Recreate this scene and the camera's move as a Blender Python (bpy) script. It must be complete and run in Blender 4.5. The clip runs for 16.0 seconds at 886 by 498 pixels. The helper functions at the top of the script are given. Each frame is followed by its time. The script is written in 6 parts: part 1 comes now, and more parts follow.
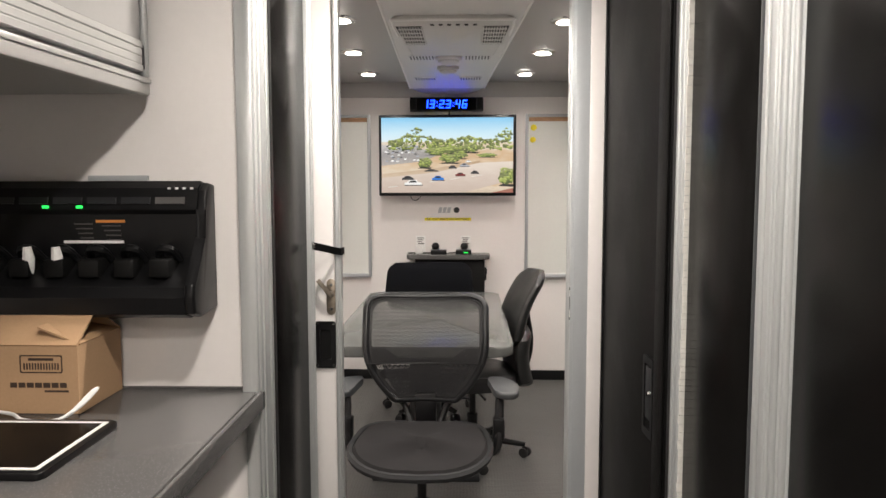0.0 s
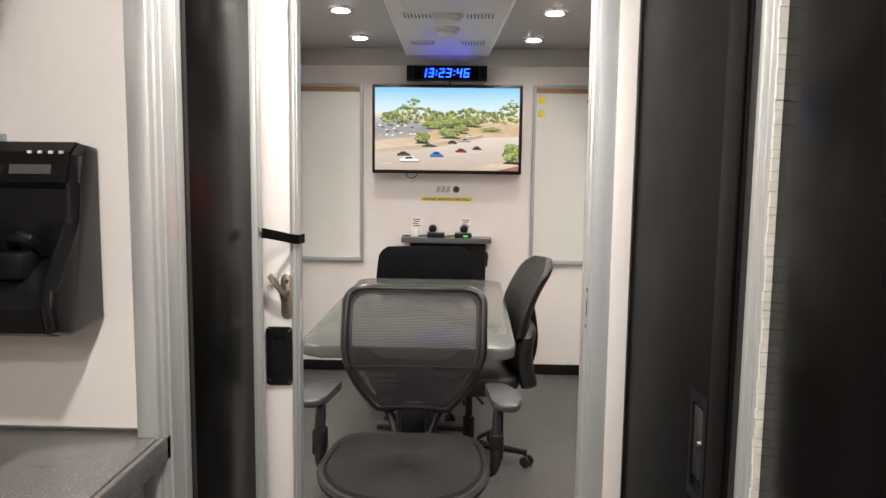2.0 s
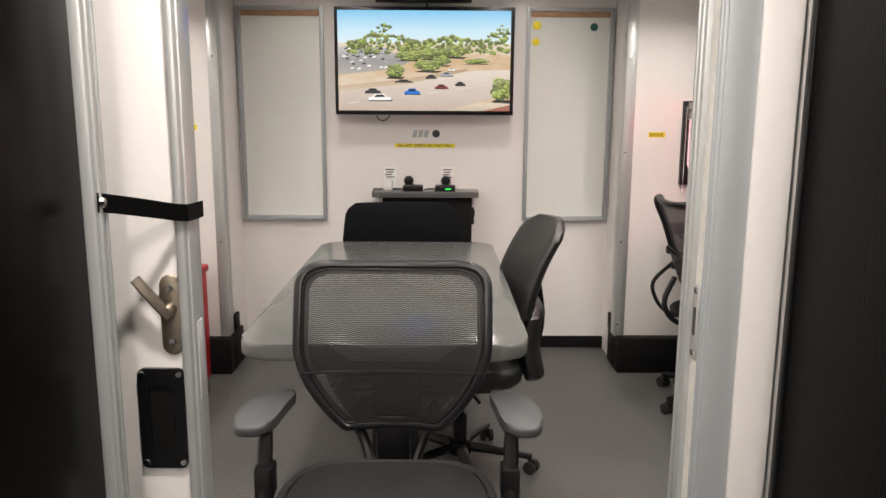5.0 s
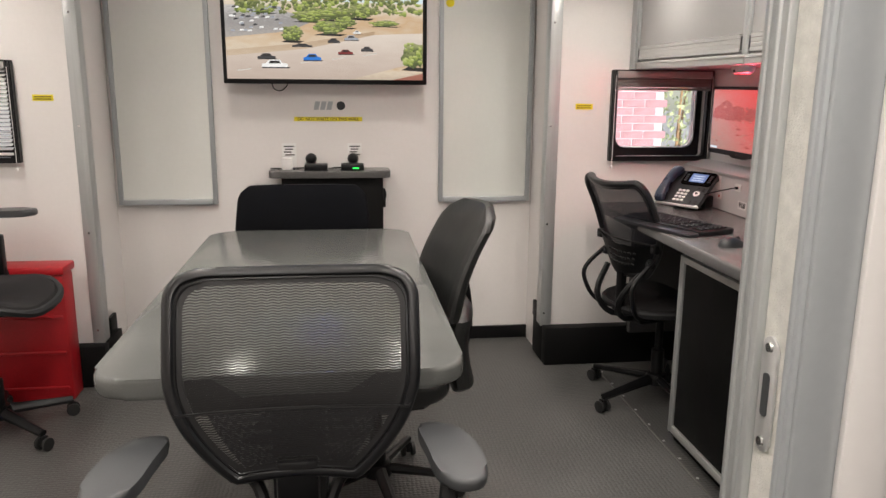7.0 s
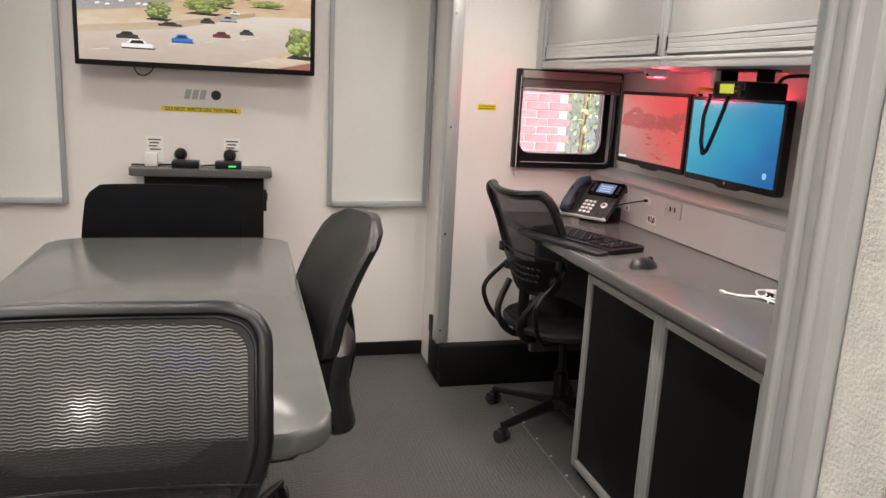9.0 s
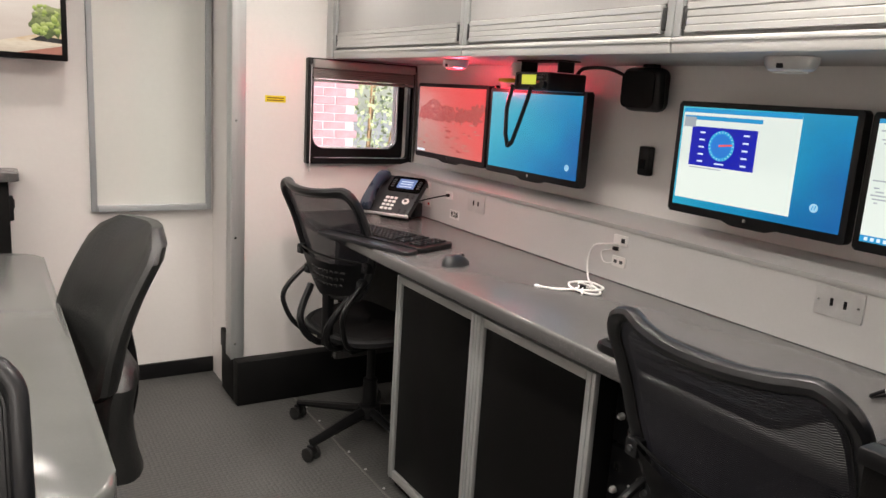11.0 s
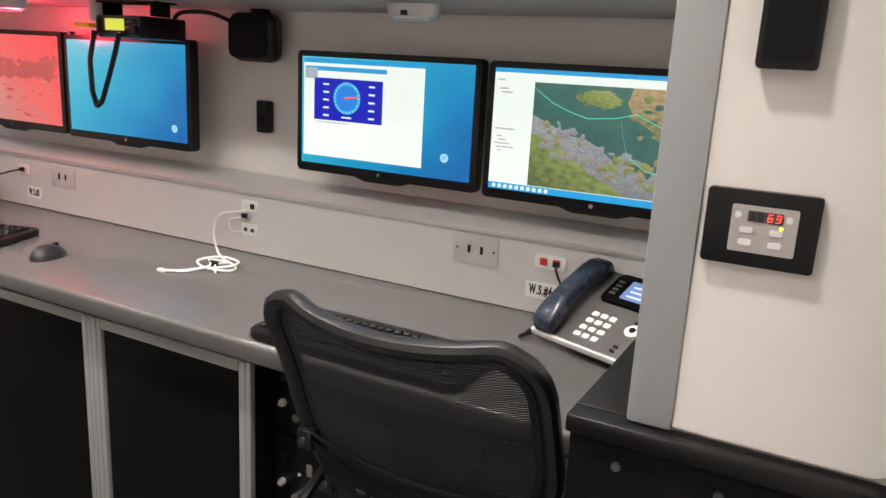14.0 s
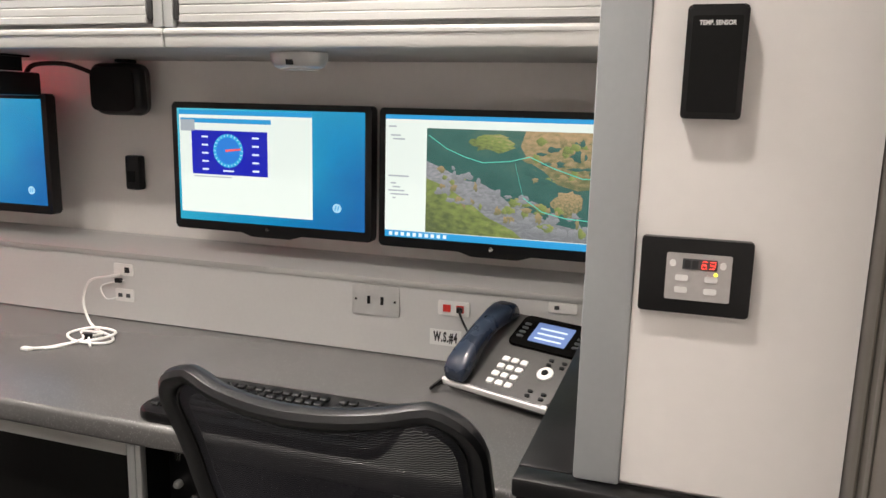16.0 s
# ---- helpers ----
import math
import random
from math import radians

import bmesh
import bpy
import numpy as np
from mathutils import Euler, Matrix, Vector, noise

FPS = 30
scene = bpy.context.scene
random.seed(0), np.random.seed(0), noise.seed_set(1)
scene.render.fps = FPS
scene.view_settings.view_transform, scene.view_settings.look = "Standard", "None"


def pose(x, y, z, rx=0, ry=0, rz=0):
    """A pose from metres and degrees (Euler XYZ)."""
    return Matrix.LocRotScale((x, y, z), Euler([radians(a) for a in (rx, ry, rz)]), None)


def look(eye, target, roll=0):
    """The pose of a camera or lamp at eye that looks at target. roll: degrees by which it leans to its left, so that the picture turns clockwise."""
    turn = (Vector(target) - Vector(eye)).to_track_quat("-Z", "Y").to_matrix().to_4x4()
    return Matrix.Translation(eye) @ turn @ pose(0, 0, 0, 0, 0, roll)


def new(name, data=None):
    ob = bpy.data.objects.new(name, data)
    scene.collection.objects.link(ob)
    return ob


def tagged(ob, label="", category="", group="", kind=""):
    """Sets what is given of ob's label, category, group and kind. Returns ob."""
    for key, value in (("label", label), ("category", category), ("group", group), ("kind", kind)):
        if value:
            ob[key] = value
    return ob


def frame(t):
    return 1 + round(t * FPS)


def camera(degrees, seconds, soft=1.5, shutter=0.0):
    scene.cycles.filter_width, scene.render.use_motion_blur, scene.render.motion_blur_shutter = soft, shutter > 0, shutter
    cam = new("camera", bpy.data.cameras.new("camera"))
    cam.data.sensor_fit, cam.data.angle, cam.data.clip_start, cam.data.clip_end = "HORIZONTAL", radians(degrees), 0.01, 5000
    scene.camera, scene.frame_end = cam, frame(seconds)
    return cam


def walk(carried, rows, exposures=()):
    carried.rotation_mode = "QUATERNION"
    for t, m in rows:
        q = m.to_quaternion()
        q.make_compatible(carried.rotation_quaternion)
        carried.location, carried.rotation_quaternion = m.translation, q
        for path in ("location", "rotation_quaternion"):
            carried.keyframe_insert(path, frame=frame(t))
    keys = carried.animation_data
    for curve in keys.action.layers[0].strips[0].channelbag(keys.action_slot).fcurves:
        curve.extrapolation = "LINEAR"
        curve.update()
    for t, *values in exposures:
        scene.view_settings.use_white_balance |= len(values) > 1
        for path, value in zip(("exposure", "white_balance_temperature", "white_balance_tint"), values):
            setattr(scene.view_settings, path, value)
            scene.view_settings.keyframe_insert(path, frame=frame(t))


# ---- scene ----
cam = camera(61.0, 16.0)
PATH = [
    (0, (0.185, -0.16, 1.541), (0.125, 1.832, 1.367), -0.1),
    (0.5, (0.195, -0.016, 1.53), (0.146, 1.974, 1.339), 0.0),
    (1, (0.214, 0.109, 1.539), (0.164, 2.098, 1.336), 0.3),
    (1.5, (0.224, 0.216, 1.536), (0.16, 2.204, 1.322), 0.5),
    (2, (0.215, 0.311, 1.523), (0.145, 2.296, 1.295), 0.7),
    (2.5, (0.184, 0.446, 1.512), (0.123, 2.429, 1.262), 0.6),
    (3, (0.161, 0.576, 1.515), (0.122, 2.557, 1.244), 0.2),
    (3.5, (0.144, 0.713, 1.509), (0.133, 2.69, 1.211), 0.2),
    (6, (0.129, 1.331, 1.456), (0.164, 3.291, 1.062), 0.5),
    (6.5, (0.121, 1.442, 1.461), (0.264, 3.394, 1.05), 0.3),
    (7, (0.125, 1.542, 1.449), (0.382, 3.479, 1.022), 0.5),
    (7.5, (0.16, 1.657, 1.441), (0.512, 3.575, 1.0), 1.1),
    (8, (0.196, 1.741, 1.452), (0.591, 3.652, 1.011), 1.9),
    (10.5, (0.264, 2.063, 1.417), (1.131, 3.819, 1.013), 3.5),
    (11, (0.255, 2.097, 1.413), (1.285, 3.763, 1.009), 3.6),
    (11.5, (0.271, 2.142, 1.405), (1.445, 3.708, 0.994), 3.7),
    (12, (0.289, 2.182, 1.408), (1.56, 3.667, 0.984), 3.9),
    (12.5, (0.309, 2.215, 1.405), (1.67, 3.613, 0.967), 4.0),
    (13, (0.322, 2.242, 1.406), (1.799, 3.511, 0.948), 3.9),
    (13.5, (0.329, 2.267, 1.412), (1.922, 3.379, 0.936), 3.5),
    (14, (0.347, 2.296, 1.414), (2.065, 3.205, 0.942), 3.2),
    (14.5, (0.364, 2.321, 1.413), (2.161, 3.073, 0.961), 2.8),
    (15, (0.375, 2.34, 1.42), (2.224, 2.979, 1.003), 2.4),
    (15.5, (0.374, 2.355, 1.423), (2.245, 2.949, 1.039), 2.0),
    (16, (0.366, 2.373, 1.431), (2.236, 2.981, 1.066), 1.4),
]
walk(cam, [(t, look(eye, target, roll)) for t, eye, target, roll in PATH], exposures=[(0.0, 0.78), (2.0, 0.88), (3.5, 0.94), (6.0, 0.68), (8.0, 0.64), (10.5, 0.78), (11.5, 0.82), (13.0, 0.97), (14.0, 0.97), (16.0, 0.90)])

# ---------------------------------------------------------------- world and light
world = bpy.data.worlds.new("sky")
scene.world = world
world.use_nodes = True
wn = world.node_tree.nodes
sky = wn.new("ShaderNodeTexSky")
sky.sky_type, sky.sun_disc = "NISHITA", False
sky.sun_elevation, sky.sun_rotation = radians(48), radians(200)
world.node_tree.links.new(sky.outputs[0], wn["Background"].inputs[0])
wn["Background"].inputs[1].default_value = 0.15
sun_data = bpy.data.lights.new("sun", "SUN")
sun_data.energy, sun_data.angle, sun_data.color = 5.0, radians(0.5), (1, 0.95, 0.88)
sun = new("sun", sun_data)
sun.matrix_world = look((3, -6, 9), (1.9, 7, 1.0))

DOWNLIGHT_POWER = 4.0


def lamp_disc(name, x, y, z, power, size=0.09, color=(1, 0.917, 0.845), spread=130):
    d = bpy.data.lights.new(name, "AREA")
    d.shape, d.size, d.energy, d.color = "DISK", size, power, color
    d.spread = radians(spread)
    o = new(name, d)
    o.matrix_world = pose(x, y, z)
    return o


# ---------------------------------------------------------------- materials
def nodes_of(name):
    m = bpy.data.materials.new(name)
    m.use_nodes = True
    return m, m.node_tree.nodes, m.node_tree.links, m.node_tree.nodes["Principled BSDF"]


def surface(name, color, rough=0.5, metal=0.0, vary=0.12, scale=6.0, grain=120.0, bump=0.05, coat=0.0, stretch=(1, 1, 1), spec=0.5, rvary=0.12):
    """A surface with colour drift at two scales, rough patches and fine relief."""
    m, n, l, p = nodes_of(name)
    tc = n.new("ShaderNodeTexCoord")
    mp = n.new("ShaderNodeMapping")
    mp.inputs["Scale"].default_value = stretch
    l.new(tc.outputs["Object"], mp.inputs[0])
    big, fine = n.new("ShaderNodeTexNoise"), n.new("ShaderNodeTexNoise")
    big.inputs["Scale"].default_value, big.inputs["Detail"].default_value = scale, 5
    fine.inputs["Scale"].default_value, fine.inputs["Detail"].default_value = grain, 3
    l.new(mp.outputs[0], big.inputs["Vector"]), l.new(mp.outputs[0], fine.inputs["Vector"])
    mix = n.new("ShaderNodeMath")
    mix.operation = "MULTIPLY_ADD"
    mix.inputs[1].default_value = 0.4
    l.new(fine.outputs[0], mix.inputs[0]), l.new(big.outputs[0], mix.inputs[2])
    ramp = n.new("ShaderNodeMapRange")
    ramp.inputs[1].default_value, ramp.inputs[2].default_value = 0.45, 0.95
    ramp.inputs[3].default_value, ramp.inputs[4].default_value = 1 - vary, 1 + vary
    l.new(mix.outputs[0], ramp.inputs[0])
    tint = n.new("ShaderNodeVectorMath")
    tint.operation = "SCALE"
    tint.inputs[0].default_value = color
    l.new(ramp.outputs[0], tint.inputs["Scale"])
    l.new(tint.outputs[0], p.inputs["Base Color"])
    rr = n.new("ShaderNodeMapRange")
    rr.inputs[1].default_value, rr.inputs[2].default_value = 0.3, 0.7
    rr.inputs[3].default_value, rr.inputs[4].default_value = max(0.02, rough * (1 - rvary)), min(1, rough * (1 + rvary))
    l.new(big.outputs[0], rr.inputs[0]), l.new(rr.outputs[0], p.inputs["Roughness"])
    p.inputs["Metallic"].default_value, p.inputs["Coat Weight"].default_value = metal, coat
    p.inputs["Specular IOR Level"].default_value = spec
    if bump:
        b = n.new("ShaderNodeBump")
        b.inputs["Strength"].default_value, b.inputs["Distance"].default_value = bump, 0.003
        l.new(fine.outputs[0], b.inputs["Height"]), l.new(b.outputs[0], p.inputs["Normal"])
    return m


SCREEN = 0.60


def glow(name, color, strength):
    m, n, l, p = nodes_of(name)
    p.inputs["Base Color"].default_value = (*[c * 0.3 for c in color], 1)
    p.inputs["Emission Color"].default_value, p.inputs["Emission Strength"].default_value = (*color, 1), strength * SCREEN
    p.inputs["Roughness"].default_value = 0.3
    return m


def speckled(name, color, fleck, rough, amount=0.62, scale=420):
    """Solid-surface worktop with fine light flecks."""
    m = surface(name, color, rough, vary=0.07, scale=7, grain=300, bump=0.015, rvary=0.04)
    n, l = m.node_tree.nodes, m.node_tree.links
    p = n["Principled BSDF"]
    old = p.inputs["Base Color"].links[0].from_socket
    tc, v = n.new("ShaderNodeTexCoord"), n.new("ShaderNodeTexNoise")
    v.inputs["Scale"].default_value = scale
    l.new(tc.outputs["Object"], v.inputs["Vector"])
    r = n.new("ShaderNodeMapRange")
    r.inputs[1].default_value, r.inputs[2].default_value = amount, amount + 0.06
    l.new(v.outputs[0], r.inputs[0])
    mx = n.new("ShaderNodeMix")
    mx.data_type = "RGBA"
    mx.inputs["B"].default_value = (*fleck, 1)
    l.new(r.outputs[0], mx.inputs["Factor"]), l.new(old, mx.inputs["A"])
    l.new(mx.outputs["Result"], p.inputs["Base Color"])
    return m


def net(name, color, pitch, open_share, rough=0.6, ratio=3.0):
    """Woven mesh cloth: threads with open gaps between them."""
    m = surface(name, color, rough, vary=0.15, bump=0)
    n, l = m.node_tree.nodes, m.node_tree.links
    tc = n.new("ShaderNodeTexCoord")
    sep = n.new("ShaderNodeSeparateXYZ")
    l.new(tc.outputs["UV"], sep.inputs[0])
    kx, sx, ky, sy = (n.new("ShaderNodeMath") for _ in range(4))
    kx.operation, sx.operation, ky.operation, sy.operation = "MULTIPLY", "SINE", "MULTIPLY_ADD", "SINE"
    kx.inputs[1].default_value, ky.inputs[1].default_value = math.tau / (pitch * ratio), math.tau / pitch
    l.new(sep.outputs[0], kx.inputs[0]), l.new(kx.outputs[0], sx.inputs[0])
    bend = n.new("ShaderNodeMath")
    bend.operation = "MULTIPLY"
    bend.inputs[1].default_value = 1.15
    l.new(sx.outputs[0], bend.inputs[0])
    l.new(sep.outputs[1], ky.inputs[0]), l.new(bend.outputs[0], ky.inputs[2]), l.new(ky.outputs[0], sy.inputs[0])
    mul = sy
    gt = n.new("ShaderNodeMapRange")
    gt.inputs[1].default_value, gt.inputs[2].default_value = 0.75 - 2 * open_share, 1.25 - 2 * open_share
    gt.inputs[3].default_value, gt.inputs[4].default_value = 1.0, 0.0
    l.new(mul.outputs[0], gt.inputs[0])
    l.new(gt.outputs[0], n["Principled BSDF"].inputs["Alpha"])
    return m


WALL = surface("white_wall_panel", (0.785, 0.754, 0.73), 0.24, vary=0.03, scale=1.5, grain=60, bump=0.015, spec=0.45)
WALL_GREY = surface("grey_trim_panel", (0.42, 0.41, 0.40), 0.4, vary=0.06, scale=3, bump=0.02)
CEIL = surface("grey_ceiling_panel", (0.40, 0.39, 0.385), 0.42, vary=0.06, scale=2.5, grain=90, bump=0.03)
CEIL_LIGHT = surface("light_ceiling_panel", (0.62, 0.61, 0.60), 0.4, vary=0.05, scale=3, bump=0.02)
AC_GREY = surface("pale_grey_moulding", (0.56, 0.55, 0.53), 0.4, vary=0.04, scale=6, bump=0.02)
BLIND_GREY = surface("grey_blind_slat", (0.27, 0.26, 0.245), 0.5, vary=0.08, scale=9, bump=0.03)
ALU = surface("brushed_aluminium", (0.47, 0.485, 0.48), 0.34, metal=0.45, vary=0.1, scale=4, grain=60, bump=0.04, stretch=(12, 12, 0.5))
ALU_H = surface("satin_aluminium", (0.50, 0.50, 0.485), 0.36, metal=0.45, vary=0.08, scale=5, grain=70, bump=0.03, stretch=(10, 0.5, 10))
ALU_PAINT = surface("grey_powder_coat", (0.40, 0.42, 0.43), 0.42, metal=0.2, vary=0.05, scale=3, bump=0.03)
CHROME = surface("polished_metal", (0.7, 0.7, 0.68), 0.18, metal=1, vary=0.08, scale=20, bump=0)
BRASS = surface("worn_nickel", (0.36, 0.31, 0.25), 0.38, metal=0.9, vary=0.2, scale=30, bump=0.05)
BLACK_GLOSS = surface("black_laminate", (0.004, 0.0037, 0.0035), 0.22, vary=0.2, scale=2, grain=250, bump=0.006, spec=0.035)
BLACK_DOOR = surface("black_textured_panel", (0.006, 0.0058, 0.0056), 0.42, vary=0.2, scale=4, grain=420, bump=0.3, spec=0.07)
BLACK = surface("black_plastic", (0.0045, 0.0045, 0.005), 0.36, spec=0.35, vary=0.25, scale=12, grain=200, bump=0.06)
BLACK_MATT = surface("matt_black", (0.0035, 0.0035, 0.0035), 0.6, vary=0.25, scale=8, bump=0.05, spec=0.2)
GREY_PLASTIC = surface("grey_plastic", (0.052, 0.055, 0.058), 0.40, vary=0.12, scale=14, grain=220, bump=0.06)
DARK_PLASTIC = surface("charcoal_plastic", (0.018, 0.019, 0.021), 0.36, vary=0.15, scale=14, grain=220, bump=0.06)
LEATHER = surface("black_leather", (0.014, 0.0145, 0.014), 0.38, vary=0.3, scale=7, grain=160, bump=0.35)
CLOTH = surface("black_cloth", (0.0042, 0.0046, 0.006), 0.9, vary=0.3, scale=9, grain=500, bump=0.5, spec=0.1)
SEAT_CLOTH = surface("dark_woven_seat", (0.014, 0.013, 0.0135), 0.85, vary=0.25, scale=5, grain=420, bump=0.5, spec=0.25)
NET = net("black_mesh_cloth", (0.020, 0.0195, 0.020), 0.0058, 0.37, ratio=4.0)
NET_FINE = net("fine_black_mesh", (0.017, 0.0172, 0.024), 0.0046, 0.08, ratio=3.6)
HEM = surface("dark_mesh_hem", (0.014, 0.0138, 0.0145), 0.6, vary=0.2, scale=9, grain=300, bump=0.2)
SEAT_RIM = surface("dark_seat_rim", (0.016, 0.0165, 0.0175), 0.55, vary=0.2, scale=10, grain=220, bump=0.08, spec=0.3)
CHAIR_FRAME = surface("soft_black_frame", (0.0082, 0.0085, 0.0096), 0.34, vary=0.2, scale=10, grain=220, bump=0.08)
WORKTOP = speckled("dark_grey_worktop", (0.095, 0.093, 0.091), (0.22, 0.215, 0.21), 0.25)
TABLETOP = speckled("grey_table_laminate", (0.105, 0.109, 0.104), (0.17, 0.17, 0.165), 0.18, amount=0.62, scale=600)
FLOOR = surface("grey_rubber_floor", (0.078, 0.077, 0.073), 0.45, vary=0.2, scale=2.2, grain=170, bump=0.25)
fn_, fl_ = FLOOR.node_tree.nodes, FLOOR.node_tree.links
ftc = fn_.new("ShaderNodeTexCoord")
studs = fn_.new("ShaderNodeTexVoronoi")
studs.inputs["Scale"].default_value, studs.inputs["Randomness"].default_value = 62, 0.35
fl_.new(ftc.outputs["Object"], studs.inputs["Vector"])
fb = fn_.new("ShaderNodeBump")
fb.inputs["Strength"].default_value, fb.inputs["Distance"].default_value = 0.7, 0.004
fb.invert = True
fl_.new(studs.outputs["Distance"], fb.inputs["Height"])
fl_.new(fn_["Bump"].outputs[0], fb.inputs["Normal"])
fl_.new(fb.outputs[0], fn_["Principled BSDF"].inputs["Normal"])
RED = surface("red_plastic_crate", (0.38, 0.007, 0.013), 0.4, vary=0.2, scale=6, bump=0.05)
RED_CAP = surface("red_button_cap", (0.5, 0.06, 0.02), 0.4, bump=0)
WORN_STRIP = surface("worn_metal_strip", (0.17, 0.165, 0.155), 0.45, metal=0.3, vary=0.2, scale=8, bump=0.1)
CARD = surface("brown_cardboard", (0.42, 0.27, 0.155), 0.85, vary=0.10, scale=4, grain=180, bump=0.08, spec=0.2)
CARD_INK = surface("dark_ink", (0.05, 0.03, 0.02), 0.8, vary=0.2, bump=0)
WHITEBOARD = surface("whiteboard_enamel", (0.74, 0.75, 0.71), 0.13, vary=0.03, scale=2, grain=40, bump=0, coat=0.3)
WOODSTRIP = surface("tan_cork_strip", (0.38, 0.22, 0.12), 0.7, vary=0.2, scale=30, bump=0.1)
WHITE_PLASTIC = surface("white_plastic", (0.76, 0.75, 0.73), 0.4, vary=0.05, scale=10, bump=0.02)
PAPER = surface("white_paper", (0.8, 0.8, 0.78), 0.8, vary=0.03, bump=0)
YELLOW = surface("yellow_label", (0.82, 0.68, 0.02), 0.5, vary=0.06, bump=0)
GREEN_MAG = surface("dark_green_magnet", (0.01, 0.13, 0.10), 0.4, bump=0)
INK = surface("black_ink", (0.01, 0.01, 0.01), 0.6, bump=0)
CABINET_LIGHT = surface("light_cabinet_door", (0.37, 0.365, 0.355), 0.34, vary=0.05, scale=3, bump=0.02)
PILE = surface("white_brush_pile", (0.74, 0.73, 0.68), 0.95, vary=0.12, scale=60, grain=500, bump=0.7, spec=0.1)
RUBBER = surface("black_rubber", (0.014, 0.014, 0.014), 0.55, vary=0.3, scale=20, bump=0.1)
BLUE_PLASTIC = surface("navy_handset_plastic", (0.018, 0.026, 0.045), 0.28, vary=0.15, scale=12, bump=0.03)
SILVER_PLASTIC = surface("dark_silver_plastic", (0.10, 0.096, 0.094), 0.42, metal=0.3, vary=0.1, scale=10, bump=0.04)
STEEL = surface("steel_wall_plate", (0.56, 0.56, 0.55), 0.36, metal=0.35, vary=0.08, scale=20, bump=0.05)
BRICK = surface("red_brick", (0.44, 0.25, 0.27), 0.85, vary=0.3, scale=9, grain=140, bump=0.4)
MORTAR = surface("pale_mortar", (0.62, 0.52, 0.54), 0.9, vary=0.12, scale=12, bump=0.3)
LEAF = surface("green_leaves", (0.50, 0.56, 0.32), 0.55, vary=0.4, scale=14, bump=0)
SOIL = surface("pale_concrete_ground", (0.38, 0.36, 0.33), 0.9, vary=0.2, scale=3, bump=0.3)
LED_WHITE = glow("downlight_diffuser", (1, 0.93, 0.84), 16)
LED_OFF = surface("frosted_lens", (0.7, 0.7, 0.68), 0.3, bump=0)
# Serves the far under-cabinet lens and the strip that imitates a bezel reflection
RED_LENS_REFLECTION = glow("red_lens_and_reflection", (1, 0.06, 0.09), 1.6)
LED_BLUE = glow("blue_clock_segments", (0.004, 0.03, 1.0), 16)
LED_GREEN = glow("green_indicator", (0.03, 1, 0.12), 1.6)
LED_REDSEG = glow("red_digits", (1, 0.05, 0.03), 8)
LED_YELLOW = glow("yellow_indicator", (0.9, 0.85, 0.1), 1.2)
AMBER_LCD = glow("yellow_radio_display", (0.75, 0.78, 0.08), 0.75)
BLUE_LCD = glow("blue_phone_display", (0.20, 0.30, 0.62), 0.55)
SCREEN_WHITE = glow("white_window_on_screen", (0.80, 0.88, 0.82), 0.85)
SCREEN_NAVY = glow("navy_panel_on_screen", (0.006, 0.012, 0.42), 0.9)
SCREEN_CYAN = glow("cyan_bars_on_screen", (0.02, 0.40, 0.70), 0.9)
SCREEN_TEXT = glow("pale_text_on_screen", (0.75, 0.85, 0.95), 0.9)
SCREEN_GREY = glow("grey_text_on_screen", (0.45, 0.50, 0.55), 0.7)
SCREEN_RED = glow("red_needle_on_screen", (0.9, 0.10, 0.08), 0.9)
DIAL_BLUE = glow("dial_blue_on_screen", (0.02, 0.20, 0.66), 0.9)
BADGE_BLUE = glow("pale_blue_badge", (0.35, 0.62, 0.80), 0.85)
SCREEN_TASK = glow("blue_task_bar", (0.02, 0.30, 0.62), 0.9)

glass_m, gn, gl, gp = nodes_of("window_glass")
gp.inputs["Transmission Weight"].default_value, gp.inputs["Roughness"].default_value, gp.inputs["IOR"].default_value = 1, 0.02, 1.2
GLASS = glass_m


def picture(name, stops, scale, direction=(0, 0, 1), warp=0.25, strength=0.9, detail=6, gloss=0.25, offset=0.0):
    """A lit display: colours along one direction of the screen, broken up by noise. Each stop: place, colour."""
    m, n, l, p = nodes_of(name)
    tc = n.new("ShaderNodeTexCoord")
    dot = n.new("ShaderNodeVectorMath")
    dot.operation = "DOT_PRODUCT"
    dot.inputs[1].default_value = direction
    l.new(tc.outputs["UV"], dot.inputs[0])
    no = n.new("ShaderNodeTexNoise")
    no.inputs["Scale"].default_value, no.inputs["Detail"].default_value = scale, detail
    l.new(tc.outputs["UV"], no.inputs["Vector"])
    ad = n.new("ShaderNodeMath")
    ad.operation = "MULTIPLY_ADD"
    ad.inputs[1].default_value = warp
    l.new(no.outputs[0], ad.inputs[0]), l.new(dot.outputs["Value"], ad.inputs[2])
    su = n.new("ShaderNodeMath")
    su.operation = "SUBTRACT"
    su.inputs[1].default_value = warp / 2 - offset
    l.new(ad.outputs[0], su.inputs[0])
    r = n.new("ShaderNodeValToRGB")
    e = r.color_ramp.elements
    while len(e) < len(stops):
        e.new(0.5)
    for el, (at, col) in zip(e, stops):
        el.position, el.color = at, (*col, 1)
    l.new(su.outputs[0], r.inputs[0])
    p.inputs["Base Color"].default_value = (0.01, 0.01, 0.01, 1)
    p.inputs["Roughness"].default_value = gloss
    l.new(r.outputs[0], p.inputs["Emission Color"])
    p.inputs["Emission Strength"].default_value = strength * SCREEN
    return m


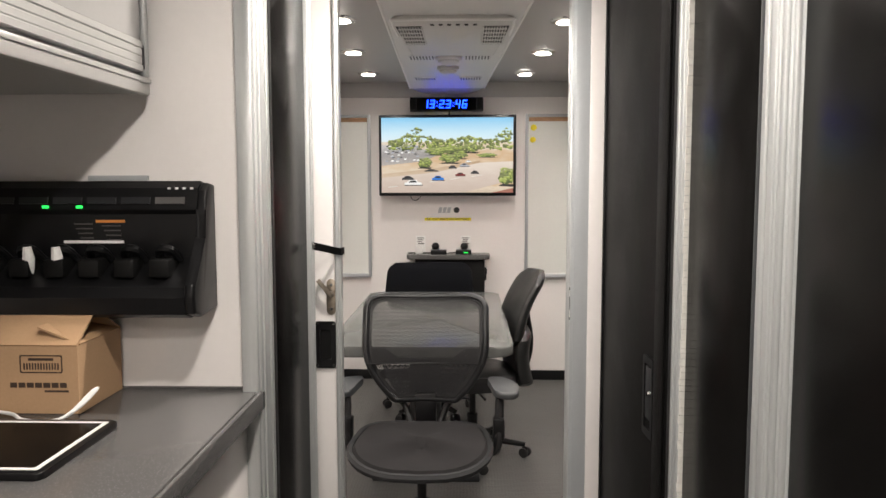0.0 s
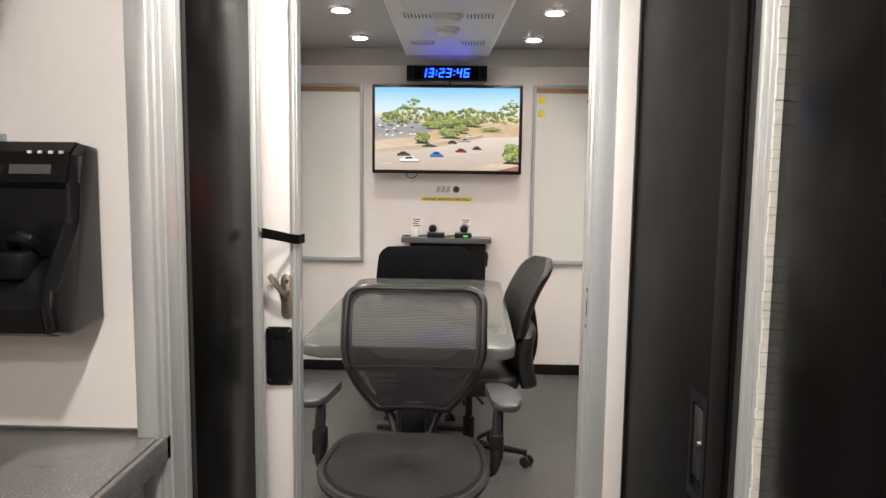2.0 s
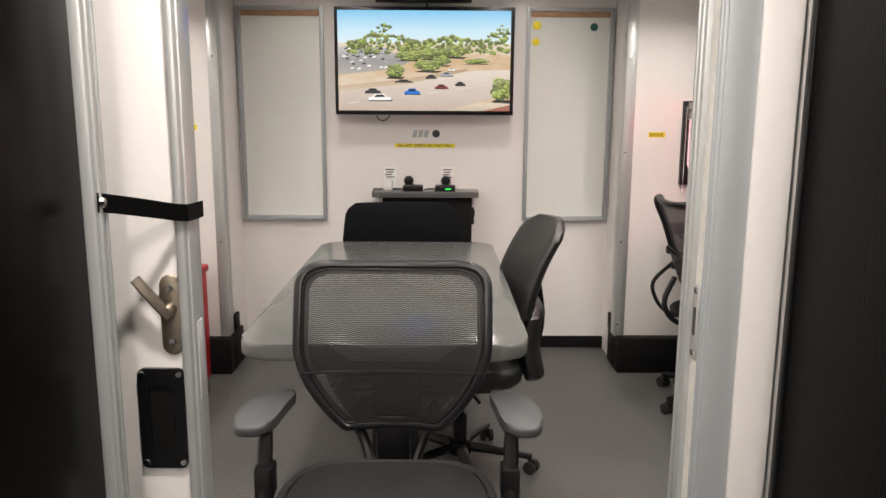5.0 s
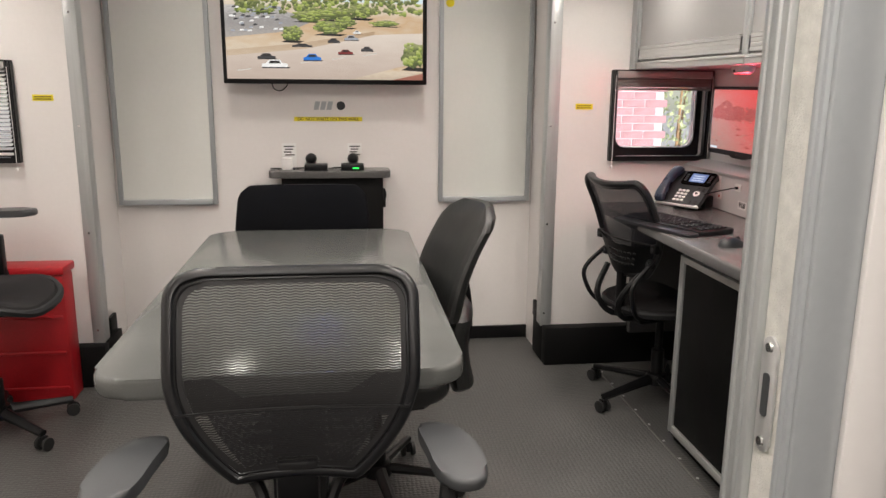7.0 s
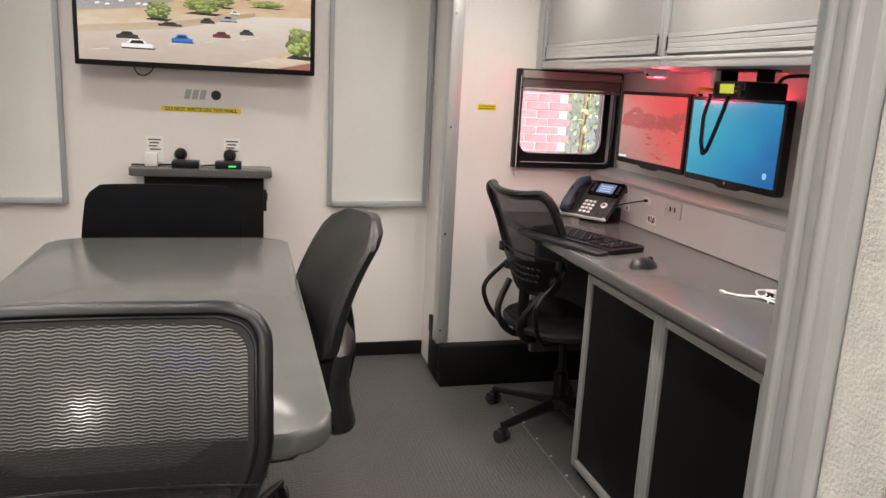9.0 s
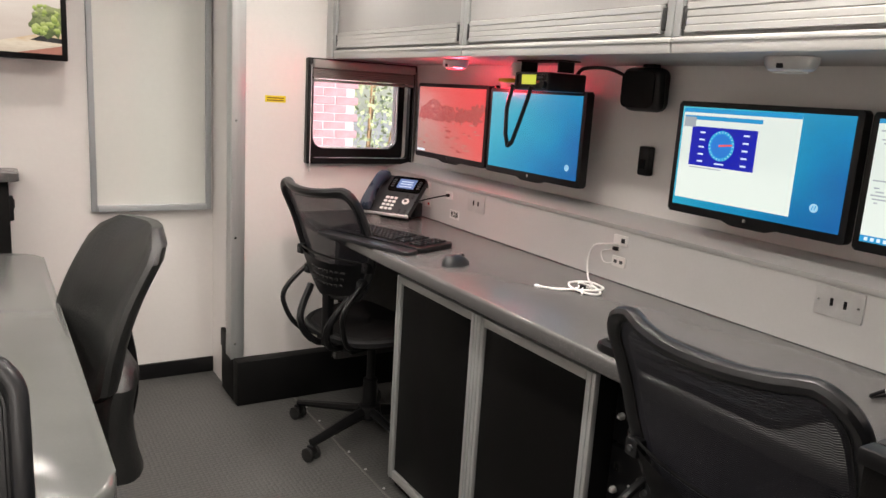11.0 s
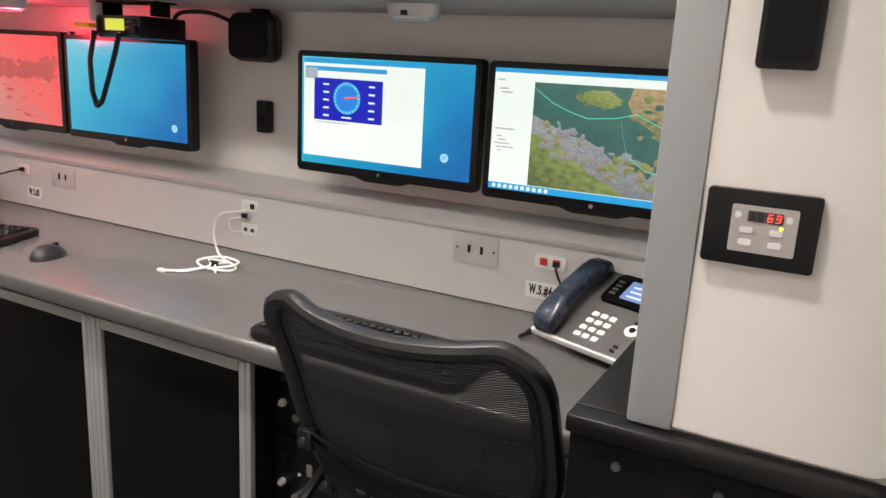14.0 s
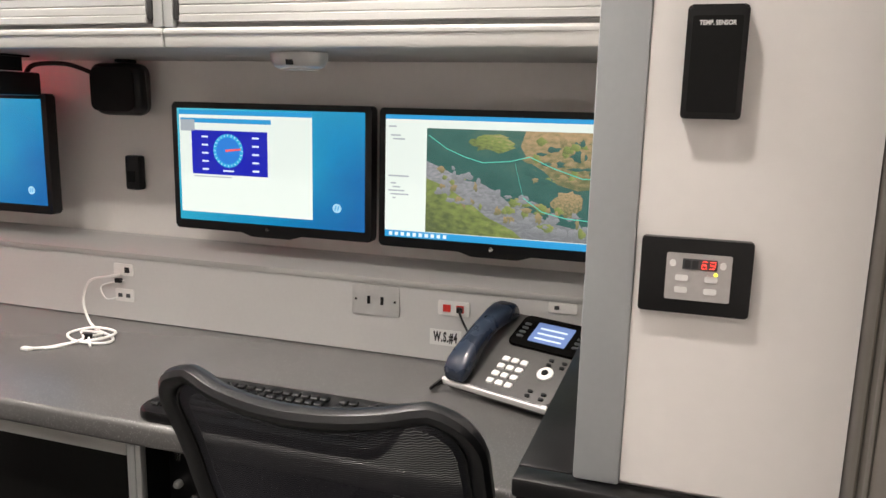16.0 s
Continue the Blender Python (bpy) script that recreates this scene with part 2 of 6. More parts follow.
SKY_PIC = picture("tv_sky", [(0, (0.85, 0.92, 0.95)), (0.5, (0.62, 0.84, 0.95)), (1, (0.25, 0.60, 0.88))], 3, (0, 1, 0), 0.15, 0.95)
FIELD_PIC = picture("tv_dry_ground", [(0, (0.62, 0.50, 0.38)), (0.4, (0.80, 0.66, 0.50)), (0.7, (0.70, 0.48, 0.28)), (1, (0.86, 0.76, 0.62))], 9, (0, 1, 0), 0.7, 0.9)
ROAD_PIC = picture("tv_road", [(0, (0.60, 0.48, 0.40)), (0.5, (0.72, 0.60, 0.51)), (1, (0.84, 0.73, 0.63))], 7, (0, 1, 0), 0.5, 0.9)
LOT_PIC = picture("tv_car_park", [(0, (0.50, 0.46, 0.42)), (0.55, (0.36, 0.34, 0.33)), (1, (0.66, 0.63, 0.60))], 26, (0, 1, 0), 1.2, 0.9)
TREE_PIC = picture("tv_dark_trees", [(0, (0.06, 0.085, 0.025)), (0.5, (0.17, 0.20, 0.07)), (1, (0.40, 0.42, 0.18))], 9, (0, 1, 0), 1.1, 0.9)
BUSH_PIC = picture("tv_green_trees", [(0, (0.12, 0.18, 0.03)), (0.5, (0.38, 0.46, 0.10)), (1, (0.68, 0.72, 0.28))], 10, (0, 1, 0), 1.0, 0.9)
DESKTOP_PIC = picture("blue_desktop", [(0, (0.0, 0.12, 0.38)), (0.2, (0.0, 0.23, 0.48)), (0.55, (0.02, 0.38, 0.55)), (1, (0.10, 0.52, 0.64))], 1.6, (-0.6, 0.35, 0), 0.35, 0.95, 1, offset=0.5)
# Red light reflected on the glass, put into the picture's own colours
RED_REFLECTION_PIC = picture("red_reflection_screen", [(0, (0.40, 0.25, 0.21)), (0.3, (0.58, 0.22, 0.19)), (0.6, (0.80, 0.12, 0.11)), (1, (0.88, 0.06, 0.07))], 9, (0.62, 0.42, 0), 0.22, 0.9)
WATER_PIC = picture("map_water", [(0, (0.02, 0.09, 0.08)), (0.6, (0.04, 0.14, 0.12)), (1, (0.12, 0.20, 0.13))], 7, (0.3, 0.6, 0), 1.0, 0.85)
HILL_PIC = picture("map_dry_hills", [(0, (0.14, 0.16, 0.07)), (0.45, (0.42, 0.30, 0.16)), (0.75, (0.55, 0.36, 0.20)), (1, (0.40, 0.34, 0.24))], 14, (0, 0.5, 0), 1.3, 0.85)
TOWN_PIC = picture("map_town", [(0, (0.20, 0.21, 0.22)), (0.5, (0.36, 0.36, 0.38)), (1, (0.55, 0.54, 0.54))], 34, (0, 0.4, 0), 1.4, 0.85)
GREENHILL_PIC = picture("map_green_hills", [(0, (0.10, 0.13, 0.05)), (0.5, (0.24, 0.30, 0.08)), (0.8, (0.42, 0.36, 0.17)), (1, (0.30, 0.40, 0.14))], 11, (0.4, 0.4, 0), 1.3, 0.85)

# ---------------------------------------------------------------- building helpers
PLACE = {}


def thing(name, label, category, at=(0, 0, 0), turn=0, group="", kind=""):
    ob = new(name)
    ob.matrix_world = PLACE[ob.name] = pose(*at, 0, 0, turn)
    ob.empty_display_size = 0.05
    return tagged(ob, label, category, group, kind)


def mesh_of(name, bm, material, smooth=True):
    me = bpy.data.meshes.new(name)
    bmesh.ops.recalc_face_normals(bm, faces=bm.faces)
    bm.to_mesh(me)
    bm.free()
    me.materials.append(material)
    if smooth:
        for p in me.polygons:
            p.use_smooth = True
        me.set_sharp_from_angle(angle=radians(35))
    return me


def part(name, bm, material, parent, label="", world=False, smooth=True):
    """One mesh object under a thing or part. world: the mesh is given in world places."""
    if world:
        bm.transform(PLACE[parent.name].inverted())
    ob = new(name, mesh_of(name, bm, material, smooth))
    ob.parent = parent
    PLACE[ob.name] = PLACE[parent.name]
    return tagged(ob, label)


def solid(name, bm, material, label, category, kind="structure", smooth=True):
    ob = new(name, mesh_of(name, bm, material, smooth))
    PLACE[ob.name] = Matrix()
    return tagged(ob, label, category, "", kind)


def box(x0, x1, y0, y1, z0, z1, bevel=0.0, segs=2, bm=None):
    bm2 = bmesh.new()
    bmesh.ops.create_cube(bm2, size=1)
    bmesh.ops.transform(bm2, matrix=Matrix.LocRotScale(((x0 + x1) / 2, (y0 + y1) / 2, (z0 + z1) / 2), None, (abs(x1 - x0), abs(y1 - y0), abs(z1 - z0))), verts=bm2.verts)
    if bevel:
        bmesh.ops.bevel(bm2, geom=bm2.edges[:], offset=bevel, segments=segs, affect="EDGES", profile=0.5)
    return merge(bm, bm2)


def merge(bm, bm2):
    if bm is None:
        return bm2
    me = bpy.data.meshes.new("tmp")
    bm2.to_mesh(me)
    bm2.free()
    bm.from_mesh(me)
    bpy.data.meshes.remove(me)
    return bm


def turned(bm, m):
    bm.transform(m)
    return bm


def outline(w, h, r, n=6):
    pts = []
    for cx, cy, a0 in ((w / 2 - r, h / 2 - r, 0), (-w / 2 + r, h / 2 - r, 90), (-w / 2 + r, -h / 2 + r, 180), (w / 2 - r, -h / 2 + r, 270)):
        for k in range(n + 1):
            a = radians(a0 + 90 * k / n)
            pts.append((cx + r * math.cos(a), cy + r * math.sin(a)))
    return pts


def extrude(pts, t, bevel=0.0, hole=None):
    """A plate in the xy plane with the outline pts, from z=0 to z=t."""
    bm = bmesh.new()
    if hole:
        rings = [[bm.verts.new((x, y, z)) for x, y in p] for z in (0, t) for p in (pts, hole)]
        k = len(pts)
        for i in range(k):
            j = (i + 1) % k
            bm.faces.new((rings[0][i], rings[0][j], rings[1][j], rings[1][i]))
            bm.faces.new((rings[2][i], rings[3][i], rings[3][j], rings[2][j]))
            bm.faces.new((rings[0][i], rings[2][i], rings[2][j], rings[0][j]))
            bm.faces.new((rings[1][i], rings[1][j], rings[3][j], rings[3][i]))
        return bm
    lo, hi = [bm.verts.new((x, y, 0)) for x, y in pts], [bm.verts.new((x, y, t)) for x, y in pts]
    bm.faces.new(lo[::-1])
    top = bm.faces.new(hi)
    k = len(pts)
    for i in range(k):
        bm.faces.new((lo[i], lo[(i + 1) % k], hi[(i + 1) % k], hi[i]))
    if bevel:
        bmesh.ops.bevel(bm, geom=[e for f_ in bm.faces if len(f_.verts) == k for e in f_.edges], offset=bevel, segments=3, affect="EDGES", profile=0.5)
    return bm


def plate(w, h, r, t, bevel=0.0, hole=None, n=6):
    return extrude(outline(w, h, r, n), t, bevel, outline(*hole, n) if hole else None)


FACE_S = Matrix(((1, 0, 0, 0), (0, 0, -1, 0), (0, 1, 0, 0), (0, 0, 0, 1)))   # plate facing -y: x stays, y goes up
FACE_W = Matrix(((0, 0, -1, 0), (-1, 0, 0, 0), (0, 1, 0, 0), (0, 0, 0, 1)))  # plate facing -x: its right is -y
FACE_E = Matrix(((0, 0, 1, 0), (1, 0, 0, 0), (0, 1, 0, 0), (0, 0, 0, 1)))    # plate facing +x


def at(x, y, z, face=Matrix()):
    return Matrix.Translation((x, y, z)) @ face


def tube(points, r, n=8, close=False, bm=None, squash=1.0, smooth_steps=0):
    """A round rod along the points; r may be a list. smooth_steps: rounds the line off by a spline."""
    pts = [Vector(p) for p in points]
    if smooth_steps:
        out, m = [], len(pts)
        rng = range(m if close else m - 1)
        for i in rng:
            g = (lambda k: pts[k % m]) if close else (lambda k: pts[min(max(k, 0), m - 1)])
            p0, p1, p2, p3 = g(i - 1), g(i), g(i + 1), g(i + 2)
            for s in range(smooth_steps):
                t = s / smooth_steps
                out.append(0.5 * (2 * p1 + (p2 - p0) * t + (2 * p0 - 5 * p1 + 4 * p2 - p3) * t * t + (3 * p1 - p0 - 3 * p2 + p3) * t ** 3))
        if not close:
            out.append(pts[-1])
        if isinstance(r, (list, tuple)):
            q = [r[min(int(i / smooth_steps), len(r) - 1)] for i in range(len(out))]
            r = q
        pts = out
    b = bmesh.new()
    k, rings, side = len(pts), [], None
    for i, p in enumerate(pts):
        d = (pts[(i + 1) % k] - pts[i - 1]) if close else (pts[min(i + 1, k - 1)] - pts[max(i - 1, 0)])
        d = d.normalized() if d.length > 1e-9 else Vector((0, 0, 1))
        if side is None:
            side = d.orthogonal().normalized()
        side = (side - d * side.dot(d)).normalized()
        up = d.cross(side)
        rr = r[i] if isinstance(r, (list, tuple)) else r
        rings.append([b.verts.new(p + side * rr * math.cos(math.tau * j / n) + up * rr * squash * math.sin(math.tau * j / n)) for j in range(n)])
    for i in range(k if close else k - 1):
        a, c = rings[i], rings[(i + 1) % k]
        for j in range(n):
            b.faces.new((a[j], a[(j + 1) % n], c[(j + 1) % n], c[j]))
    if not close:
        b.faces.new(rings[0][::-1]), b.faces.new(rings[-1])
    return merge(bm, b)


def lathe(profile, n=24, bm=None):
    """Turned body round z from (radius, height) pairs."""
    b = bmesh.new()
    rings = [[b.verts.new((r * math.cos(math.tau * j / n), r * math.sin(math.tau * j / n), z)) for j in range(n)] for r, z in profile]
    for a, c in zip(rings, rings[1:]):
        for j in range(n):
            b.faces.new((a[j], a[(j + 1) % n], c[(j + 1) % n], c[j]))
    b.faces.new(rings[0][::-1]), b.faces.new(rings[-1])
    return merge(bm, b)


def sheet(fn, nu=20, nv=16, thick=0.0):
    """A curved sheet fn(u, v) -> point, u and v from 0 to 1, with its size in metres as UV."""
    b = bmesh.new()
    uvl = b.loops.layers.uv.new("UVMap")
    g = [[Vector(fn(i / nu, j / nv)) for j in range(nv + 1)] for i in range(nu + 1)]
    wide = (g[0][nv // 2] - g[nu][nv // 2]).length
    high = (g[nu // 2][0] - g[nu // 2][nv]).length
    vs = [[b.verts.new(p) for p in row] for row in g]
    for i in range(nu):
        for j in range(nv):
            f_ = b.faces.new((vs[i][j], vs[i + 1][j], vs[i + 1][j + 1], vs[i][j + 1]))
            for lp, (a, c) in zip(f_.loops, ((i, j), (i + 1, j), (i + 1, j + 1), (i, j + 1))):
                lp[uvl].uv = (a / nu * wide, c / nv * high)
    if thick:
        bmesh.ops.solidify(b, geom=b.faces[:], thickness=thick)
    return b


def flat(pts, z=0.0):
    """A flat figure on a screen, with its own 0..1 UV."""
    b = bmesh.new()
    uvl = b.loops.layers.uv.new("UVMap")
    f_ = b.faces.new([b.verts.new((x, y, z)) for x, y in pts])
    xs, ys = [p[0] for p in pts], [p[1] for p in pts]
    w, h = max(xs) - min(xs), max(ys) - min(ys)
    for lp in f_.loops:
        lp[uvl].uv = ((lp.vert.co.x - min(xs)) / w, (lp.vert.co.y - min(ys)) / h)
    return b


def rect(x0, x1, y0, y1):
    return [(x0, y0), (x1, y0), (x1, y1), (x0, y1)]


def blob(cx, cy, rx, ry, n=22, rough=0.18, seed=0):
    rnd = random.Random(seed)
    return [(cx + rx * (1 + rough * rnd.uniform(-1, 1)) * math.cos(math.tau * k / n), cy + ry * (1 + rough * rnd.uniform(-1, 1)) * math.sin(math.tau * k / n)) for k in range(n)]


def words(text, size, squeeze=1.0, bold=0.0, space=1.0):
    """Lettering as a thin mesh in the xy plane, centred."""
    cu = bpy.data.curves.new("words", "FONT")
    cu.body, cu.size, cu.extrude, cu.offset, cu.space_character = text, size, 0.0004, bold, space
    cu.align_x, cu.align_y = "CENTER", "CENTER"
    ob = bpy.data.objects.new("words", cu)
    me = bpy.data.meshes.new_from_object(ob)
    b = bmesh.new()
    b.from_mesh(me)
    bpy.data.objects.remove(ob)
    bpy.data.curves.remove(cu)
    b.transform(Matrix.Diagonal((squeeze, 1, 1, 1)))
    return b

# ---------------------------------------------------------------- shell of the vehicle
CEIL_Z = 2.31
solid("floor", box(-2.1, 2.1, -1.7, 5.8, -0.06, 0), FLOOR, "dark grey studded rubber floor", "floor")
b = box(-1.25, 1.25, 5.68, 5.78, 0, CEIL_Z)
solid("wall_north", b, WALL, "glossy off-white end wall panel", "wall")
solid("wall_east", box(2.0, 2.08, 2.2, 5.36, 0, 2.2), WALL, "off-white side wall of the slide-out", "wall")
solid("wall_west", box(-2.08, -2.0, 2.2, 5.36, 0, 2.2), WALL, "off-white side wall of the slide-out", "wall")
# end walls of the slide-outs, each with a window opening
for nm, s, y, xa, xb, za, zb in (("wall_slideout_east", 1, 5.27, 1.485, 1.97, 1.095, 1.51), ("wall_slideout_west", -1, 5.22, 1.355, 1.84, 1.10, 1.52)):
    xo = 1.165 if s > 0 else 1.075
    outer, inner = rect(xo, 2.0, 0, 2.2), rect(xa, xb, za, zb)
    if s < 0:
        outer, inner = [(-px, pz) for px, pz in outer][::-1], [(-px, pz) for px, pz in inner][::-1]
    b = turned(extrude(outer, 0.06, hole=inner), at(0, y + 0.06, 0, FACE_S))
    solid(nm, b, WALL, "off-white end wall of the slide-out with a window opening", "wall", smooth=False)
solid("wall_return_east", box(1.17, 1.25, 5.33, 5.68, 0, CEIL_Z), WALL, "narrow off-white return wall beside the slide-out", "wall")
solid("wall_return_west", box(-1.25, -1.07, 5.28, 5.68, 0, CEIL_Z), WALL, "narrow off-white return wall beside the slide-out", "wall")
solid("ceiling", box(-1.25, 1.25, -1.7, 5.78, CEIL_Z, CEIL_Z + 0.06), CEIL, "grey panelled ceiling with recessed downlights", "ceiling")
for s, nm in ((1, "ceiling_slideout_east"), (-1, "ceiling_slideout_west")):
    b = box(min(s * 1.17, s * 2.08), max(s * 1.17, s * 2.08), 2.2, 5.36, 2.12, 2.2)
    box(min(s * 1.17, s * 1.25), max(s * 1.17, s * 1.25), 2.2, 5.33, 2.2, CEIL_Z, bm=b)
    solid(nm, b, WALL, "off-white slide-out ceiling and header", "ceiling")
# partition with the sliding door opening
solid("wall_partition_east", box(0.60, 1.14, 2.105, 2.2, 0, CEIL_Z), WALL, "off-white partition wall beside the sliding door", "wall")
solid("wall_partition_core", box(1.14, 2.08, 2.07, 2.465, 0, CEIL_Z - 0.003), WALL, "off-white wall block at the end of the desk", "wall")
solid("wall_partition_west", box(-2.08, -0.24, 2.13, 2.2, 0, CEIL_Z), WALL, "off-white partition wall behind the sliding door", "wall")
solid("wall_partition_header", box(-0.24, 0.60, 2.07, 2.2, 2.12, CEIL_Z), WALL, "off-white header over the sliding door opening", "wall")
# corridor
solid("wall_kitchenette", box(-0.97, -0.285, 1.46, 1.50, 0, CEIL_Z), WALL, "off-white wall panel above the counter", "wall")
solid("wall_corridor_west", box(-1.05, -0.97, -1.7, 2.13, 0, CEIL_Z), WALL, "off-white corridor wall", "wall")
solid("wall_corridor_east", box(0.74, 0.82, -1.7, 2.07, 0, CEIL_Z), WALL, "corridor wall behind black panels", "wall")
solid("wall_south", box(-1.05, 0.82, -1.78, -1.7, 0, CEIL_Z), WALL, "off-white wall closing the corridor", "wall")

# trims
b = box(-1.07, 1.17, 5.665, 5.68, 0.0, 0.075, 0.003)
solid("baseboard", b, BLACK, "black rubber baseboard along the end wall", "baseboard")
solid("trim_1", box(-1.07, 1.17, 5.655, 5.68, 2.195, CEIL_Z, 0.004), WALL_GREY, "grey crown panel under the ceiling", "trim")
b = box(1.142, 1.20, 5.262, 5.27, 0.2, 2.12, 0.002)
box(1.1445, 1.1695, 5.2705, 5.35, 0.2, 2.12, 0.002, bm=b)
solid("trim_2", b, ALU, "aluminium corner trim of the slide-out opening", "trim")
b = box(-1.10, -1.045, 5.212, 5.22, 0.2, 2.12, 0.002)
box(-1.0695, -1.0475, 5.2205, 5.30, 0.2, 2.12, 0.002, bm=b)
solid("trim_3", b, ALU, "aluminium corner trim of the slide-out opening", "trim")
b = None
for y in (5.264, 5.214):
    s = 1 if y > 5.24 else -1
    for z in (0.27, 0.75, 1.25, 1.75):
        b = turned(lathe([(0.006, 0), (0.005, 0.003)], 8), at(s * 1.16 if s > 0 else -1.075, y, z, FACE_S)) if b is None else merge(b, turned(lathe([(0.006, 0), (0.005, 0.003)], 8), at(1.16 if s > 0 else -1.075, y, z, FACE_S)))
solid("trim_screws", b, CHROME, "small domed screws in the corner trims", "screw", "stuff")
t = thing("plinth_box", "black box plinth at the foot of the slide-out wall", "plinth", (1.6, 5.25, 0), group="plinth boxes")
part("body", box(1.155, 2.0, 5.20, 5.269, 0, 0.205, 0.004), BLACK_MATT, t, world=True)
part("side_body", box(1.155, 1.169, 5.27, 5.46, 0, 0.205, 0.003), BLACK_MATT, t, world=True)
part("upstand", box(1.150, 1.169, 5.36, 5.46, 0.206, 0.29, 0.003), BLACK_MATT, t, world=True)
t = thing("plinth_box", "black box plinth at the foot of the slide-out wall", "plinth", (-1.5, 5.2, 0), group="plinth boxes")
part("body", box(-2.0, -1.03, 5.15, 5.219, 0, 0.205, 0.004), BLACK_MATT, t, world=True)
part("side_body", box(-1.069, -1.03, 5.22, 5.44, 0, 0.205, 0.003), BLACK_MATT, t, world=True)
part("upstand", box(-1.069, -1.05, 5.34, 5.44, 0.206, 0.29, 0.003), BLACK_MATT, t, world=True)
solid("threshold_strip", box(1.412, 1.420, 2.6, 5.19, 0, 0.003, 0.001), WORN_STRIP, "aluminium floor strip along the slide-out", "trim")

strip = thing("strip_bolts", "row of small bolts along the floor strip", "bolt", (1.416, 4.0, 0), kind="")
for k in range(16):
    part("bolt", turned(lathe([(0.006, 0), (0.005, 0.003)], 8), at(1.430, 2.75 + k * 0.155, 0.0005)), STEEL, strip, world=True)

# jamb that receives the sliding door
b = box(0.503, 0.60, 2.1665, 2.206, 0, 2.118, 0.003)
box(0.500, 0.51, 2.176, 2.183, 0, 2.118, 0.002, bm=b), box(0.500, 0.51, 2.192, 2.198, 0, 2.118, 0.002, bm=b)
solid("door_jamb_back", b, ALU, "aluminium door jamb channel", "trim")
b = box(0.506, 0.57, 2.110, 2.1265, 0, 2.118, 0.004)
box(0.503, 0.51, 2.114, 2.120, 0, 2.118, 0.002, bm=b)
box(0.510, 0.56, 2.104, 2.1098, 0, 2.118, 0.002, bm=b)
solid("door_jamb_front", b, ALU_PAINT, "grey aluminium door jamb", "trim")
solid("door_jamb_board", box(0.552, 0.605, 2.096, 2.1035, 0, 2.118, 0.002), WALL, "off-white strip beside the door jamb", "trim")
b = box(0.510, 0.57, 2.127, 2.166, 0, 2.118, 0.003)
solid("door_seal", b, PILE, "white brush pile seal in the door jamb", "seal")
t = thing("strike_plate", "oval steel strike plate in the door jamb", "strike plate", (0.505, 2.128, 1.115))
part("plate", turned(plate(0.024, 0.112, 0.0119, 0.003, 0.001), at(0.5095, 2.147, 1.172, FACE_W)), STEEL, t, world=True)
part("slot", turned(plate(0.010, 0.042, 0.004, 0.001), at(0.5063, 2.147, 1.172, FACE_W)), GREY_PLASTIC, t, world=True)
for dz in (-0.046, 0.046):
    part("screw", turned(lathe([(0.0055, 0), (0.0045, 0.002)], 10), at(0.5063, 2.147, 1.172 + dz, FACE_W)), CHROME, t, world=True)

# sliding door, open, held by a strap
t = thing("door_1", "off-white sliding door with aluminium edge, strapped open", "door", (-0.55, 2.08, 0), kind="structure")
part("leaf", box(-0.96, -0.2035, 2.062, 2.102, 0.01, 2.11, 0.002), WALL, t, world=True)
b = box(-0.203, -0.191, 2.050, 2.116, 0.01, 2.11, 0.003)
box(-0.194, -0.188, 2.062, 2.104, 0.01, 2.11, 0.002, bm=b)
part("edge_profile", b, ALU, t, "aluminium edge profile", world=True)
h = part("pull_plate", turned(plate(0.062, 0.142, 0.009, 0.006, 0.002, hole=(0.034, 0.092, 0.006)), at(-0.236, 2.062, 1.058, FACE_S)), BLACK, t, "black recessed pull plate", world=True)
part("recess", turned(plate(0.033, 0.091, 0.006, 0.002), at(-0.236, 2.062, 1.058, FACE_S)), BLACK_MATT, h, world=True)
for dx in (-0.025, 0.025):
    for dz in (-0.063, 0.063):
        part("screw", turned(lathe([(0.005, 0), (0.004, 0.002)], 10), at(-0.236 + dx, 2.056, 1.058 + dz, FACE_S)), CHROME, h, world=True)
h = part("handle_plate", turned(plate(0.026, 0.108, 0.0129, 0.005, 0.0015), at(-0.217, 2.062, 1.203, FACE_S)), BRASS, t, "worn nickel lever lock", world=True)
b = turned(lathe([(0.009, 0), (0.009, 0.014), (0.006, 0.018)], 14), at(-0.217, 2.057, 1.212, FACE_S))
tube([(-0.214, 2.042, 1.204), (-0.226, 2.036, 1.224), (-0.252, 2.034, 1.257)], [0.006, 0.0075, 0.007], 10, bm=b, squash=0.6)
part("lever", b, BRASS, h, world=True)
for dz in (-0.036, 0.036):
    part("screw", turned(lathe([(0.0055, 0), (0.004, 0.002)], 10), at(-0.217, 2.057, 1.203 + dz, FACE_S)), CHROME, h, world=True)
b = box(-0.190, -0.1865, 2.072, 2.094, 1.08, 1.19, 0.001)
part("edge_latch", b, STEEL, t, "steel latch plate", world=True)
t = thing("door_strap", "black webbing strap holding the sliding door open", "strap", (-0.24, 1.95, 1.35))
path = [(-0.2465, 1.935, 1.367), (-0.238, 1.96, 1.362), (-0.215, 2.0, 1.352), (-0.197, 2.035, 1.343), (-0.184, 2.05, 1.340), (-0.1835, 2.11, 1.338)]
b = bmesh.new()
lo = [b.verts.new((x, y, z - 0.011)) for x, y, z in path]
hi = [b.verts.new((x, y, z + 0.011)) for x, y, z in path]
for i in range(len(path) - 1):
    b.faces.new((lo[i], lo[i + 1], hi[i + 1], hi[i]))
bmesh.ops.solidify(b, geom=b.faces[:], thickness=0.0025)
part("webbing", b, BLACK_MATT, t, world=True)
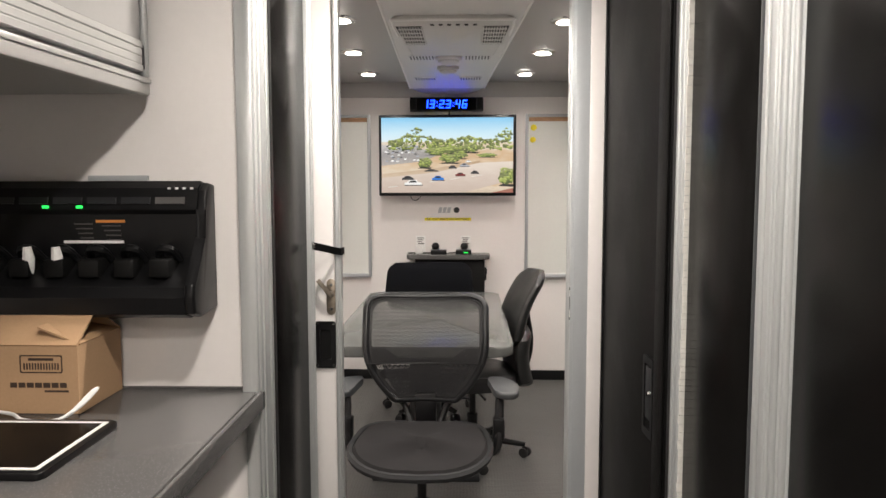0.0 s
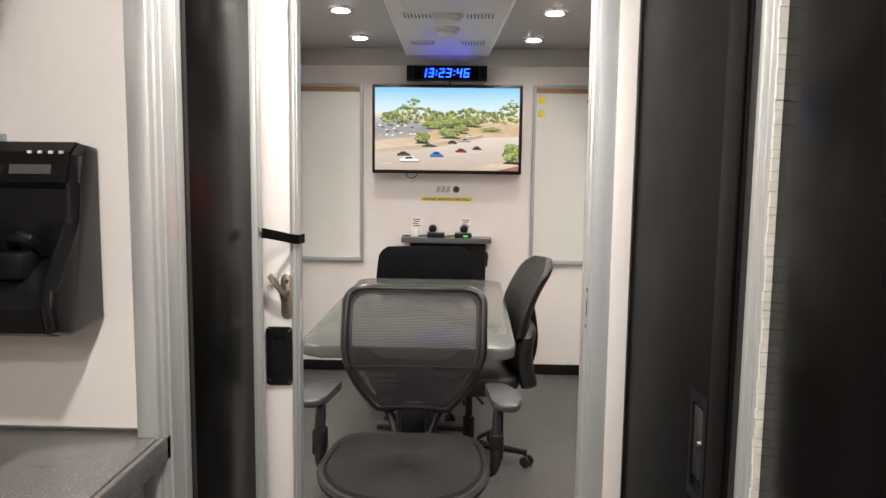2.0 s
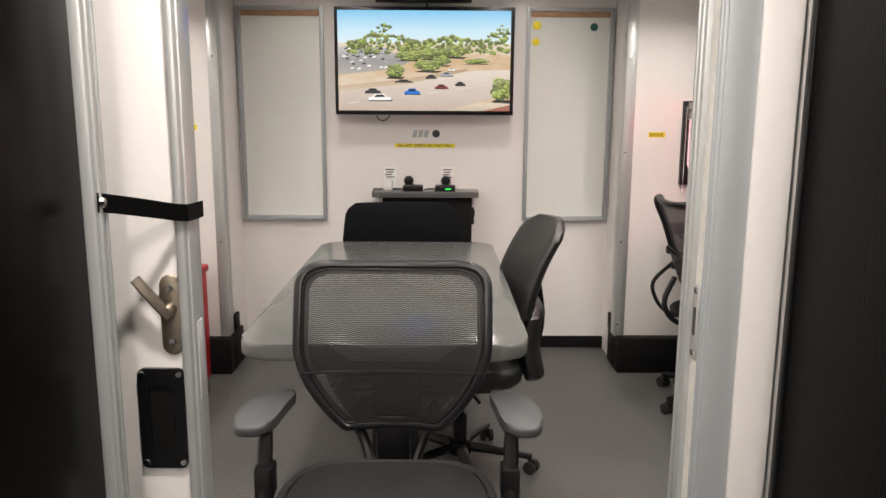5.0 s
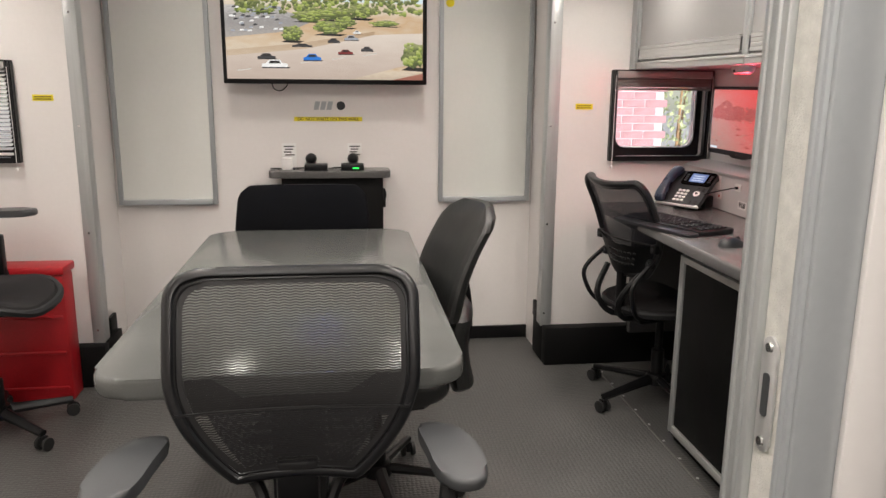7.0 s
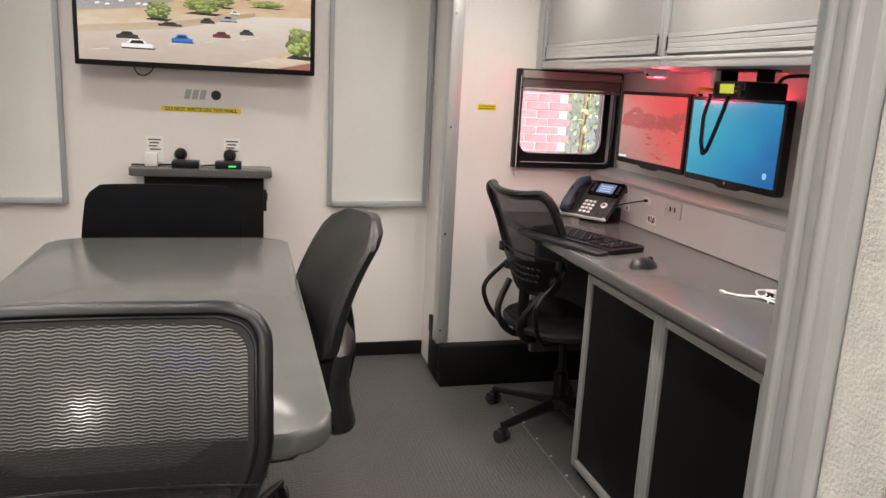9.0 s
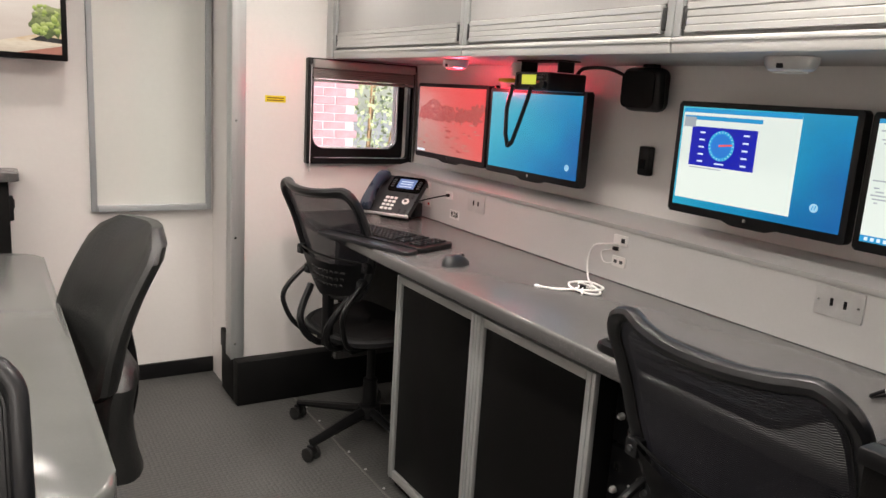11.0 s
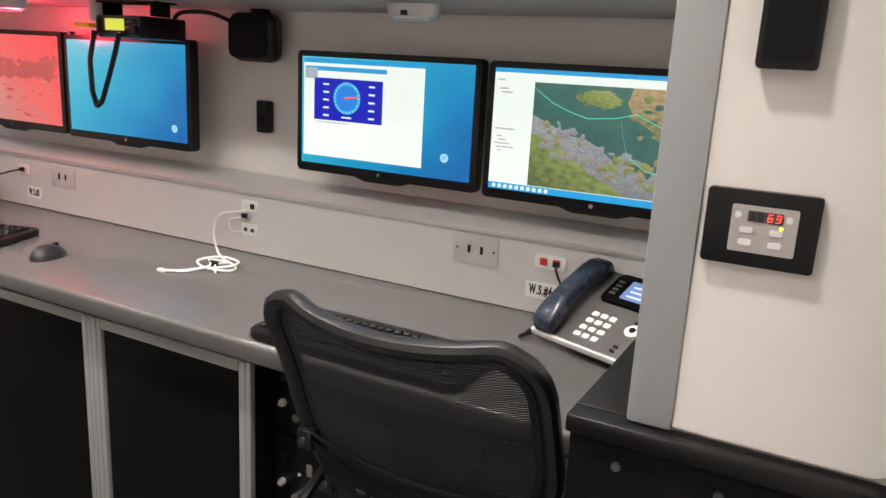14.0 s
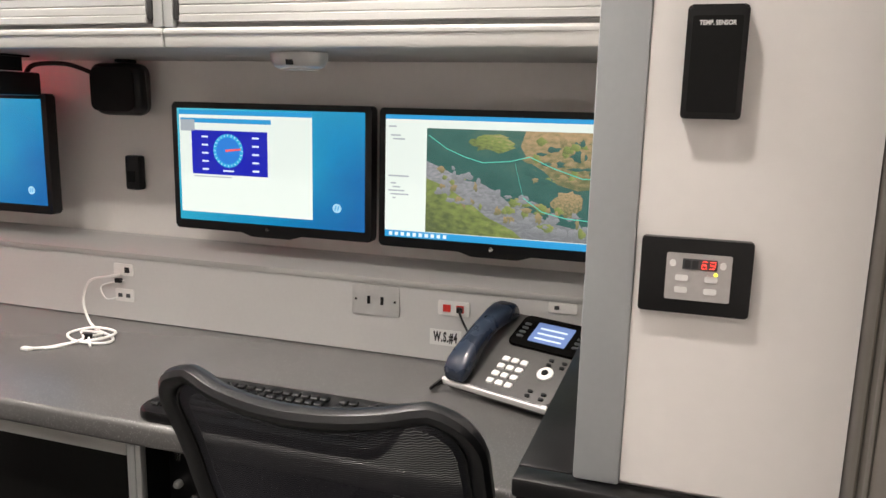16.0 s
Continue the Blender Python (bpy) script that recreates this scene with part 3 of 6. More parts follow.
part("snap_stud", turned(lathe([(0.007, 0), (0.005, 0.004)], 12), at(-0.2435, 1.94, 1.366, FACE_E)), CHROME, t, world=True)

# tall black cabinet column beside the sliding door
t = thing("tall_cabinet", "tall glossy black cabinet with aluminium edge trim", "cabinet", (-0.6, 1.7, 0))
part("body", box(-0.965, -0.260, 1.560, 1.93, 0.02, 2.3, 0.002), BLACK_GLOSS, t, world=True)
b = box(-0.275, -0.247, 1.931, 1.962, 0.0, 2.3, 0.004)
box(-0.252, -0.244, 1.938, 1.944, 0.0, 2.3, 0.001, bm=b), box(-0.252, -0.244, 1.951, 1.957, 0.0, 2.3, 0.001, bm=b)
part("edge_trim", b, ALU, t, world=True)
b = box(-0.300, -0.264, 1.428, 1.500, 0.0, 2.3, 0.004)
box(-0.272, -0.258, 1.440, 1.546, 0.0, 2.3, 0.003, bm=b), box(-0.262, -0.254, 1.455, 1.464, 0.0, 2.3, 0.002, bm=b), box(-0.262, -0.253, 1.508, 1.517, 0.0, 2.3, 0.002, bm=b)
solid("trim_4", b, ALU, "aluminium corner trim beside the counter", "trim")
solid("trim_5", box(-0.266, -0.2555, 1.5465, 1.5595, 0.0, 2.3), RUBBER, "black rubber seam strip", "trim")

# black doors and posts along the corridor
t = thing("equipment_door", "black textured equipment door with a paddle latch", "door", (0.60, 1.72, 0), kind="")
d = Vector((0.024, -0.63, 0)).normalized()
turn_m = Matrix(((d.x, d.y, 0, 0.588), (d.y, -d.x, 0, 2.035), (0, 0, 1, 0), (0, 0, 0, 1)))
part("leaf", turned(box(0, 0.606, 0, -0.025, 0.03, 2.25, 0.003), turn_m), BLACK_DOOR, t, world=True)
part("edge_rib", turned(box(0.535, 0.603, 0.0005, 0.006, 0.03, 2.25, 0.004), turn_m), BLACK_DOOR, t, world=True)
part("edge_seal", turned(box(0.607, 0.634, -0.02, -0.004, 0.03, 2.25, 0.003), turn_m), RUBBER, t, world=True)
part("edge_frame", turned(box(0.0, 0.012, 0.0005, 0.006, 0.03, 2.25, 0.002), turn_m), BLACK, t, world=True)
h = part("latch_plate", turned(plate(0.078, 0.185, 0.006, 0.005, 0.0015, hole=(0.050, 0.150, 0.004)), turn_m @ Matrix(((1, 0, 0, 0.492), (0, 0, 1, 0.0005), (0, 1, 0, 1.052), (0, 0, 0, 1)))), BLACK, t, "black recessed paddle latch", world=True)
part("latch_paddle", turned(box(0.470, 0.514, 0.0008, 0.004, 1.0, 1.122, 0.0015), turn_m), DARK_PLASTIC, h, world=True)
part("latch_lock", turned(turned(lathe([(0.007, 0), (0.006, 0.007)], 12), Matrix(((1, 0, 0, 0.506), (0, 0, 1, 0.0042), (0, -1, 0, 1.064), (0, 0, 0, 1)))), turn_m), CHROME, h, world=True)
b = box(0.616, 0.739, 1.340, 1.399, 0, 2.3, 0.006)
box(0.612, 0.620, 1.352, 1.366, 0, 2.3, 0.003, bm=b), box(0.612, 0.620, 1.380, 1.394, 0, 2.3, 0.003, bm=b)
solid("trim_6", b, ALU, "aluminium post between equipment doors", "trim")
rnd = random.Random(5)
b = bmesh.new()
z = 0.0
while z < 2.29:
    dz = rnd.uniform(0.010, 0.022)
    box(0.614 + rnd.uniform(0, 0.003), 0.739, 1.3345 + rnd.uniform(-0.0012, 0.0012), 1.3395, z, z + dz - 0.001, bm=b)
    z += dz
solid("trim_7", b, PILE, "pale frayed seal strip along the post", "seal", smooth=False)
t = thing("tall_cabinet", "glossy black equipment cabinet in the corridor wall", "cabinet", (0.68, 1.16, 0))
part("panel", box(0.624, 0.739, 0.990, 1.333, 0.03, 2.3, 0.003), BLACK_GLOSS, t, world=True)
part("seam_strip", box(0.620, 0.739, 0.968, 0.975, 0.03, 2.3, 0.002), RUBBER, t, world=True)
part("seam_bead", box(0.617, 0.739, 0.976, 0.980, 0.03, 2.3, 0.001), GREY_PLASTIC, t, world=True)
part("seam_strip", box(0.620, 0.739, 0.981, 0.989, 0.03, 2.3, 0.002), RUBBER, t, world=True)
b = box(0.622, 0.739, 0.846, 0.967, 0, 2.3, 0.003)
for y, w in ((0.850, 0.010), (0.866, 0.006), (0.884, 0.013), (0.904, 0.006), (0.916, 0.020), (0.946, 0.016)):
    box(0.615, 0.624, y, y + w, 0, 2.3, 0.003, bm=b)
solid("trim_8", b, ALU, "ribbed aluminium post in the corridor wall", "trim")
t = thing("tall_cabinet", "glossy black equipment cabinet in the corridor wall", "cabinet", (0.68, 0, 0))
for a, c in ((0.20, 0.845), (-0.72, 0.196), (-1.69, -0.724)):
    part("door", box(0.623, 0.739, a, c, 0.08, 2.3, 0.003), BLACK_GLOSS, t, world=True)
part("kick", box(0.640, 0.739, -1.69, 0.845, 0.0, 0.078), BLACK_MATT, t, world=True)

# ---------------------------------------------------------------- ceiling bulkhead, air conditioner, downlights
t = thing("ceiling_bulkhead", "light grey ceiling duct panel with white edge trims", "ceiling panel", (0.12, 3.85, 2.243), kind="structure")
BULK = ((-0.138, 2.21), (-0.228, 5.50), (0.322, 5.50), (0.470, 2.21))
part("panel", turned(extrude(BULK[::-1], CEIL_Z - 2.244, 0.0), at(0, 0, 2.243)), CEIL_LIGHT, t, world=True, smooth=False)
b = bmesh.new()
vs = [b.verts.new(p) for p in ((-0.228, 5.501, 2.243), (0.322, 5.501, 2.243), (0.322, 5.501, 2.309), (-0.228, 5.501, 2.309), (-0.10, 5.652, 2.215), (0.20, 5.652, 2.215), (0.20, 5.652, 2.309), (-0.10, 5.652, 2.309))]
for f_ in ((0, 1, 2, 3), (4, 7, 6, 5), (0, 4, 5, 1), (3, 2, 6, 7), (0, 3, 7, 4), (1, 5, 6, 2)):
    b.faces.new([vs[i] for i in f_])
part("end_piece", b, WALL_GREY, t, "grey sloping end piece", world=True, smooth=False)
for (xa, ya), (xb, yb) in (BULK[:2], BULK[:1:-1]):
    part("edge_trim", tube([(xa, ya + 0.005, 2.244), (xb, yb - 0.005, 2.244)], 0.007, 8), WHITE_PLASTIC, t, "white edge trim", world=True)
t = thing("air_conditioner", "light grey ceiling air conditioner with corner grilles", "air conditioner", (0.12, 3.4, 2.2))
b = extrude([(0.335, 3.95), (-0.10, 3.95)] + [(-0.085 + 0.045 * math.cos(radians(a)) - 0.0, 3.105 + 0.045 * math.sin(radians(a))) for a in range(180, 271, 15)] + [(0.345 + 0.045 * math.cos(radians(a)), 3.105 + 0.045 * math.sin(radians(a))) for a in range(270, 361, 15)], 0.021, 0.006)
part("shroud", turned(b, at(0, 0, 2.2218)), AC_GREY, t, world=True)
part("front_lip", tube([(-0.128, 3.40, 2.224), (-0.128, 3.10, 2.224), (-0.085, 3.062, 2.224), (0.345, 3.062, 2.224), (0.388, 3.10, 2.224), (0.388, 3.40, 2.224)], 0.006, 8, smooth_steps=3), WHITE_PLASTIC, t, "pale front lip", world=True)
for s_, x in ((-1, -0.058), (1, 0.312)):
    wide = [(x - 0.05 - (0.012 if s_ < 0 else 0), 3.18), (x + 0.05 + (0.012 if s_ > 0 else 0), 3.18), (x + 0.046, 3.60), (x - 0.046, 3.60)]
    g = part("grille", turned(extrude(wide, 0.002), at(0, 0, 2.2195)), BLACK_MATT, t, "dark louvred grille", world=True)
    for k in range(11):
        xx = x - 0.060 + k * 0.012
        if abs(xx - x) < 0.058:
            part("bar", box(xx - 0.0022, xx + 0.0022, 3.18, 3.60, 2.2165, 2.2194), AC_GREY, g, world=True)
    for k in range(5):
        part("cross_bar", box(x - 0.055, x + 0.055, 3.22 + k * 0.085, 3.236 + k * 0.085, 2.216, 2.2194), AC_GREY, g, world=True)
for k in range(6):
    part("slot", turned(plate(0.017, 0.030, 0.003, 0.002), at(0.040 + k * 0.037, 3.15, 2.2203)), BLACK_MATT, t, world=True)
for x, y in ((-0.06, 4.10), (0.248, 4.10), (-0.085, 4.95), (0.215, 4.95)):
    t = thing("ceiling_vent", "small grey louvred ceiling vent", "vent", (x, y, 2.24), group="ceiling vents")
    part("frame", turned(plate(0.15, 0.14, 0.02, 0.006, 0.002), at(x, y, 2.2365)), CEIL_LIGHT, t, world=True)
    for k in range(8):
        part("slat", box(x - 0.064 + k * 0.0175, x - 0.056 + k * 0.0175, y - 0.05, y + 0.05, 2.2345, 2.2364), DARK_PLASTIC, t, world=True)
for x, y, r in ((0.090, 4.10, 0.075), (0.078, 4.46, 0.066)):
    t = thing("smoke_detector", "round pale ceiling detector with a domed cap", "detector", (x, y, 2.2), group="ceiling detectors")
    part("base", turned(lathe([(r, 0.042), (r, 0.026), (r * 0.92, 0.022)][::-1], 28), at(x, y, 2.2005)), AC_GREY, t, world=True)
    part("dome", turned(lathe([(r * 0.8, 0.0215), (r * 0.78, 0.010), (r * 0.55, 0.0), (r * 0.3, -0.002)][::-1], 28), at(x, y, 2.2005)), AC_GREY, t, world=True)
for x, y in ((0.600, 5.20), (0.638, 4.345), (0.660, 3.49), (0.68, 2.70), (-0.496, 5.16), (-0.470, 4.29), (-0.400, 3.42), (-0.38, 2.70), (0.08, 1.55), (0.08, 0.55), (0.08, -0.45), (-0.20, -1.2)):
    t = thing("downlight", "recessed round white ceiling downlight, lit", "ceiling light", (x, y, CEIL_Z), group="ceiling downlights")
    part("ring", turned(lathe([(0.075, 0.0), (0.072, -0.008), (0.050, -0.012), (0.046, -0.010)][::-1], 28), at(x, y, CEIL_Z)), CHROME, t, world=True)
    part("diffuser", turned(lathe([(0.046, 0), (0.044, 0.004)], 24), at(x, y, CEIL_Z - 0.0165)), LED_WHITE, t, world=True)
    lamp_disc("downlight_lamp", x, y, CEIL_Z - 0.020, DOWNLIGHT_POWER * (2.45 if y < 2 else 0.46 if y > 5 else 0.86), spread=172 if y < 2 else 140)
for x, y in ((1.30, 4.75), (1.30, 3.85), (1.30, 2.95), (-1.42, 4.75), (-1.42, 3.85), (-1.42, 2.95)):
    t = thing("downlight", "recessed round white slide-out downlight, lit", "ceiling light", (x, y, 2.12), group="slide-out downlights")
    part("ring", turned(lathe([(0.060, 0.0), (0.058, -0.006), (0.042, -0.010), (0.038, -0.008)][::-1], 28), at(x, y, 2.12)), CHROME, t, world=True)
    part("diffuser", turned(lathe([(0.038, 0), (0.036, 0.004)], 24), at(x, y, 2.1055)), LED_WHITE, t, world=True)
    lamp_disc("slideout_lamp", x, y, 2.102, DOWNLIGHT_POWER * (1.5 if y < 3.5 else 1.15 if y < 4.5 else 0.8), 0.07, spread=150)

# ---------------------------------------------------------------- end wall: television, clock, boards, shelf
t = thing("television", "wall-mounted flat television showing a road and trees", "television", (0.046, 5.62, 1.445))
part("casing", box(-0.475, 0.567, 5.585, 5.63, 1.446, 2.058, 0.006), BLACK, t, world=True)
part("bracket", box(-0.15, 0.25, 5.631, 5.679, 1.6, 1.9), BLACK_MATT, t, world=True)
scr = part("screen", box(-0.455, 0.546, 5.583, 5.5848, 1.470, 2.036), BLACK_GLOSS, t, world=True)
VERGE_PIC = picture("tv_pale_verge", [(0, (0.70, 0.55, 0.40)), (1, (0.52, 0.36, 0.22))], 18, (0, 1, 0), 0.9, 0.9)
CARS_WHITE = glow("tv_road_paint", (0.7, 0.66, 0.6), 0.8)
TVM = at(-0.455, 5.5826, 1.470, FACE_S)
W, H_ = 1.0, 0.566


def tvp(name, pts, mat, k):
    part(name, turned(flat([(min(max(x, 0), 1) * W, min(max(y, 0), 1) * H_) for x, y in pts], 0.0002 + k * 0.00008), TVM), mat, scr, world=True, smooth=False)


SHADE_PIC = glow("tv_deep_shade", (0.03, 0.03, 0.03), 0.6)
tvp("sky", rect(0, 1, 0.6, 1), SKY_PIC, 0)
tvp("ground", rect(0, 1, 0, 0.68), FIELD_PIC, 1)
tvp("car_park", [(0, 0.36), (0.32, 0.42), (0.45, 0.52), (0.20, 0.64), (0, 0.64)], LOT_PIC, 2)
tvp("road", [(0, 0.0), (0.72, 0.0), (1, 0.16), (1, 0.42), (0.75, 0.40), (0.40, 0.27), (0.0, 0.20)], ROAD_PIC, 2.5)
tvp("verge", [(0.0, 0.20), (0.40, 0.27), (0.75, 0.40), (0.75, 0.43), (0.38, 0.32), (0.0, 0.25)], VERGE_PIC, 2.8)
for k in range(5):
    tvp("lane_mark", [(0.05 + k * 0.16, 0.07 + k * 0.035), (0.12 + k * 0.16, 0.085 + k * 0.037), (0.12 + k * 0.16, 0.093 + k * 0.037), (0.05 + k * 0.16, 0.078 + k * 0.035)], CARS_WHITE, 3.1)
tvp("kerb", [(0.62, 0.0), (1, 0.17), (1, 0.07), (0.80, 0.0)], FIELD_PIC, 3)
rnd = random.Random(7)
for k in range(420):
    x = rnd.uniform(0.06, 1.0)
    top = 0.70 + 0.17 * math.exp(-((x - 0.27) / 0.09) ** 2) + 0.16 * math.exp(-((x - 0.95) / 0.07) ** 2) + 0.05 * math.exp(-((x - 0.66) / 0.10) ** 2)
    tvp("tree", blob(x, rnd.uniform(0.58, top), rnd.uniform(0.006, 0.017), rnd.uniform(0.010, 0.026), 12, 0.4, k), TREE_PIC if k % 3 else BUSH_PIC, 4 + k * 0.016)
rnd = random.Random(21)
for k, (x, y, rx, ry) in enumerate(((0.42, 0.55, 0.10, 0.05), (0.55, 0.57, 0.11, 0.06), (0.68, 0.60, 0.07, 0.07), (0.52, 0.46, 0.09, 0.07), (0.33, 0.40, 0.062, 0.075), (0.955, 0.22, 0.075, 0.13), (0.60, 0.50, 0.06, 0.05), (0.20, 0.60, 0.07, 0.03), (0.80, 0.50, 0.09, 0.03))):
    tvp("bush", blob(x, y, rx * 0.85, ry * 0.85, 30, 0.22, 50 + k), TREE_PIC, 11 + k * 0.05)
    for q in range(30):
        a, r = rnd.uniform(0, math.tau), rnd.uniform(0.2, 0.85)
        tvp("bush_clump", blob(x + rx * r * math.cos(a), y + ry * (r * math.sin(a) + 0.12), rx * rnd.uniform(0.08, 0.2), ry * rnd.uniform(0.08, 0.2), 12, 0.45, 300 + k * 31 + q), TREE_PIC if q % 4 == 0 else BUSH_PIC, 12 + k * 0.3 + q * 0.009)
    tvp("bush_shadow", [(x - rx * 0.9, y - ry), (x + rx * 0.6, y - ry * 1.1), (x + rx, y - ry * 0.85), (x - rx * 0.4, y - ry * 0.75)], SHADE_PIC, 10.9)
tvp("low_wall", [(0.84, 0.0), (1, 0.06), (1, 0.0)], glow("tv_red_wall", (0.34, 0.14, 0.10), 0.9), 3.3)
CARS = {"white": glow("tv_white_paint", (0.85, 0.85, 0.83), 0.9), "blue": glow("tv_blue_paint", (0.02, 0.18, 0.62), 0.9), "red": glow("tv_maroon_paint", (0.20, 0.03, 0.03), 0.9), "dark": glow("tv_dark_paint", (0.05, 0.05, 0.055), 0.9), "grey": glow("tv_grey_paint", (0.36, 0.38, 0.42), 0.9)}
for k, (x, y, w, h, c) in enumerate(((0.24, 0.135, 0.13, 0.072, "white"), (0.43, 0.195, 0.09, 0.062, "blue"), (0.60, 0.245, 0.075, 0.045, "red"), (0.71, 0.275, 0.06, 0.042, "dark"), (0.38, 0.30, 0.10, 0.03, "dark"), (0.63, 0.37, 0.07, 0.045, "grey"), (0.54, 0.345, 0.06, 0.04, "dark"), (0.20, 0.20, 0.09, 0.05, "dark"), (0.66, 0.42, 0.04, 0.03, "white"))):
    tvp("car", [(x - w / 2, y - h / 2), (x + w / 2, y - h / 2), (x + w / 2, y), (x + w * 0.3, y + h * 0.1), (x + w * 0.2, y + h / 2), (x - w * 0.2, y + h / 2), (x - w * 0.35, y + h * 0.05), (x - w / 2, y)], CARS[c], 15 + k * 0.2)
    tvp("car_shadow", [(x - w * 0.5, y - h * 0.55), (x + w * 0.55, y - h * 0.55), (x + w * 0.6, y - h * 0.4), (x - w * 0.5, y - h * 0.4)], SHADE_PIC, 15.1 + k * 0.2)
    tvp("car_windows", [(x - w * 0.25, y + h * 0.02), (x + w * 0.24, y + h * 0.04), (x + w * 0.16, y + h * 0.38), (x - w * 0.16, y + h * 0.38)], SHADE_PIC, 15.1 + k * 0.2)
rnd = random.Random(3)
for k in range(44):
    x, y = rnd.uniform(0.01, 0.27), rnd.uniform(0.41, 0.62)
    tvp("parked_car", [(x, y), (x + 0.020, y + 0.003), (x + 0.024, y + 0.012), (x + 0.016, y + 0.018), (x + 0.004, y + 0.014)], CARS[rnd.choice(("white", "grey", "dark"))], 17 + k * 0.05)
part("cable", tube([(-0.24, 5.64, 1.45), (-0.23, 5.665, 1.42), (-0.20, 5.672, 1.41), (-0.17, 5.67, 1.43), (-0.15, 5.65, 1.46)], 0.003, 6, smooth_steps=5), BLACK, t, world=True)

t = thing("digital_clock", "black wall clock with blue lit digits", "clock", (0.04, 5.62, 2.08))
part("casing", box(-0.238, 0.318, 5.60, 5.654, 2.085, 2.19, 0.006), BLACK, t, world=True)
for x in (-0.238, 0.272):
    part("bracket", box(x, x + 0.046, 5.594, 5.5995, 2.10, 2.185, 0.002), BLACK_MATT, t, world=True)
part("window", box(-0.185, 0.262, 5.5975, 5.5995, 2.093, 2.182), BLACK_GLOSS, t, world=True)
SEG = {"9": "abcdfg", "0": "abcdef", "1": "bc", "2": "abged", "3": "abgcd", "4": "fgbc", "5": "afgcd", "6": "afgedc"}
dw, dh, dt = 0.036, 0.062, 0.0085


def digit(ch, x, m, parent, w, h, th, mat):
    g = {"a": (0, w, h - th, h), "d": (0, w, 0, th), "g": (0, w, h / 2 - th / 2, h / 2 + th / 2), "f": (0, th, h / 2, h), "b": (w - th, w, h / 2, h), "e": (0, th, 0, h / 2), "c": (w - th, w, 0, h / 2)}
    bm = None
    for s in SEG[ch]:
        x0, x1, y0, y1 = g[s]
        p = [(a + bb * 0.14 + x, bb) for a, bb in rect(x0 + 0.0006, x1 - 0.0006, y0 + 0.0006, y1 - 0.0006)]
        bm = merge(bm, extrude(p, 0.001))
    part("digit", turned(bm, m), mat, parent, world=True, smooth=False)


CM = at(-0.140, 5.5973, 2.107, FACE_S)
x = 0
for ch in "13:23:46":
    if ch == ":":
        part("colon", turned(merge(extrude(rect(x + 0.003, x + 0.011, 0.015, 0.023), 0.001), extrude(rect(x + 0.007, x + 0.015, 0.040, 0.048), 0.001)), CM), LED_BLUE, t, world=True)
        x += 0.022
    else:
        digit(ch, x, CM, t, dw, dh, dt, LED_BLUE)
        x += 0.050
part("cable", tube([(0.06, 5.63, 2.085), (0.06, 5.66, 2.07), (0.05, 5.66, 2.05)], 0.005, 6), BLACK, t, world=True)

for x0, x1 in ((-1.055, -0.548), (0.643, 1.158)):
    t = thing("whiteboard", "wall whiteboard with grey frame and cork strip on top", "whiteboard", ((x0 + x1) / 2, 5.67, 0.81), group="whiteboards")
    part("board", box(x0 + 0.012, x1 - 0.012, 5.668, 5.6795, 0.825, 2.05), WHITEBOARD, t, world=True)
    for nm, c in (("frame_side", (x0, x0 + 0.024, 0.812, 2.066)), ("frame_side", (x1 - 0.024, x1, 0.812, 2.066)), ("frame_top", (x0 + 0.0245, x1 - 0.0245, 2.044, 2.066)), ("tray", (x0 + 0.0245, x1 - 0.0245, 0.812, 0.840))):
        part(nm, box(c[0], c[1], 5.640 if nm == "tray" else 5.655, 5.6795, c[2], c[3], 0.004), ALU_PAINT, t, world=True)
    part("cork_strip", box(x0 + 0.025, x1 - 0.025, 5.660, 5.6675, 2.012, 2.043, 0.002), WOODSTRIP, t, "tan cork strip", world=True)
    if x0 > 0:
        for nm, mx, mz, r, mat in (("magnet", 0.705, 1.965, 0.024, YELLOW), ("magnet", 0.700, 1.872, 0.022, YELLOW), ("magnet", 1.04, 1.958, 0.022, GREEN_MAG)):
            part(nm, turned(lathe([(r, 0), (r, 0.004), (r * 0.8, 0.007)], 20), at(mx, 5.6679, mz, FACE_S)), mat, t, "round magnet", world=True)
t = thing("warning_label", "yellow label strip with dark lettering on the wall", "label", (0.048, 5.68, 1.25))
part("strip", box(-0.133, 0.228, 5.6785, 5.68, 1.252, 1.275), YELLOW, t, world=True)
part("lettering", turned(words("DO NOT WRITE ON THIS WALL", 0.0245, 0.92, 0.0003), at(0.048, 5.6782, 1.263, FACE_S)), INK, t, world=True)
t = thing("maker_badge", "silver and dark maker's badge on the wall", "badge", (0.05, 5.68, 1.31))
for k in range(3):
    x = -0.03 + k * 0.034
    part("bar", turned(extrude([(x, 0), (x + 0.026, 0), (x + 0.036, 0.044), (x + 0.010, 0.044)], 0.002), at(0, 5.68, 1.312, FACE_S)), ALU_PAINT, t, world=True)
part("disc", turned(lathe([(0.023, 0), (0.023, 0.003)], 22), at(0.115, 5.68, 1.334, FACE_S)), DARK_PLASTIC, t, world=True)
for s, x, y, z in ((1, 1.33, 5.27, 1.347), (-1, -1.22, 5.22, 1.376)):
    t = thing("warning_label", "small yellow warning label on the slide-out wall", "label", (x, y, z))
    part("strip", box(x - 0.045, x + 0.045, y - 0.0015, y, z - 0.014, z + 0.014), YELLOW, t, world=True)
    for k in range(2):
        part("text_bar", box(x - 0.038, x + 0.036, y - 0.0019, y - 0.0016, z - 0.008 + k * 0.010, z - 0.004 + k * 0.010), INK, t, world=True)

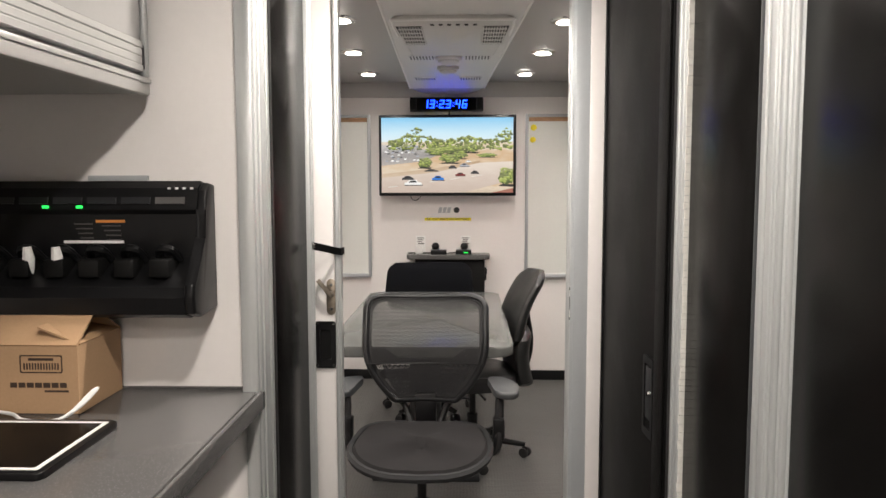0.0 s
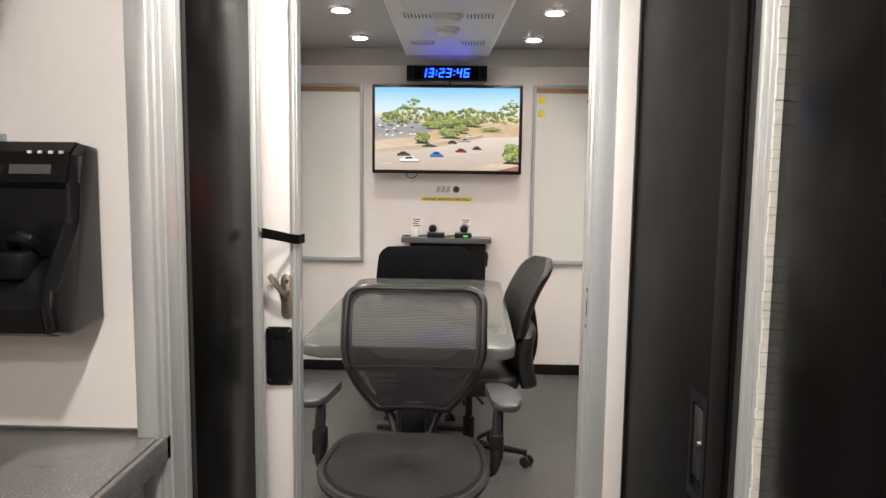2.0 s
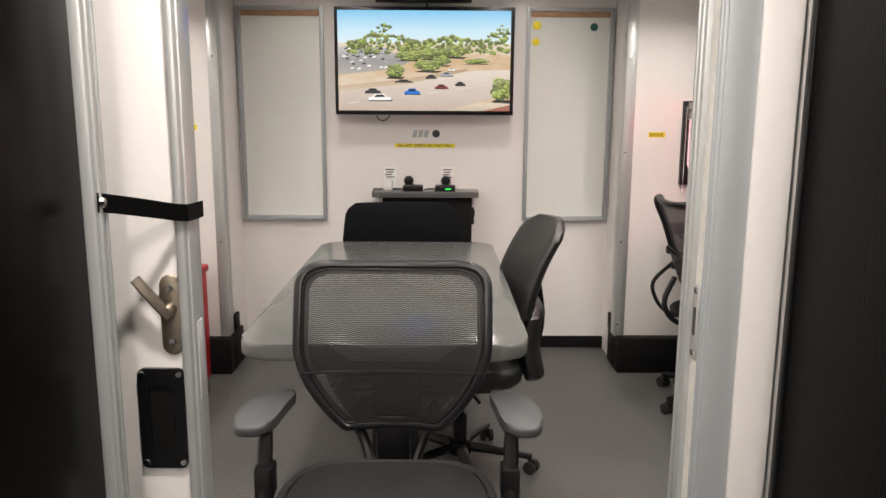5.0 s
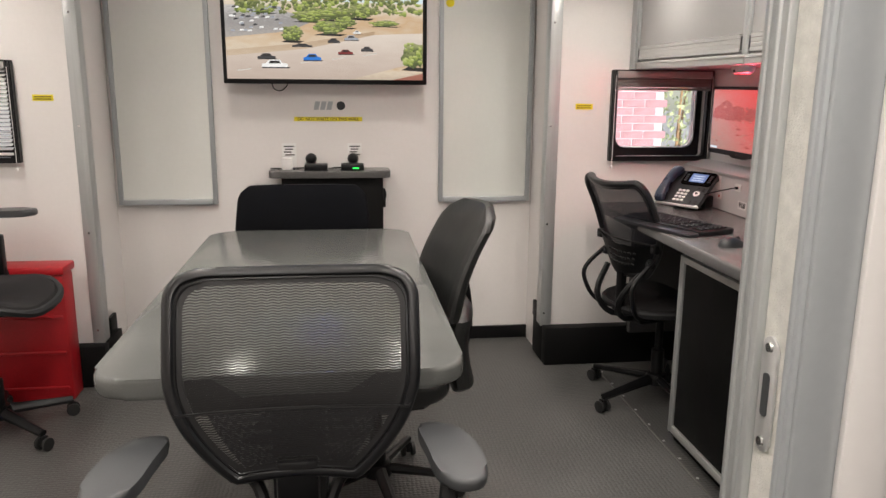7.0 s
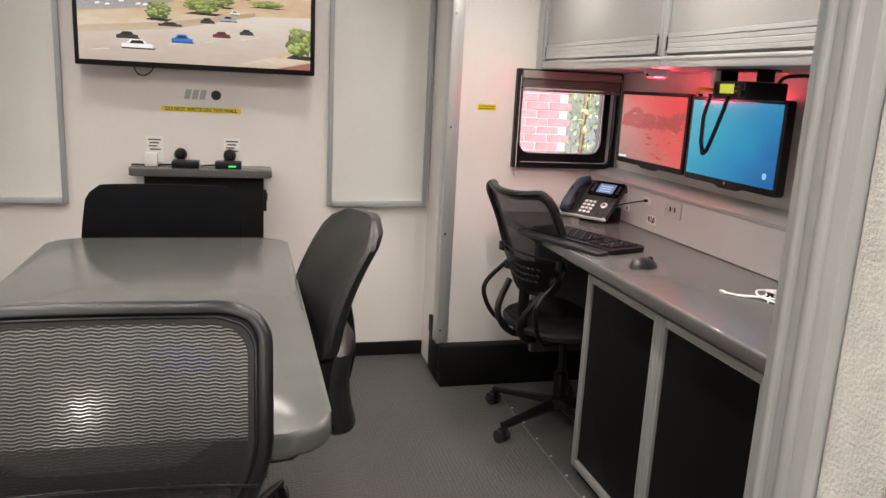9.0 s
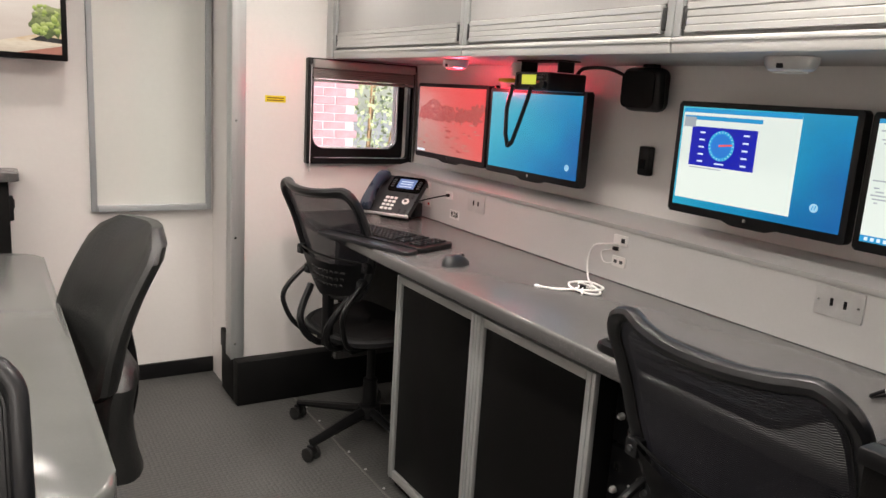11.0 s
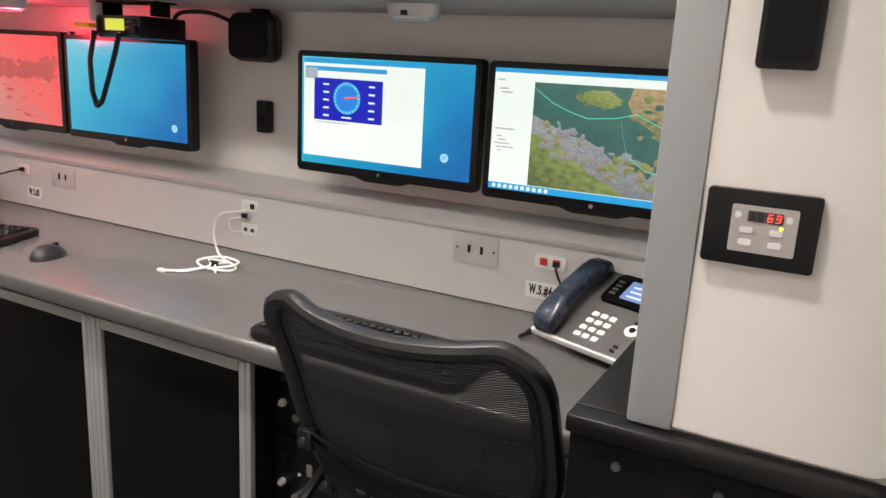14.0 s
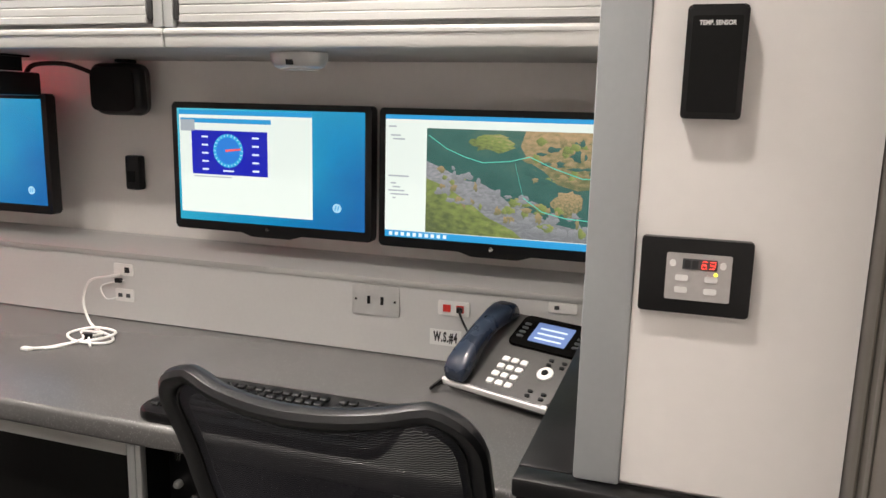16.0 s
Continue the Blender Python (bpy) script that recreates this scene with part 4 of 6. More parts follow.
t = thing("wall_shelf", "dark grey wall shelf on a black bracket box", "shelf", (0.05, 5.58, 0.95))
part("top", turned(plate(0.63, 0.19, 0.03, 0.035, 0.006), at(0.053, 5.583, 0.968)), WORKTOP, t, world=True)
part("box", box(-0.20, 0.33, 5.53, 5.679, 0.35, 0.967, 0.006), BLACK_MATT, t, world=True)
part("latch", box(0.325, 0.345, 5.56, 5.60, 0.80, 0.90, 0.004), BLACK, t, world=True)
part("connector", turned(lathe([(0.024, 0), (0.024, 0.012), (0.018, 0.02)], 16), at(0.331, 5.63, 0.86, FACE_E)), BLACK, t, world=True)
for x, lit in ((-0.02, False), (0.17, True)):
    t = thing("set_top_box", "small black receiver box on the shelf" + (" with a green display" if lit else ""), "receiver", (x, 5.56, 1.003))
    part("casing", box(x - 0.06, x + 0.06, 5.52, 5.61, 1.0035, 1.035, 0.005), BLACK, t, world=True)
    if lit:
        part("display", box(x + 0.002, x + 0.034, 5.5185, 5.5199, 1.013, 1.020), LED_GREEN, t, world=True)
    part("cable", tube([(x - 0.04, 5.60, 1.012), (x - 0.10, 5.615, 1.008), (x - 0.17, 5.60, 1.0085), (x - 0.24, 5.60, 1.0085)] if not lit else [(x - 0.05, 5.60, 1.012), (x - 0.09, 5.61, 1.01), (x - 0.12, 5.59, 1.0085)], 0.004, 6, smooth_steps=4), BLACK, t, world=True)
for x in (-0.05, 0.175):
    t = thing("wall_connector", "round black wall connector", "connector", (x, 5.66, 1.04))
    part("body", turned(lathe([(0.030, 0), (0.030, 0.012), (0.022, 0.026), (0.010, 0.03)], 20), at(x, 5.68, 1.052, FACE_S)), BLACK, t, world=True)
for x in (-0.165, 0.185):
    t = thing("notice_card", "small white printed card on the wall", "notice", (x, 5.68, 1.05))
    low = 1.0 if x < 0 else 1.07
    part("card", box(x - 0.038, x + 0.038, 5.6755, 5.6765, low + 0.01, 1.135), PAPER, t, world=True)
    for k in range(4):
        part("text_bar", box(x - 0.028 + 0.006 * (k % 2), x + 0.028 - 0.008 * (k % 3), 5.6749, 5.6754, 1.115 - k * 0.015, 1.121 - k * 0.015), INK, t, world=True)
t = thing("power_adapter", "white plug adapter on the shelf", "adapter", (-0.19, 5.6, 1.003))
part("body", box(-0.20, -0.145, 5.57, 5.62, 1.0035, 1.065, 0.006), WHITE_PLASTIC, t, world=True)

# ---------------------------------------------------------------- conference table
t = thing("conference_table", "grey speckled conference table with rounded corners", "table", (-0.06, 4.0, 0))
b = extrude([(x - 0.075, y) for x, y in outline(0.86, 1.74, 0.09, 8)], 0.05, 0.012)
part("tabletop", turned(b, at(0.05, 4.05, 0.755)), TABLETOP, t, world=True)
for y in (3.65, 4.5):
    part("pedestal", box(-0.10, 0.06, y - 0.05, y + 0.05, 0.03, 0.754, 0.01), DARK_PLASTIC, t, world=True)
    part("foot", box(-0.30, 0.26, y - 0.04, y + 0.04, 0.0, 0.03, 0.008), DARK_PLASTIC, t, world=True)

# ---------------------------------------------------------------- slide-out windows
def slide_window(name, x0, x1, z0, z1, y, label, blind_drop):
    """Inner frame with a deep black reveal and a rounded pane."""
    t = thing(name, label, "window", ((x0 + x1) / 2, y, z0), kind="structure")
    w, h, cx, cz = x1 - x0, z1 - z0, (x0 + x1) / 2, (z0 + z1) / 2
    part("window_frame", turned(plate(w, h, 0.006, 0.03, 0.0, hole=(w - 0.050, h - 0.050, 0.02)), at(cx, y - 0.002, cz, FACE_S)), BLACK, t, "black window frame", world=True)
    pane = [(px, pz + 0.004) for px, pz in outline(w - 0.105, h - 0.118, 0.055)]
    part("liner", turned(extrude(outline(w - 0.045, h - 0.045, 0.012), 0.020, hole=pane), at(cx, y + 0.054, cz, FACE_S)), BLACK, t, "black liner with a rounded opening", world=True)
    ring = [(px * 1.0, pz + 0.004) for px, pz in outline(w - 0.112, h - 0.125, 0.052)]
    part("outer_rim", turned(extrude(pane, 0.030, hole=ring), at(cx, y + 0.085, cz, FACE_S)), WHITE_PLASTIC, t, "pale outer rim", world=True)
    g = part("pane", turned(plate(w - 0.108, h - 0.121, 0.053, 0.004), at(cx, y + 0.05, cz + 0.004, FACE_S)), GLASS, t, "clear window pane", world=True)
    g.visible_shadow = False
    for x in (x0 + 0.004, x1 - 0.016):
        part("side_rail", box(x, x + 0.012, y - 0.046, y - 0.033, z0 + 0.004, z1 - 0.004, 0.002), BLACK, t, "black blind rail", world=True)
    part("blind_head", box(x0 + 0.018, x1 - 0.018, y - 0.058, y - 0.033, z1 - 0.042, z1 - 0.006, 0.004), BLIND_GREY, t, "grey blind head", world=True)
    n, step = (int(blind_drop / 0.018), 0.018) if blind_drop > 0.1 else (5, 0.008)
    for k in range(n):
        z = z1 - 0.048 - k * step
        part("slat", turned(box(x0 + 0.02, x1 - 0.02, -0.010, 0.010, -0.0012, 0.0012), Matrix.Translation((0, y - 0.044, z)) @ Matrix.Rotation(radians(28), 4, "X")), WHITE_PLASTIC if blind_drop > 0.1 else BLIND_GREY, t, world=True)
    part("bottom_rail", box(x0 + 0.02, x1 - 0.02, y - 0.052, y - 0.036, z1 - 0.060 - n * step, z1 - 0.048 - n * step, 0.003), WHITE_PLASTIC if blind_drop > 0.1 else BLIND_GREY, t, world=True)
    for x in (x0 + 0.010, x1 - 0.010):
        part("cord", tube([(x, y - 0.048, z1 - 0.03), (x, y - 0.048, z0 - 0.02)], 0.0016, 5), WHITE_PLASTIC, t, world=True)
        part("cord_weight", turned(lathe([(0.005, 0), (0.006, 0.012), (0.003, 0.016)], 10), at(x, y - 0.048, z0 - 0.035)), WHITE_PLASTIC, t, world=True)


slide_window("window_1", 1.463, 1.992, 1.075, 1.53, 5.27, "black-framed slide-out window with a rolled grey blind", 0.06)
slide_window("window_2", -1.862, -1.333, 1.083, 1.54, 5.22, "black-framed slide-out window with white blind slats", 0.36)

# outside: brick wall, shrub, ground
solid("ground", box(-60, 60, -60, 80, -1.15, -1.10), SOIL, "pale concrete ground outside", "ground")
t = thing("brick_building", "red brick building wall outside the window", "building", (2.0, 8.0, -1.1))
part("backing", box(-2.0, 2.93, 7.984, 8.3, -1.1, 4.0), MORTAR, t, world=True)
brick_mesh = mesh_of("brick", box(-0.0995, 0.0995, -0.02, 0.006, -0.0315, 0.0315, 0.003, 1), BRICK, False)
for r in range(22):
    for c in range(8):
        x = 1.42 + c * 0.206 + (0.103 if r % 2 else 0)
        if x > 2.90:
            continue
        o = new("brick", brick_mesh)
        o.parent = t
        o.matrix_parent_inverse = PLACE[t.name].inverted()
        o.matrix_basis = pose(x + random.uniform(-0.002, 0.002), 8.0 + random.uniform(-0.003, 0.003), 0.35 + r * 0.068)
t = thing("shrub", "leafy green shrub outside the window", "shrub", (3.3, 8.6, -1.1))
b = None
for k in range(7):
    a = k * 0.9
    b = tube([(3.3, 8.6, -1.1), (3.3 + 0.15 * math.cos(a), 8.6 + 0.15 * math.sin(a), 0.2), (3.3 + 0.45 * math.cos(a), 8.6 + 0.4 * math.sin(a), 1.7)], [0.03, 0.02, 0.008], 6, bm=b)
part("trunk", b, CARD, t, world=True)
verts, faces, rnd = [], [], random.Random(11)
for k in range(5200):
    a, r, z = rnd.uniform(0, math.tau), rnd.uniform(0.1, 0.75) ** 0.7, rnd.uniform(-0.6, 2.6)
    p = Vector((3.3 + r * math.cos(a) * 0.9, 8.6 + r * math.sin(a) * 0.8, z + 0.2 * math.sin(a * 3)))
    u, v = Vector([rnd.uniform(-1, 1) for _ in range(3)]).normalized() * 0.028, Vector([rnd.uniform(-1, 1) for _ in range(3)]).normalized() * 0.019
    i = len(verts)
    verts += [p - u, p + v, p + u, p - v]
    faces.append((i, i + 1, i + 2, i + 3))
me = bpy.data.meshes.new("leaves")
me.from_pydata([PLACE[t.name].inverted() @ v for v in verts], [], faces)
me.materials.append(LEAF)
o = new("crown", me)
o.parent = t
tagged(o, "", "", "", "stuff")

# ---------------------------------------------------------------- work desk of the slide-out
DESK_Z, DESK_X = 0.885, 1.365
t = thing("work_desk", "long dark speckled worktop along the slide-out wall", "desk", (1.6, 3.8, 0.84))
b = box(DESK_X, 1.999, 2.528, 5.12, DESK_Z - 0.045, DESK_Z, 0.010, 3)
part("worktop", b, WORKTOP, t, world=True)
part("end_support", box(1.56, 1.96, 5.07, 5.115, 0.21, 0.838, 0.003), WORKTOP, t, world=True)
t = thing("cable_raceway", "grey powder-coated cable raceway above the worktop", "raceway", (1.95, 3.8, 0.886))
b = extrude([(1.875, 0.8865), (1.999, 0.8865), (1.999, 1.085), (1.972, 1.085), (1.875, 1.060)], 2.78, 0.0)
b.transform(Matrix(((1, 0, 0, 0), (0, 0, 1, 2.468), (0, 1, 0, 0), (0, 0, 0, 1))))
part("channel", b, surface("raceway_grey_paint", (0.60, 0.595, 0.585), 0.34, metal=0.1, vary=0.04, scale=3, bump=0.02), t, world=True, smooth=False)
part("lip", box(1.871, 1.8745, 2.468, 5.248, 1.046, 1.060, 0.001), ALU_H, t, world=True)


def base_cabinet(y0, y1):
    t = thing("base_cabinet", "black base cabinet door in an aluminium frame", "cabinet", (1.6, (y0 + y1) / 2, 0), group="desk base cabinets")
    part("body", box(1.466, 1.98, y0, y1, 0.045, 0.838), BLACK_MATT, t, world=True)
    for a, c in ((y0, y0 + 0.032), (y1 - 0.032, y1)):
        bb = box(1.448, 1.4655, a, c, 0.045, 0.795, 0.003)
        box(1.445, 1.45, (a + c) / 2 - 0.005, (a + c) / 2 + 0.005, 0.045, 0.795, 0.001, bm=bb)
        part("stile", bb, ALU, t, "aluminium stile", world=True)
    for a, c in ((0.045, 0.077), (0.769, 0.795)):
        part("rail", box(1.448, 1.4655, y0 + 0.0325, y1 - 0.0325, a, c, 0.003), ALU_H, t, "aluminium rail", world=True)
    part("door", box(1.458, 1.4655, y0 + 0.034, y1 - 0.034, 0.079, 0.767, 0.001), BLACK_DOOR, t, "black textured door", world=True)
    part("kick", box(1.48, 1.98, y0, y1, 0.0, 0.0445), BLACK_MATT, t, world=True)


base_cabinet(3.815, 4.315)
base_cabinet(3.315, 3.813)
t = thing("equipment_rack", "black rack of radio equipment under the desk", "rack", (1.7, 3.1, 0))
for k, z in enumerate((0.05, 0.24, 0.43, 0.62)):
    u = part("rack_unit", box(1.52, 1.95, 3.0, 3.31, z, z + 0.18, 0.004), BLACK, t, world=True)
    part("knob", turned(lathe([(0.012, 0), (0.010, 0.016)], 14), at(1.52, 3.24, z + 0.05, FACE_W)), CHROME, u, "silver knob", world=True)
    part("socket", turned(plate(0.016, 0.03, 0.004, 0.004), at(1.52, 3.21, z + 0.12, FACE_W)), CHROME, u, world=True)
    part("indicator", turned(lathe([(0.004, 0), (0.003, 0.003)], 8), at(1.52, 3.24, z + 0.10, FACE_W)), LED_OFF, u, world=True)
    part("key_tag", turned(plate(0.014, 0.024, 0.006, 0.003), at(1.52, 3.285, z + 0.13, FACE_W)), CHROME, u, world=True)
    part("connector", turned(lathe([(0.009, 0), (0.009, 0.008), (0.005, 0.014)], 12), at(1.52, 3.285, z + 0.07, FACE_W)), STEEL, u, world=True)

# black equipment box and wall panel at the end of the desk
t = thing("equipment_box", "low black equipment box at the desk end", "cabinet", (1.4, 2.4, 0))
part("body", box(1.12, 1.95, 2.467, 2.526, 0.0, 1.020, 0.004), BLACK_MATT, t, world=True)
part("front", box(1.118, 1.1395, 2.202, 2.527, 0.0, 1.020, 0.003), BLACK_DOOR, t, world=True)
part("top", box(1.105, 1.139, 2.202, 2.530, 1.021, 1.043, 0.004), BLACK, t, world=True)
part("top_return", box(1.140, 1.95, 2.468, 2.530, 1.021, 1.043, 0.004), BLACK, t, world=True)
for y in (2.25, 2.36, 2.47):
    part("screw", turned(lathe([(0.006, 0), (0.005, 0.004)], 10), at(1.118, y, 0.99, FACE_W)), GREY_PLASTIC, t, world=True)
solid("trim_9", box(1.126, 1.150, 2.419, 2.4675, 1.044, 2.3, 0.003), ALU_PAINT, "wide grey aluminium corner trim", "trim")
t = thing("wall_panel", "off-white laminate wall panel with rounded corner", "panel", (1.135, 2.31, 1.05))
pts = [(0.103, 0.62), (-0.105, 0.62), (-0.105, -0.62)] + [(0.103 - 0.02 + 0.02 * math.cos(a), -0.62 + 0.02 + 0.02 * math.sin(a)) for a in [radians(-90 + 15 * k) for k in range(7)]]
part("panel", turned(extrude(pts, 0.008), at(1.139, 2.3135, 1.668, FACE_W)), WALL, t, world=True)
b = box(0.985, 1.1395, 2.2005, 2.2065, 0.0, 2.3, 0.002)
box(1.085, 1.1395, 2.2065, 2.2095, 0.0, 2.3, 0.001, bm=b), box(1.045, 1.060, 2.2065, 2.2085, 0.0, 2.3, 0.001, bm=b)
solid("trim_10", b, surface("bronze_anodised_trim", (0.13, 0.118, 0.102), 0.42, metal=0.4, vary=0.1, scale=5, grain=80, bump=0.05, stretch=(10, 10, 0.5)), "dark bronze metal frame beside the wall panel", "trim")
t = thing("temperature_sensor", "black wall temperature sensor with white lettering", "sensor", (1.13, 2.36, 1.43))
part("casing", turned(plate(0.053, 0.102, 0.004, 0.020, 0.003), at(1.1308, 2.360, 1.479, FACE_W)), BLACK, t, world=True)
part("cover", turned(plate(0.043, 0.086, 0.002, 0.002), at(1.1106, 2.360, 1.477, FACE_W)), BLACK_MATT, t, world=True)
part("lettering", turned(words("TEMP. SENSOR", 0.0056, 0.86, 0.0002), at(1.1083, 2.360, 1.5135, FACE_W)), WHITE_PLASTIC, t, world=True)
t = thing("thermostat", "black-framed climate control panel with red digits", "thermostat", (1.13, 2.36, 1.24))
part("frame", turned(plate(0.103, 0.074, 0.003, 0.012, 0.002), at(1.1308, 2.361, 1.277, FACE_W)), BLACK, t, world=True)
p = part("keypad", turned(plate(0.060, 0.046, 0.002, 0.0012), at(1.1186, 2.358, 1.277, FACE_W)), surface("grey_keypad", (0.42, 0.40, 0.39), 0.35, bump=0), t, "grey membrane keypad", world=True)
TM = at(1.1172, 2.358, 1.277, FACE_W)
part("display", turned(plate(0.032, 0.0105, 0.001, 0.0006), TM @ at(0.001, 0.013, 0)), GREY_PLASTIC, p, world=True)
for k in range(2):
    part("dark_digit", turned(plate(0.0056, 0.0080, 0.0005, 0.0003), TM @ at(-0.0105 + k * 0.0072, 0.013, 0.0006)), DARK_PLASTIC, p, world=True)
for k in range(2):
    digit("9" if k else "6", 0.002 + k * 0.0072, TM @ at(0, 0.0090, 0.0006), p, 0.0056, 0.0080, 0.0013, LED_REDSEG)
for x in (-0.015, 0.012):
    for y in (-0.001, -0.013):
        part("button", turned(plate(0.012, 0.006, 0.002, 0.0008), TM @ at(x, y, 0)), WHITE_PLASTIC, p, world=True)
for x in (-0.024, 0.022):
    part("button", turned(plate(0.006, 0.007, 0.003, 0.0008), TM @ at(x, 0.013, 0)), WHITE_PLASTIC, p, world=True)
part("indicator", turned(lathe([(0.0022, 0), (0.0015, 0.001)], 8), TM @ at(0.016, 0.004, 0)), LED_YELLOW, p, world=True)

# overhead cabinets
CAB_X, CAB_Z = 1.56, 1.53


def overhead(x_front, sgn, y0, y1, z0, z1, depth):
    t = thing("overhead_cabinet", "light overhead cabinet with aluminium flap frame", "cabinet", (x_front + sgn * depth / 2, (y0 + y1) / 2, z0), group="overhead cabinets")
    xa, xb = sorted((x_front + sgn * 0.016, x_front + sgn * depth))
    part("body", box(xa, xb, y0, y1, z0 + 0.004, z1), CABINET_LIGHT, t, world=True)
    xa, xb = sorted((x_front, x_front + sgn * 0.0155))
    bb = box(xa, xb, y0 + 0.0005, y1 - 0.0005, z0, z0 + 0.036, 0.004)
    box(xa - 0.003 if sgn > 0 else xa, xb if sgn > 0 else xb + 0.003, y0 + 0.0005, y1 - 0.0005, z0 + 0.024, z0 + 0.032, 0.001, bm=bb)
    part("bottom_rail", bb, ALU_H, t, "aluminium bottom rail", world=True)
    for a, c in ((y0 + 0.001, y0 + 0.020), (y1 - 0.020, y1 - 0.001)):
        part("post", box(xa, xb, a, c, z0 + 0.0365, z1, 0.002), ALU, t, world=True)
    d = part("flap", box(xa + (0.006 if sgn > 0 else 0), xb - (0 if sgn > 0 else 0.006), y0 + 0.026, y1 - 0.026, z0 + 0.108, z1 - 0.01, 0.003), CABINET_LIGHT, t, "light satin flap door", world=True)
    prof = [(0.0, 0.0)]
    for k in range(4):
        out = 0.0045 if k in (0, 3) else 0.003
        prof += [(-out, 0.016 * k + 0.001), (-out, 0.016 * k + 0.0125), (-0.0012, 0.016 * k + 0.0145)]
    prof += [(0.012, 0.0625), (0.012, 0.0)]
    bb = extrude([(px * sgn, pz) for px, pz in prof], y1 - y0 - 0.072)
    bb.transform(Matrix(((1, 0, 0, x_front + sgn * 0.003), (0, 0, 1, y0 + 0.036), (0, 1, 0, z0 + 0.044), (0, 0, 0, 1))))
    part("flap_rail", bb, ALU_H, d, "ribbed aluminium flap rail", world=True, smooth=False)
    for a in (y0 + 0.022, y1 - 0.034):
        part("bumper", box(xa, xb, a, a + 0.012, z0 + 0.050, z0 + 0.10, 0.003), RUBBER, t, world=True)


for a, c in ((4.172, 5.20), (3.312, 4.170), (2.468, 3.310)):
    overhead(CAB_X, 1, a, c, CAB_Z, 2.118, 0.435)
solid("trim_11", box(1.552, 1.575, 5.201, 5.262, 1.53, 2.118, 0.002), ALU, "aluminium filler strip beside the overhead cabinets", "trim")

# The far light's red lens is added to match the red glow around it
for y, on in ((4.46, True), (3.12, False)):
    t = thing("under_cabinet_light", "small oval under-cabinet light" + (", glowing dim red" if on else ", switched off"), "cabinet light", (1.72, y, 1.53), group="under-cabinet lights")
    part("housing", turned(lathe([(0.055, 0), (0.055, -0.012), (0.048, -0.026), (0.040, -0.030)][::-1], 24), Matrix.Translation((1.72, y, CAB_Z + 0.003)) @ Matrix.Diagonal((0.75, 1.1, 1, 1))), STEEL, t, world=True)
    part("lens", turned(lathe([(0.036, 0), (0.034, 0.003)], 20), Matrix.Translation((1.72, y, CAB_Z - 0.030)) @ Matrix.Diagonal((0.75, 1.1, 1, 1))), RED_LENS_REFLECTION if on else LED_OFF, t, world=True)
    part("switch", box(1.68, 1.69, y - 0.008, y + 0.008, CAB_Z - 0.022, CAB_Z - 0.010, 0.002), BLACK, t, world=True)


# slim glowing strip between the two far monitors, imitating a red bezel reflection
t = thing("red_bezel_reflection", "slim glowing strip imitating a red reflection between two wall monitors", "lamp", (1.90, 4.4435, 1.20))
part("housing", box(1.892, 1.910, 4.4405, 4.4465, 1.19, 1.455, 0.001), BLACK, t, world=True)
part("strip", box(1.8885, 1.8918, 4.4412, 4.4458, 1.215, 1.450), RED_LENS_REFLECTION, t, "red bezel reflection as a glowing strip", world=True)
# Added point lamp below the under-cabinet light, for red glow from an unseen source
red = bpy.data.lights.new("red_glow_lamp", "POINT")
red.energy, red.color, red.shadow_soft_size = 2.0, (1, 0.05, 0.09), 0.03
new("red_glow_lamp", red).location = (1.735, 4.47, 1.462)

# ---------------------------------------------------------------- monitors
def monitor(y0, y1, z0, z1, label):
    t = thing("monitor", label, "monitor", (1.9, (y0 + y1) / 2, z0), group="desk monitors")
    cy, cz, w, h = (y0 + y1) / 2, (z0 + z1) / 2, y1 - y0, z1 - z0
    part("casing", turned(plate(w, h, 0.008, 0.030, 0.004), at(1.897, cy, cz, FACE_W)), BLACK, t, world=True)
    part("chin", turned(extrude([(-0.09, 0.0), (0.09, 0.0), (0.05, -0.012), (-0.05, -0.012)], 0.012), at(1.885, cy, z0 + 0.002, FACE_W)), BLACK, t, world=True)
    part("badge", turned(lathe([(0.005, 0), (0.005, 0.0008)], 14), at(1.8665, cy + 0.006, z0 + 0.010, FACE_W)), CHROME, t, world=True)
    part("mount", box(1.897, 1.999, cy - 0.05, cy + 0.05, cz - 0.05, cz + 0.05, 0.004), BLACK_MATT, t, world=True)
    s = part("screen", turned(plate(w - 0.030, h - 0.036, 0.001, 0.0006), at(1.8668, cy, cz + 0.004, FACE_W)), BLACK_GLOSS, t, world=True)
    return t, s, at(1.8660, cy, cz + 0.004, FACE_W) @ Matrix.Diagonal((w - 0.030, h - 0.036, 1, 1)) @ Matrix.Translation((-0.5, -0.5, 0))


def mp(name, pts, mat, scr, m, k):
    part(name, turned(flat(pts, 0.0002 + k * 0.00015), m), mat, scr, world=True, smooth=False)


def disc_pts(cx, cy, r, asp=1.78, n=28):
    return [(cx + r * math.cos(math.tau * k / n) / asp, cy + r * math.sin(math.tau * k / n)) for k in range(n)]


t, s, m = monitor(4.450, 4.985, 1.145, 1.452, "wall monitor with a washed-out landscape, red reflection painted in")
mp("picture", rect(0, 1, 0, 1), RED_REFLECTION_PIC, s, m, 0)
rnd = random.Random(12)
